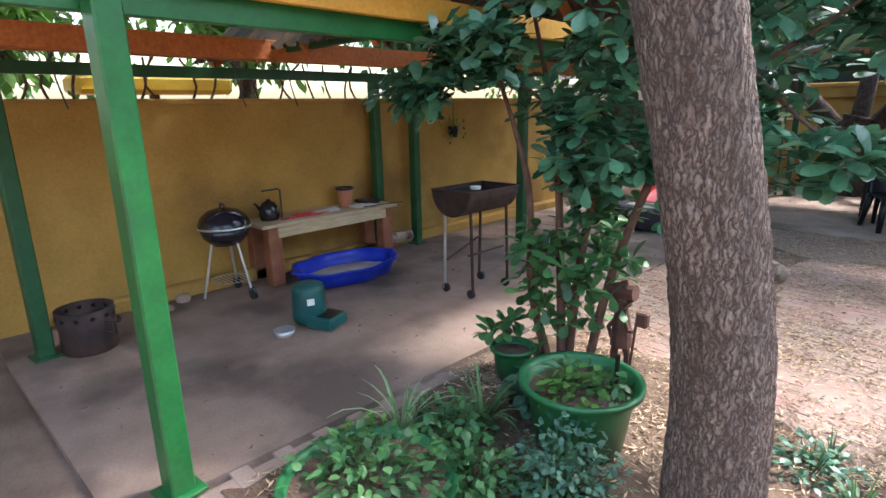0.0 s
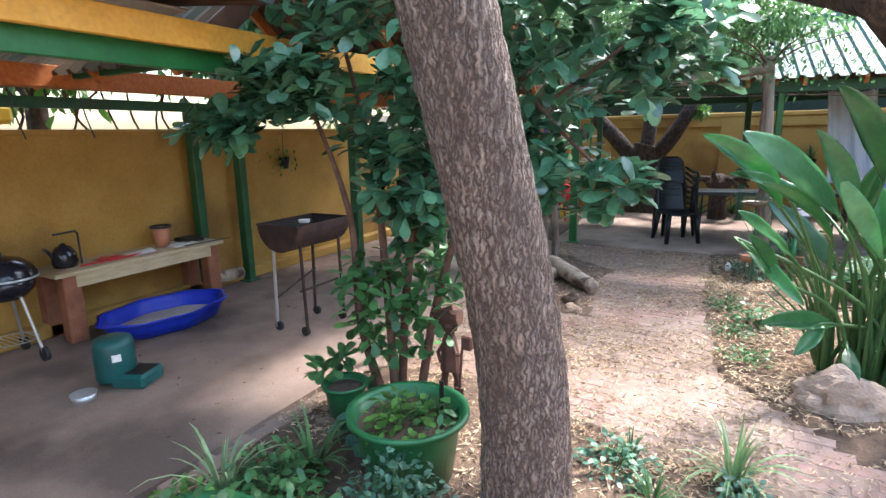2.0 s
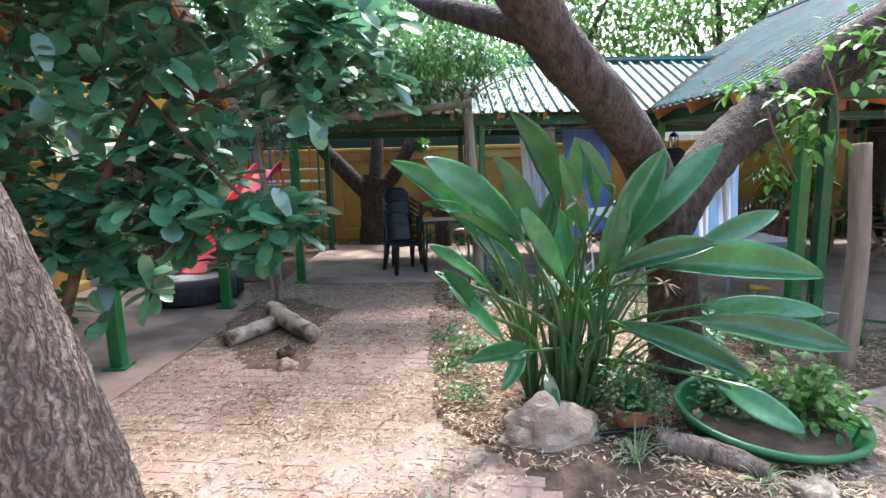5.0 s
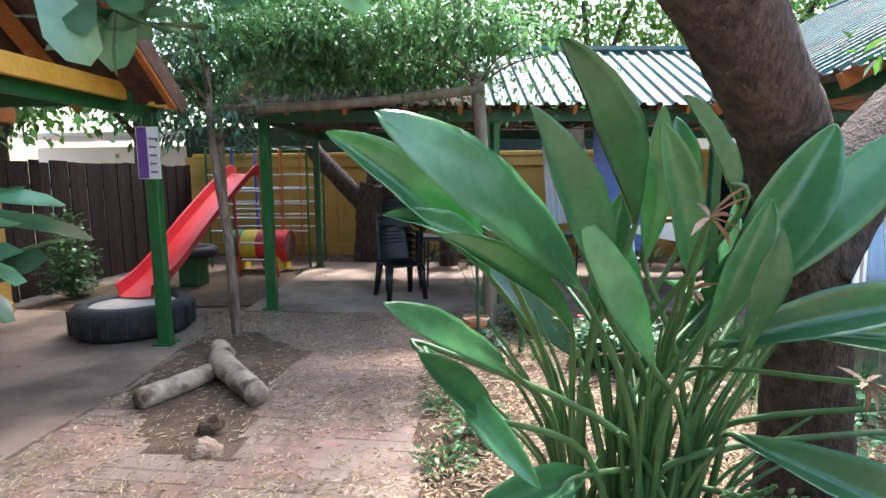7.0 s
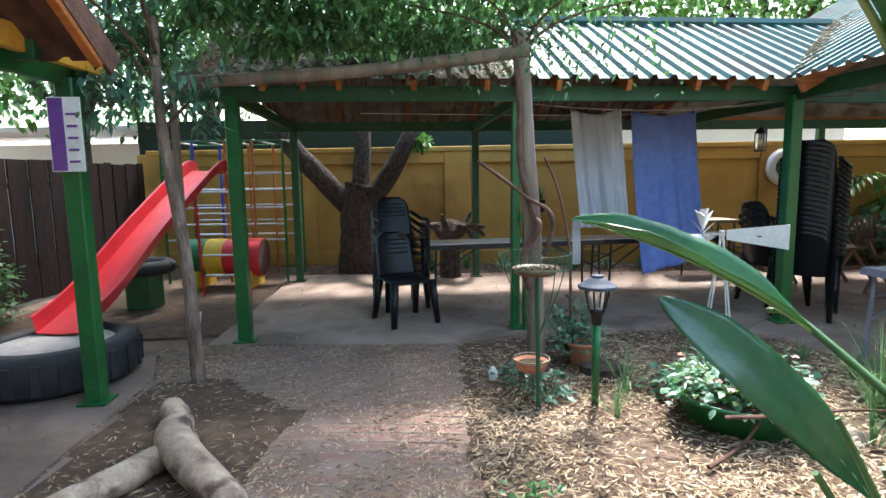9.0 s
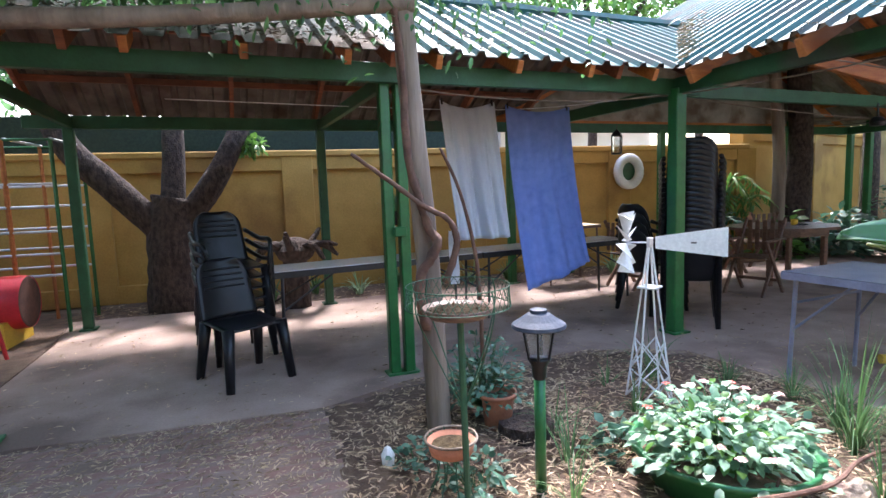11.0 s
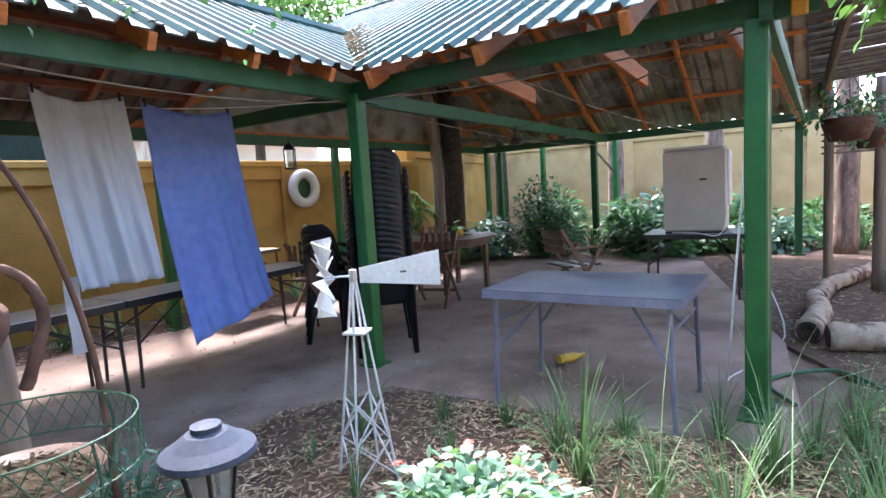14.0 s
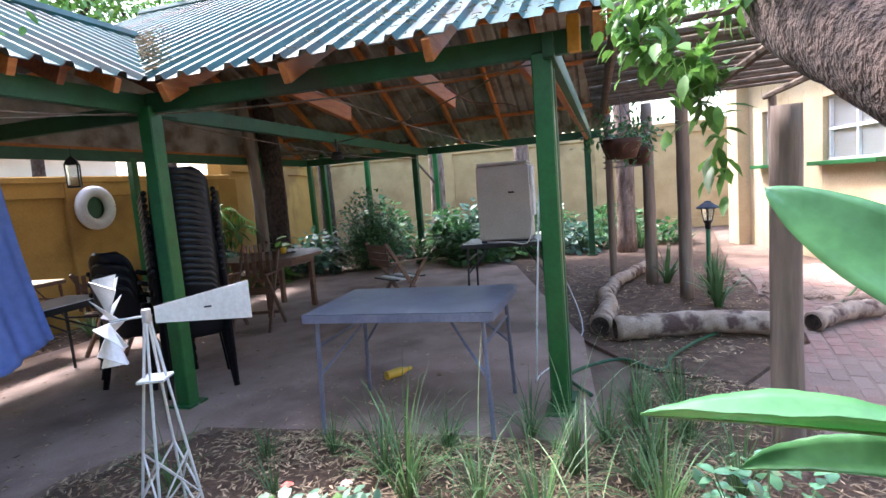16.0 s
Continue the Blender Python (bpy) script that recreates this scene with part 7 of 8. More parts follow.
lantern(4.35, 11.15, 1.72)
x, y, _ = grid(8.0, 0.1)
fan = thing("ceiling_fan", "black fan hanging at rest under the roof", "fan", (x, y, 1.85))
part("rod", Soup().tube([(x, y, 2.1), (x, y, 1.95)], 0.012, 6), M_IRON, fan)
part("motor", Soup().lathe((x, y, 1.85), [(0.001, 0), (0.07, 0.01), (0.08, 0.05), (0.05, 0.1), (0.001, 0.11)], 16), M_IRON, fan)
for a in range(3):
    part("fan_blade", Soup().bar((x + 0.08 * math.cos(a * 2.1), y + 0.08 * math.sin(a * 2.1), 1.9), (x + 0.45 * math.cos(a * 2.1), y + 0.45 * math.sin(a * 2.1), 1.89), 0.09, 0.006), M_IRON, fan)


def garden_lamp(x, y, h, label):
    t = thing("garden_lamp", label, "lamp", (x, y, 0), "post lamps")
    part("pole", Soup().tube([(x, y, -0.02), (x, y, h)], 0.024, 12), M_GREEN, t, smooth=True)
    part("collar", Soup().lathe((x, y, h), [(0.026, -0.01), (0.03, 0.0), (0.034, 0.05), (0.05, 0.075), (0.05, 0.085), (0.001, 0.085)], 16), M_BLACKPL, t, smooth=True)
    for k in range(6):
        a = k * math.pi / 3
        part("glazing_bar", Soup().tube([(x + 0.048 * math.cos(a), y + 0.048 * math.sin(a), h + 0.08), (x + 0.075 * math.cos(a), y + 0.075 * math.sin(a), h + 0.225)], 0.006, 5), M_BLACKPL, t)
    part("glass", Soup().lathe((x, y, h), [(0.044, 0.085), (0.07, 0.225)], 6), M_GLASS, t)
    part("cap", Soup().lathe((x, y, h), [(0.07, 0.226), (0.112, 0.214), (0.116, 0.22), (0.112, 0.232), (0.082, 0.25), (0.05, 0.274), (0.036, 0.279), (0.036, 0.292), (0.014, 0.298), (0.001, 0.298)], 26), M_CAP, t, "faded grey metal cap")
    return t


garden_lamp(1.01, 6.72, 0.53, "garden post lamp with faded cap on a green pole")
garden_lamp(7.1, 5.05, 0.75, "garden post lamp standing in the log-edged bed")

# gum pole with vine, and the pole across
gp = thing("gum_pole", "weathered upright gum pole wound with a dry vine", "pole", (0.76, 7.5, 0))
part("pole", Soup().tube(smoothpath([(0.77, 7.5, -0.03), (0.74, 7.5, 0.9), (0.68, 7.48, 1.7), (0.64, 7.5, 2.42)], 24), np.linspace(0.068, 0.055, 24), 14, True, 0.03), M_POLE, gp, smooth=True)
part("vine", Soup().tube(smoothpath([(0.7, 7.42, 0.6), (0.66, 7.4, 0.85), (0.76, 7.38, 1.05), (0.72, 7.4, 1.15), (0.63, 7.4, 1.5), (0.62, 7.42, 1.95), (0.58, 7.45, 2.4)], 40), np.linspace(0.03, 0.014, 40), 10, True, 0.3), M_TWIG, gp, smooth=True)
part("vine", Soup().tube(smoothpath([(0.8, 7.38, 0.85), (0.86, 7.36, 1.05), (0.82, 7.36, 1.18), (0.7, 7.36, 1.25), (0.5, 7.34, 1.4), (0.33, 7.3, 1.52)], 30), np.linspace(0.019, 0.009, 30), 8, True, 0.3), M_TWIG, gp, smooth=True)
part("vine", Soup().tube(smoothpath([(1.0, 7.4, 0.4), (0.98, 7.38, 0.9), (0.9, 7.38, 1.3), (0.8, 7.4, 1.55)], 20), np.linspace(0.012, 0.008, 20), 7), M_TWIG, gp, smooth=True)
for k in range(6):
    a = k * 1.05
    part("twig", Soup().tube(smoothpath([(0.64, 7.5, 2.3), (0.64 + 0.3 * math.cos(a), 7.5 + 0.2 * math.sin(a), 2.5), (0.64 + 0.8 * math.cos(a), 7.5 + 0.5 * math.sin(a), 2.62)], 10), np.linspace(0.014, 0.004, 10), 6), M_TWIG, gp)
s = Soup()
b = np.array([0.72, 7.42, 2.3]) + rng.normal(size=(500, 3)) * [0.55, 0.25, 0.14]
leaves(s, b, rng.normal(size=(500, 3)) + [0, 0, -0.4], 0.06 * rng.uniform(0.6, 1.3, 500), 0.022)
part("leaf_sprays", s, M_LEAF_MID, gp)
solo("cross_pole", Soup().tube(smoothpath([(-2.0, 7.75, 2.16), (-0.6, 7.6, 2.19), (0.7, 7.45, 2.28)], 16), np.linspace(0.05, 0.045, 16), 12, True, 0.03), M_POLE, "horizontal weathered pole tied across to the gum pole", "pole", smooth=True)
part("prop", Soup().tube([(-2.0, 7.8, -0.03), (-2.0, 7.78, 2.2)], 0.03, 10), M_POLE, bpy.data.objects["cross_pole"])

bf = thing("bird_feeder", "green wire bird feeder stand with a tray of seed", "bird feeder", (0.64, 6.66, 0))
part("pole", Soup().tube([(0.66, 6.68, -0.02), (0.64, 6.65, 0.86)], 0.014, 8), M_WIREG, bf)
part("tray", Soup().lathe((0.63, 6.64, 0.86), [(0.001, 0), (0.11, 0.0), (0.135, 0.025), (0.14, 0.025), (0.115, -0.012)], 28), M_TEAK, bf, smooth=True)
part("seed", Soup().lathe((0.63, 6.64, 0.86), [(0.001, 0.02), (0.07, 0.016), (0.12, 0.012)], 20), M_SEED, bf)
s = Soup()
q = rng.uniform(0, 6.28, 260)
r = 0.115 * np.sqrt(rng.uniform(0, 1, 260))
leaves(s, np.stack([0.63 + r * np.cos(q), 6.64 + r * np.sin(q), 0.878 + 0 * q], 1), rng.normal(size=(260, 3)) * [1, 1, 0.2] + [0, 0, 0.12], 0.022 * rng.uniform(0.6, 1.4, 260), 0.008)
tagged(part("husks", s, M_SEED, bf), kind="stuff")
for k in range(4):
    a = k * math.pi / 2 + 0.4
    part("wire_arm", Soup().tube(smoothpath([(0.65, 6.67, 0.45), (0.65 + 0.13 * math.cos(a), 6.67 + 0.13 * math.sin(a), 0.7), (0.63 + 0.2 * math.cos(a), 6.64 + 0.2 * math.sin(a), 0.88), (0.63 + 0.19 * math.cos(a), 6.64 + 0.19 * math.sin(a), 0.97)], 12), 0.003, 5), M_WIREG, bf)
for r, z in ((0.205, 0.89), (0.2, 0.97)):
    part("wire_hoop", Soup().tube([(0.63 + r * math.cos(t), 6.64 + r * math.sin(t), z) for t in np.linspace(0, 2 * math.pi, 31)], 0.0022, 5, False), M_WIREG, bf)
for k in range(40):
    a, b = k * 2 * math.pi / 40, (k + 1.5) * 2 * math.pi / 40
    part("mesh_wire", Soup().tube([(0.63 + 0.205 * math.cos(a), 6.64 + 0.205 * math.sin(a), 0.89), (0.63 + 0.2 * math.cos(b), 6.64 + 0.2 * math.sin(b), 0.97)], 0.0012, 4, False), M_WIREG, bf)
for k in range(40):
    a, b = k * 2 * math.pi / 40, (k - 1.5) * 2 * math.pi / 40
    part("mesh_wire", Soup().tube([(0.63 + 0.205 * math.cos(a), 6.64 + 0.205 * math.sin(a), 0.89), (0.63 + 0.2 * math.cos(b), 6.64 + 0.2 * math.sin(b), 0.97)], 0.0012, 4, False), M_WIREG, bf)
lb = thing("wire_basket", "green wire basket holding a clay dish of seed", "basket", (0.63, 6.8, 0))
part("dish", Soup().lathe((0.63, 6.8, 0.2), [(0.001, 0.04), (0.08, 0.05), (0.1, 0.075), (0.105, 0.075), (0.09, 0.02), (0.001, 0.02)], 24), M_TERRA, lb, smooth=True)
part("seed", Soup().lathe((0.63, 6.8, 0.2), [(0.001, 0.062), (0.085, 0.058)], 18), M_SEED, lb)
for k in range(8):
    a = k * math.pi / 4
    part("wire_leg", Soup().tube(smoothpath([(0.63 + 0.11 * math.cos(a), 6.8 + 0.11 * math.sin(a), 0.29), (0.63 + 0.06 * math.cos(a), 6.8 + 0.06 * math.sin(a), 0.15), (0.63 + 0.13 * math.cos(a), 6.8 + 0.13 * math.sin(a), -0.01)], 9), 0.003, 5), M_WIREG, lb)
part("wire_hoop", Soup().tube([(0.63 + 0.112 * math.cos(t), 6.8 + 0.112 * math.sin(t), 0.285) for t in np.linspace(0, 2 * math.pi, 27)], 0.006, 6, False), M_POLE, lb)
tub(1.09, 7.42, 0.095, 0.2, M_TERRA, "terracotta flower pot beside the gum pole", 0.012)
solo("stump", Soup().tube([(1.2, 7.3, -0.02), (1.2, 7.3, 0.07)], [0.16, 0.15], 16, True, 0.05), M_BARK_DARK, "dark cut stump in the bed", "stump")
solo("crumpled_wrapper", Soup().lathe((0.42, 7.2, 0.0), [(0.03, 0.0), (0.035, 0.05), (0.015, 0.09), (0.001, 0.1)], 7), M_PAPER, "crumpled white wrapper on the soil", "litter")

# windmill ornament
wm = thing("windmill", "small white wire garden windmill with blades and tail", "ornament", (2.06, 7.4, 0))
wx, wy = 2.06, 7.39
td = np.array([0.777, -0.629, 0])
for a in range(4):
    ca, sa = math.cos(a * math.pi / 2 + 0.5), math.sin(a * math.pi / 2 + 0.5)
    part("leg", Soup().tube([(wx + 0.15 * ca, wy + 0.15 * sa, -0.01), (wx + 0.012 * ca, wy + 0.012 * sa, 0.96)], 0.006, 6), M_WHITE, wm)
    cb, sb = math.cos((a + 1) * math.pi / 2 + 0.5), math.sin((a + 1) * math.pi / 2 + 0.5)
    pts = []
    for z, f in ((0.02, 0.0), (0.2, 1.0), (0.4, 0.0)):
        r = 0.15 - 0.138 * z / 0.96
        pts.append((wx + r * (ca * (1 - f) + cb * f), wy + r * (sa * (1 - f) + sb * f), z))
    for q in (pts, [(wx + (0.15 - 0.14 * z) * (cb * (1 - f) + ca * f), wy + (0.15 - 0.14 * z) * (sb * (1 - f) + sa * f), z) for z, f in ((0.02, 0.0), (0.2, 1.0), (0.4, 0.0))]):
        part("brace", Soup().tube(q, 0.005, 5), M_WHITE, wm)
part("platform", Soup().box((wx, wy, 0.72), (0.11, 0.11, 0.012), rz=0.5, bevel=0.002), M_WHITE, wm)
part("head", Soup().box((wx, wy, 0.985), (0.03, 0.03, 0.06), bevel=0.004), M_STEEL, wm)
hub = np.array([wx, wy, 0.985])
part("axle", Soup().tube([hub + td * 0.02, hub - td * 0.13], 0.006, 6), M_STEEL, wm)
n2 = np.array([-td[1], td[0], 0])
tl = [hub + td * 0.03 + [0, 0, 0.035], hub + td * 0.41 + [0, 0, 0.09], hub + td * 0.41 + [0, 0, -0.08], hub + td * 0.03 + [0, 0, -0.035]]
thicken(part("tail", Soup().add(tl, [(0, 1, 2, 3)]), M_WHITE, wm), 0.003)
part("tail_slot", Soup().bar(hub + td * 0.22 - n2 * 0.003, hub + td * 0.25 - n2 * 0.003, 0.004, 0.008), M_IRON, wm)
rc = hub - td * 0.13
for k in range(10):
    a = k * math.pi / 5 + 0.2
    d = n2 * math.cos(a) + np.array([0, 0, 1]) * math.sin(a)
    e = -n2 * math.sin(a) + np.array([0, 0, 1]) * math.cos(a)
    tw_ = td * 0.045
    q = [rc + d * 0.025 - e * 0.006, rc + d * 0.175 - e * 0.045 - tw_, rc + d * 0.185 + e * 0.045 + tw_, rc + d * 0.025 + e * 0.006]
    thicken(part("vane", Soup().add(q, [(0, 1, 2, 3)]), M_WHITE, wm), 0.002)

# flower tub
tub(1.78, 6.52, 0.36, 0.19, M_POTGREEN, "wide green tub overflowing with impatiens", 0.025)
herb(1.78, 6.52, 0.42, 0.26, 820, 0.062, M_MINT, "pale blue-green impatiens with pink and red flowers", 0.16, "flowering_plant")
herb(1.72, 6.5, 0.34, 0.27, 140, 0.06, M_LEAF_LIGHT, "fresh light green impatiens leaves", 0.18, "flowering_plant")
for m, n, lab in ((M_PINK, 12, "pale pink impatiens flowers"), (M_RED, 4, "red impatiens flowers")):
    s = Soup()
    for _ in range(n):
        a, r = rng.uniform(0, 6.28), rng.uniform(0.1, 0.4)
        c = np.array([1.78 + r * math.cos(a), 6.52 + r * math.sin(a), 0.2 + 0.24 * math.sqrt(max(0, 1 - (r / 0.44) ** 2))])
        t = np.linspace(0, 2 * math.pi, 5, endpoint=False)
        leaves(s, np.tile(c, (5, 1)), np.stack([np.cos(t), np.sin(t), 0.3 + 0 * t], 1), 0.024, 0.022)
    solo("flowers", s, m, lab, "flowers", "stuff")
for p in ([(1.5, 6.12, 0.2), (1.8, 6.05, 0.24), (2.15, 6.2, 0.2), (2.45, 6.3, 0.15)], [(1.35, 5.95, 0.03), (1.6, 6.12, 0.06), (1.75, 6.2, 0.2)]):
    solo("dry_branch", Soup().tube(smoothpath(p, 14), np.linspace(0.012, 0.006, 14), 7, True, 0.1), M_TWIG, "dry curved branch lying over the tub", "branch")
solo("drink_bottle", Soup().tube([(4.0, 7.42, 0.035), (4.12, 7.36, 0.035), (4.17, 7.335, 0.035), (4.21, 7.315, 0.035)], [0.034, 0.034, 0.016, 0.014], 12), M_YELPL, "empty yellow plastic bottle on the floor", "bottle")

# ---- right-hand bed, pergola and house ----
for p, q, r, bend in (((5.3, 5.88), (5.62, 4.5), 0.105, 0.05), ((5.42, 6.02), (6.75, 6.12), 0.1, -0.06), ((6.85, 6.1), (8.1, 5.95), 0.085, 0.05), ((8.15, 5.98), (9.25, 5.72), 0.08, -0.04), ((5.75, 4.35), (6.3, 3.75), 0.085, 0.03)):
    pts = [(p[0], p[1], r - 0.02), ((p[0] + q[0]) / 2 + bend, (p[1] + q[1]) / 2 + bend, r), (q[0], q[1], r - 0.015)]
    log = thing("edging_log", "peeling log laid as bed edging", "log", (p[0], p[1], 0), "edging logs")
    part("bark", Soup().tube(smoothpath(pts, 18), np.linspace(r, r * 0.86, 18) * (1 + 0.06 * np.sin(np.arange(18) * 1.9)), 16, True, 0.08), M_LOG, log, smooth=True)
    for c, e in ((pts[0], pts[1]), (pts[2], pts[1])):
        c, e = np.array(c), np.array(e)
        n = (c - e) / np.linalg.norm(c - e)
        part("cut_end", Soup().tube([c - n * 0.01, c + n * 0.006], r * 0.8, 14, True, 0.05), M_BARK_DARK, log, "dark rotted cut end")
for k, (x, y, sx) in enumerate(((6.75, 3.75, 0.2), (7.05, 4.05, 0.16), (7.4, 4.4, 0.19), (7.75, 4.7, 0.15), (8.1, 4.95, 0.17))):
    rock(x, y, sx, sx * 0.75, sx * 0.6, "pale stone edging the bed beside the paving", M_ROCK, 40 + k)
for x, y, h in ((7.04, 5.28, 2.3), (7.9, 5.67, 2.25), (3.46, 4.9, 1.66)):
    s = Soup().tube(smoothpath([(x, y, -0.03), (x + 0.03, y, h * 0.5), (x - 0.02, y, h)], 10), np.linspace(0.075, 0.065, 10), 12, True, 0.04)
    solo("wooden_post", s, M_POLE, "weathered round wooden post in the bed", "post", "", "round posts", smooth=True)
pg = thing("stick_pergola", "rustic pergola roof of thin dark sticks", "pergola", (6.6, 5.0, 0))
for k in range(15):
    u = 5.35 + k * 0.24
    part("stick", Soup().tube(smoothpath([grid(u, -2.9, 2.2 + 0.02 * rng.random()), grid(u + rng.uniform(-0.05, 0.05), -4.0, 2.24), grid(u + rng.uniform(-0.12, 0.12), -5.0 - 0.3 * rng.random(), 2.26)], 8), 0.02 + 0.008 * rng.random(), 7, True, 0.1), M_STICK, pg)
for v in (-3.1, -4.1, -4.9):
    part("bearer", Soup().tube([grid(5.1, v, 2.16), grid(9.2, v + 0.1, 2.16)], 0.035, 8, True, 0.06), M_STICK, pg)
for u, v in ((9.1, -4.85), (9.1, -3.05), (5.4, -4.95)):
    part("pergola_post", Soup().tube([grid(u, v, -0.03), grid(u, v, 2.15)], 0.045, 10), M_POLE, pg)
for x, y, z, r in ((6.3, 5.85, 1.55, 0.2), (7.4, 5.75, 1.5, 0.15)):
    hb = thing("hanging_basket", "rust-coloured hanging basket with trailing plant", "basket", (x, y, z))
    part("bowl", Soup().lathe((x, y, z), [(0.001, 0), (r * 0.7, 0.01), (r * 0.95, 0.14), (r, 0.2), (r * 0.94, 0.2)], 20), M_RUST, hb, smooth=True)
    for a in range(3):
        part("chain", Soup().tube([(x + r * math.cos(a * 2.1), y + r * math.sin(a * 2.1), z + 0.2), (x, y, 2.17)], 0.004, 4), M_IRON, hb)
    s = Soup()
    b = np.array([x, y, z + 0.26]) + rng.normal(size=(220, 3)) * [r * 0.8, r * 0.8, 0.1]
    leaves(s, b, rng.normal(size=(220, 3)), 0.08, 0.035)
    part("foliage", s, M_LEAF_MID, hb)
cr = thing("bird_cage", "weathered slatted wooden box hanging from the pergola", "box", (8.0, 5.95, 1.5))
for k in range(4):
    part("slat", Soup().box((8.0, 5.95, 1.5 + k * 0.07), (0.24, 0.5, 0.02), rz=0.3, bevel=0.004), M_POLE, cr)
for y in (5.74, 6.16):
    part("hanger", Soup().tube([(8.0 - (y - 5.95) * 0.3, y, 1.49), (8.0 - (y - 5.95) * 0.3, y, 2.17)], 0.008, 5), M_IRON, cr)
ff = thing("frame_shelter", "open frame of green posts and bare poles before the wall", "pergola", (10.5, 12.0, 0))
for x, y in ((8.5, 12.2), (10.2, 12.1), (11.3, 11.7), (12.4, 10.5)):
    post(ff, x, y, 2.3, 0.1)
for p, q in (((8.5, 12.2, 2.3), (10.2, 12.1, 2.34)), ((10.2, 12.1, 2.34), (11.3, 11.7, 2.3)), ((11.3, 11.7, 2.3), (12.4, 10.5, 2.34)), ((10.3, 10.05, 2.3), (12.4, 10.5, 2.3)), ((10.3, 10.05, 2.36), (10.2, 12.1, 2.38))):
    part("pole", Soup().tube([p, q], 0.04, 9, True, 0.05), M_STICK, ff)
part("brace", Soup().tube([(12.4, 10.5, 1.5), (11.9, 10.95, 2.28)], 0.03, 8), M_STICK, ff)
solo("garden_hose", Soup().tube(smoothpath([(3.95, 5.9, 0.02), (4.3, 6.1, 0.02), (4.7, 5.8, 0.02), (4.5, 5.5, 0.02), (4.9, 5.4, 0.02), (5.6, 5.0, 0.02), (6.2, 4.2, 0.02), (7.5, 3.6, 0.02)], 60), 0.013, 7), M_GREEN_OLD, "dark green garden hose lying on the soil", "hose", smooth=True)

hx, hy = np.array([-0.945, -0.327]), np.array([0.327, -0.945])
hc = np.array([11.9, 4.15])
house = thing("house", "cream plastered house with a green window sill", "house", (11.9, 4.15, 0))


def hwall(a, b, z0, z1, d=0.25):
    p, q = hc + hx * a, hc + hx * b
    m = (p + q) / 2 + hy * d / 2
    part("wall", Soup().box((m[0], m[1], (z0 + z1) / 2), (abs(b - a), d, z1 - z0), rz=math.atan2(hx[1], hx[0]), bevel=0.004), M_HOUSE, house)


hwall(0.0, 0.55, -0.05, 3.0)
hwall(0.55, 1.35, -0.05, 1.36)
hwall(0.55, 1.35, 2.25, 3.0)
hwall(1.35, 2.2, -0.05, 3.0)
hwall(2.2, 3.4, -0.05, 1.36)
hwall(2.2, 3.4, 2.25, 3.0)
hwall(3.4, 6.0, -0.05, 3.0)
e0, e1 = hc + hy * 0.0, hc + hy * 4.0
m = (e0 + e1) / 2 + hx * 0.125
part("wall", Soup().box((m[0], m[1], 1.47), (0.25, 4.0, 3.04), rz=math.atan2(hx[1], hx[0]), bevel=0.004), M_HOUSE, house)
part("pilaster", Soup().box((*(hc - hx * 0.1 - hy * 0.06), 1.47), (0.4, 0.3, 3.04), rz=math.atan2(hx[1], hx[0]), bevel=0.01), M_HOUSE, house)
m = hc + hx * 3.0 + hy * 2.0
part("roof", Soup().box((m[0], m[1], 3.1), (6.8, 4.8, 0.14), rz=math.atan2(hx[1], hx[0]), bevel=0.02), M_ROOF, house)
for a, b in ((0.55, 1.35), (2.2, 3.4)):
    mm = hc + hx * (a + b) / 2
    wdw = part("window", Soup().box((*(mm + hy * 0.12), 1.8), (b - a, 0.012, 0.9), rz=math.atan2(hx[1], hx[0])), M_GLASS, house)
    part("sill", Soup().box((*(mm - hy * 0.05), 1.34), (b - a + 0.2, 0.24, 0.06), rz=math.atan2(hx[1], hx[0]), bevel=0.008), M_GREEN, wdw)
    for f in (0.03, 0.5, 0.97):
        part("frame", Soup().box((*(hc + hx * (a + (b - a) * f) + hy * 0.1), 1.8), (0.04, 0.05, 0.9), rz=math.atan2(hx[1], hx[0]), bevel=0.004), M_WHITE, wdw)
    for z in (1.38, 1.8, 2.23):
        part("frame", Soup().box((*(mm + hy * 0.1), z), (b - a, 0.05, 0.04), rz=math.atan2(hx[1], hx[0]), bevel=0.004), M_WHITE, wdw)

# beyond the north wall: shade-net fence and a neighbour's pale roof
nf = thing("net_fence", "dark green shade-net fence behind the garden wall", "fence", (-1.0, 13.4, 0))
part("net", Soup().sheet(lambda a, b: (-5.5 + 8.6 * a, 13.4 + 0.03 * math.sin(30 * a), 0.0 + 2.5 * b), 60, 6), mat("shade_net", (0.012, 0.025, 0.018), (0.02, 0.04, 0.028), 30, 0.9, 0.3, 200), nf)
for k in range(6):
    part("net_post", Soup().tube([(-5.4 + 1.8 * k, 13.44, -0.03), (-5.4 + 1.8 * k, 13.44, 2.55)], 0.025, 8), M_STEEL, nf)
nb = thing("neighbour_house", "neighbouring pale house with a light metal roof", "house", (-7.0, 16.0, 0))
part("wall", Soup().box((-7.5, 16.6, 1.1), (5.5, 3.0, 2.3)), M_SKYCARD, nb)
part("roof", Soup().bar((-10.6, 15.6, 2.5), (-4.4, 15.6, 2.5), 2.6, 0.08), M_WHITE, nb)
# House added as a bright backing for the white gap above the wall.
n3 = thing("neighbour_house", "pale house added beyond the wall as bright backing", "house", (7.5, 22.0, 0))
part("wall", Soup().box((7.5, 24.0, 1.6), (11.0, 4.0, 3.3)), M_SKYCARD, n3)
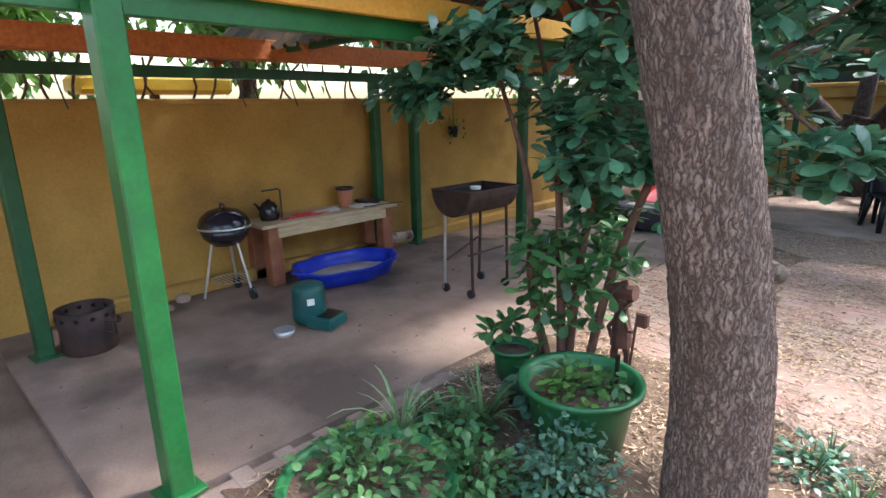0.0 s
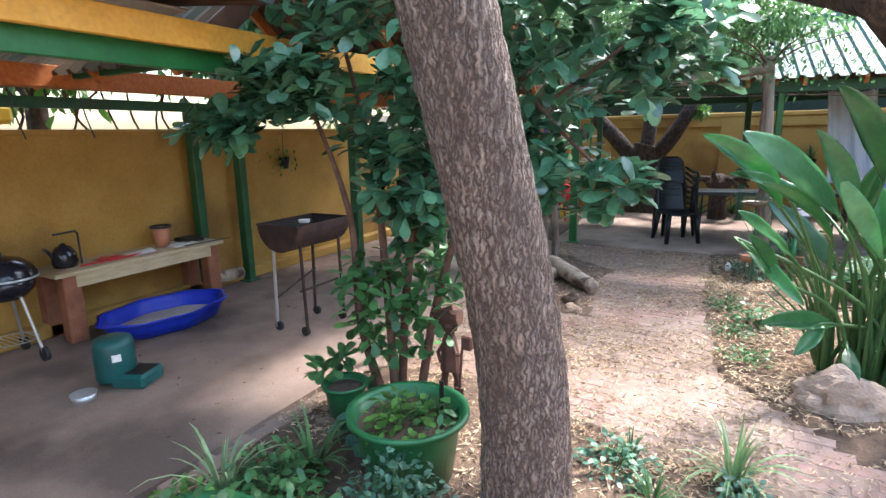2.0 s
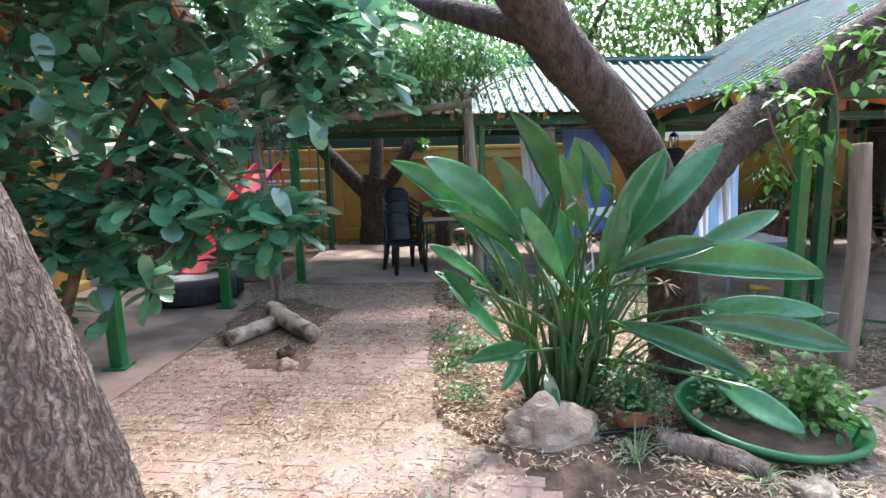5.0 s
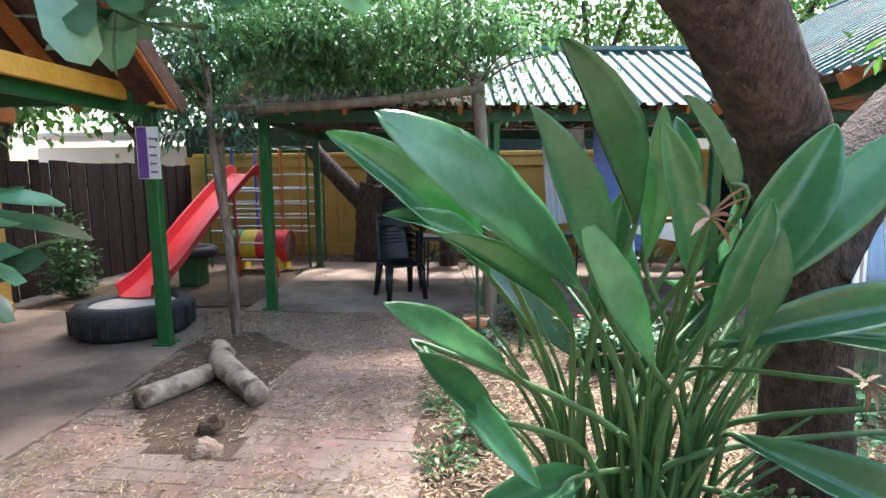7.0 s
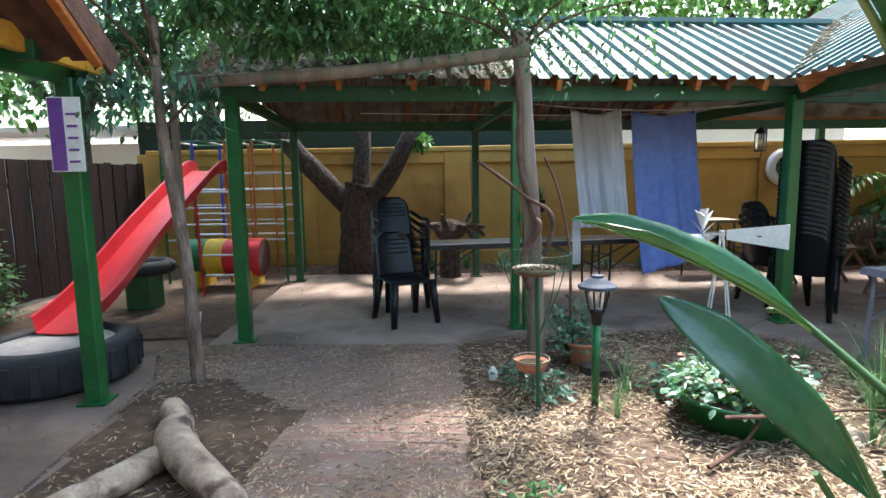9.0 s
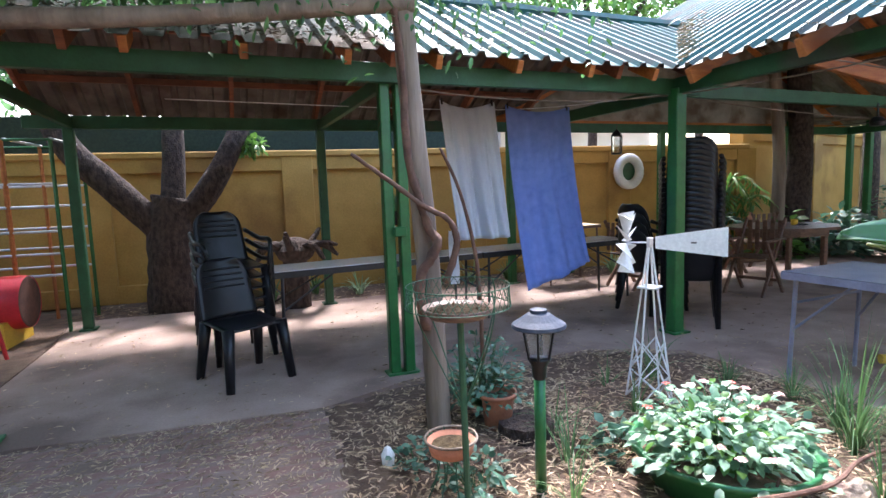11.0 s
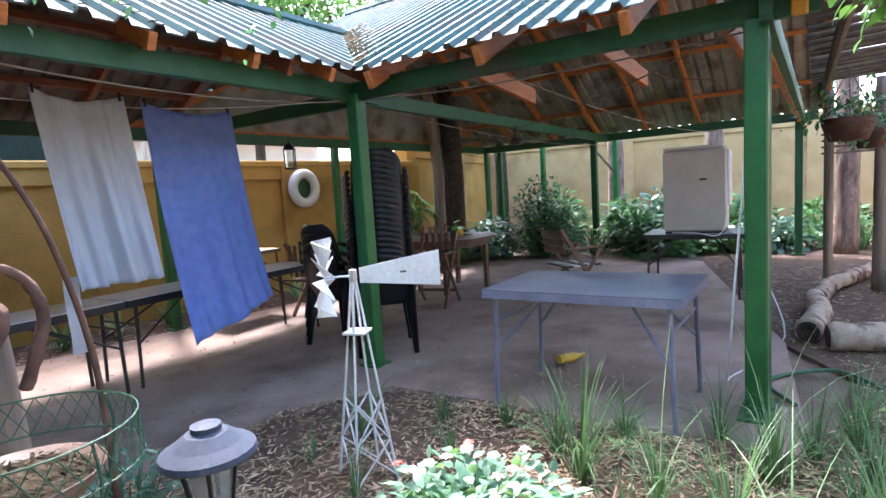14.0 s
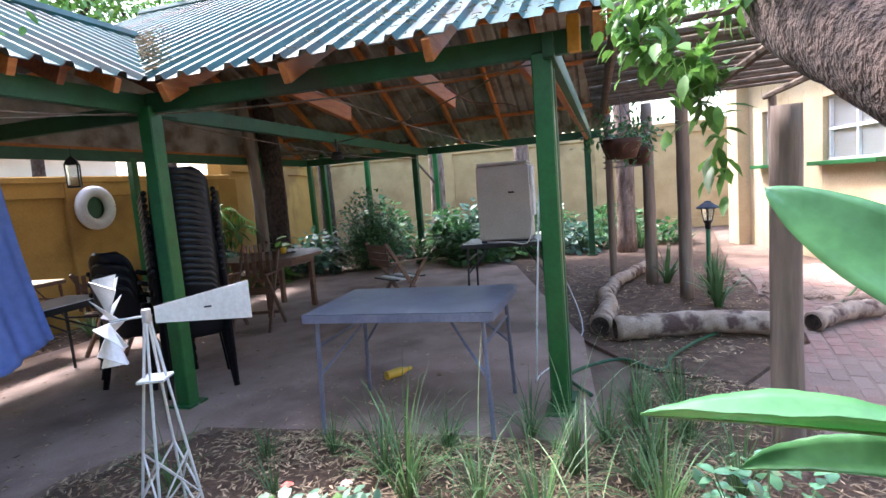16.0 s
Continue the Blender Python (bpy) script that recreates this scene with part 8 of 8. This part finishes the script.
part("roof", Soup().box((7.5, 24.0, 3.35), (11.6, 4.6, 0.2), bevel=0.03), M_WHITE, n3)
for k in range(4):
    wdw = part("window", Soup().box((3.6 + 2.6 * k, 21.98, 1.9), (1.1, 0.06, 1.0)), M_GLASS, n3)
    part("window_frame", Soup().box((3.6 + 2.6 * k, 21.95, 1.9), (0.05, 0.06, 1.04)), M_WHITE, wdw)

# ---- paving and litter, last ----
BR = [(0.215, 0.105, 0.05)]
brick_me = Soup().box((0, 0, 0), (0.212, 0.1, 0.05), bevel=0.006).mesh("paver", M_BRICK)
pave = thing("brick_path", "worn clay brick paving dusted with dry leaves", "paving", (0, 0, 0), kind="structure")
sand = prism(PAVED, -0.04, -0.0135)
part("joint_sand", sand, mat("joint_sand", (0.215, 0.15, 0.12), (0.285, 0.205, 0.167), 5, 0.95, 0.4, 70, stain=(0.2, 0.135, 0.105), stain_scale=2), pave)
rest, count = Soup(), 0
ang = radians(-3)
ca, sa = math.cos(ang), math.sin(ang)
for j in range(-46, 110):
    for i in range(-16, 44):
        lx, ly = i * 0.222 + (j % 2) * 0.111, j * 0.111
        x, y = lx * ca - ly * sa, lx * sa + ly * ca
        if not inside(PAVED, x, y) or inside(WELL, x, y) or inside(BED_TREE, x, y) or inside(BED_MAIN, x, y):
            continue
        z, tx = -0.0365 + rng.uniform(-0.003, 0.003) + 0.004 * noise.noise((x * 1.5, y * 1.5, 8)), rng.uniform(-0.02, 0.02)
        if count < 300 and y > 5.7 and x > -1.35:
            b = new("brick", brick_me)
            b.matrix_basis = pose(x, y, z, 0, 0, -3 + rng.uniform(-1.2, 1.2))
            b.parent = pave
            count += 1
        else:
            rest.box((x, y, z), (0.212, 0.1, 0.05), rz=ang + tx, bevel=0.006)
tagged(part("brick_field", rest, M_BRICKJ, pave), kind="stuff")


def litter(name, polys, n, size, m, label, z=0.004, keep=None):
    s, v, f, k = Soup(), [], [], 0
    xs, ys = [p[0] for q in polys for p in q], [p[1] for q in polys for p in q]
    while k < n:
        x, y = rng.uniform(min(xs), max(xs)), rng.uniform(min(ys), max(ys))
        if not any(inside(q, x, y) for q in polys) or (keep and not keep(x, y)):
            continue
        if noise.noise((x * 1.3, y * 1.3, 5)) + 0.45 * noise.noise((x * 4, y * 4, 1)) < rng.uniform(-0.75, 0.5):
            continue
        a, ln, w = rng.uniform(0, 6.28), size * rng.uniform(0.5, 1.4), size * rng.uniform(0.1, 0.26)
        dx, dy, c = math.cos(a) * ln / 2, math.sin(a) * ln / 2, rng.uniform(-0.004, 0.012)
        px, py = -math.sin(a) * w / 2, math.cos(a) * w / 2
        zz = z + rng.uniform(0, 0.012)
        b = len(v)
        v += [(x - dx, y - dy, zz + c * 0.3), (x + px, y + py, zz + c), (x + dx, y + dy, zz + rng.uniform(0, 0.01)), (x - px, y - py, zz + c * 0.7)]
        f += [(b, b + 1, b + 2), (b, b + 2, b + 3)]
        k += 1
    s.add(v, f)
    return solo(name, s, m, label, "leaf litter", "stuff")


litter("path_litter", [PAVED], 26000, 0.042, M_CHIP, "dry pale leaf bits scattered over the paving", -0.006, lambda x, y: y > 2.2 and x < 3.2 and not inside(WELL, x, y))
litter("bed_litter", [BED_MAIN], 24000, 0.055, M_CHIP, "thick dry leaf litter in the middle bed", 0.014)
litter("tree_litter", [BED_TREE], 3000, 0.05, M_CHIP, "dry leaf litter round the large tree", 0.008)
litter("well_litter", [WELL], 700, 0.05, M_CHIP, "dry leaf litter round the sapling", 0.002)
litter("floor_litter", [[(2.4, 8.4), (3.2, 6.0), (4.6, 6.0), (3.6, 7.2), (3.2, 8.6)], SLAB2], 2200, 0.045, M_CHIP, "few dry leaves blown over the concrete", 0.003, lambda x, y: x < 5)
litter("back_litter", [[(-2.4, 11.6), (11.5, 11.6), (11.5, 12.5), (-2.4, 12.5)], [(4.5, 5.5), (5.5, 4.5), (9, 4.7), (9.5, 7.8), (5.3, 6.1)]], 4500, 0.07, M_CHIP, "dry leaf litter along the walls", -0.01)
litter("slab_litter", [SLAB1], 260, 0.04, M_SOIL, "few dark crumbs on the barbecue floor", 0.003)


def roof_litter(quarters, count, m, label):
    """Dry leaves lying on the dining shelter's roof, thickest at the eave, the valley and the old stretch."""
    s, v, f = Soup(), [], []
    for k in range(count):
        q = quarters[k % 2]
        if q == 0:
            a, b = rng.uniform(UW, UW + 1.6) ** 1, rng.uniform(-3.1, -1.2)
            h = PITCH * (a - UW)
        elif q == 1:
            b = rng.uniform(VF, VR)
            a = UW + (b - VF) + abs(rng.normal()) * 0.16
            h = PITCH * (a - UW)
        else:
            a, b = rng.uniform(-0.35, 3.4 if q == 3 else 2.4), rng.uniform(VF, VR)
            h = PITCH * (b - VF)
        x, y, z = grid(a, b, EAVE + h + 0.022 + rng.uniform(0, 0.03))
        t, ln, w = rng.uniform(0, 6.28), rng.uniform(0.03, 0.08), rng.uniform(0.006, 0.014)
        dx, dy = math.cos(t) * ln / 2, math.sin(t) * ln / 2
        i = len(v)
        v += [(x - dx, y - dy, z), (x - dy / ln * w, y + dx / ln * w, z + 0.008), (x + dx, y + dy, z + 0.004), (x + dy / ln * w, y - dx / ln * w, z + 0.006)]
        f += [(i, i + 1, i + 2), (i, i + 2, i + 3)]
    s.add(v, f)
    return solo("roof_litter", s, m, label, "leaf litter", "stuff")


roof_litter((0, 1), 1500, M_CHIP, "dry leaves lying on the green ribbed roof and in its valley")
roof_litter((2, 3), 2600, M_CHIP_DARK, "rotted dark leaves covering the old stretch of ribbed roof")
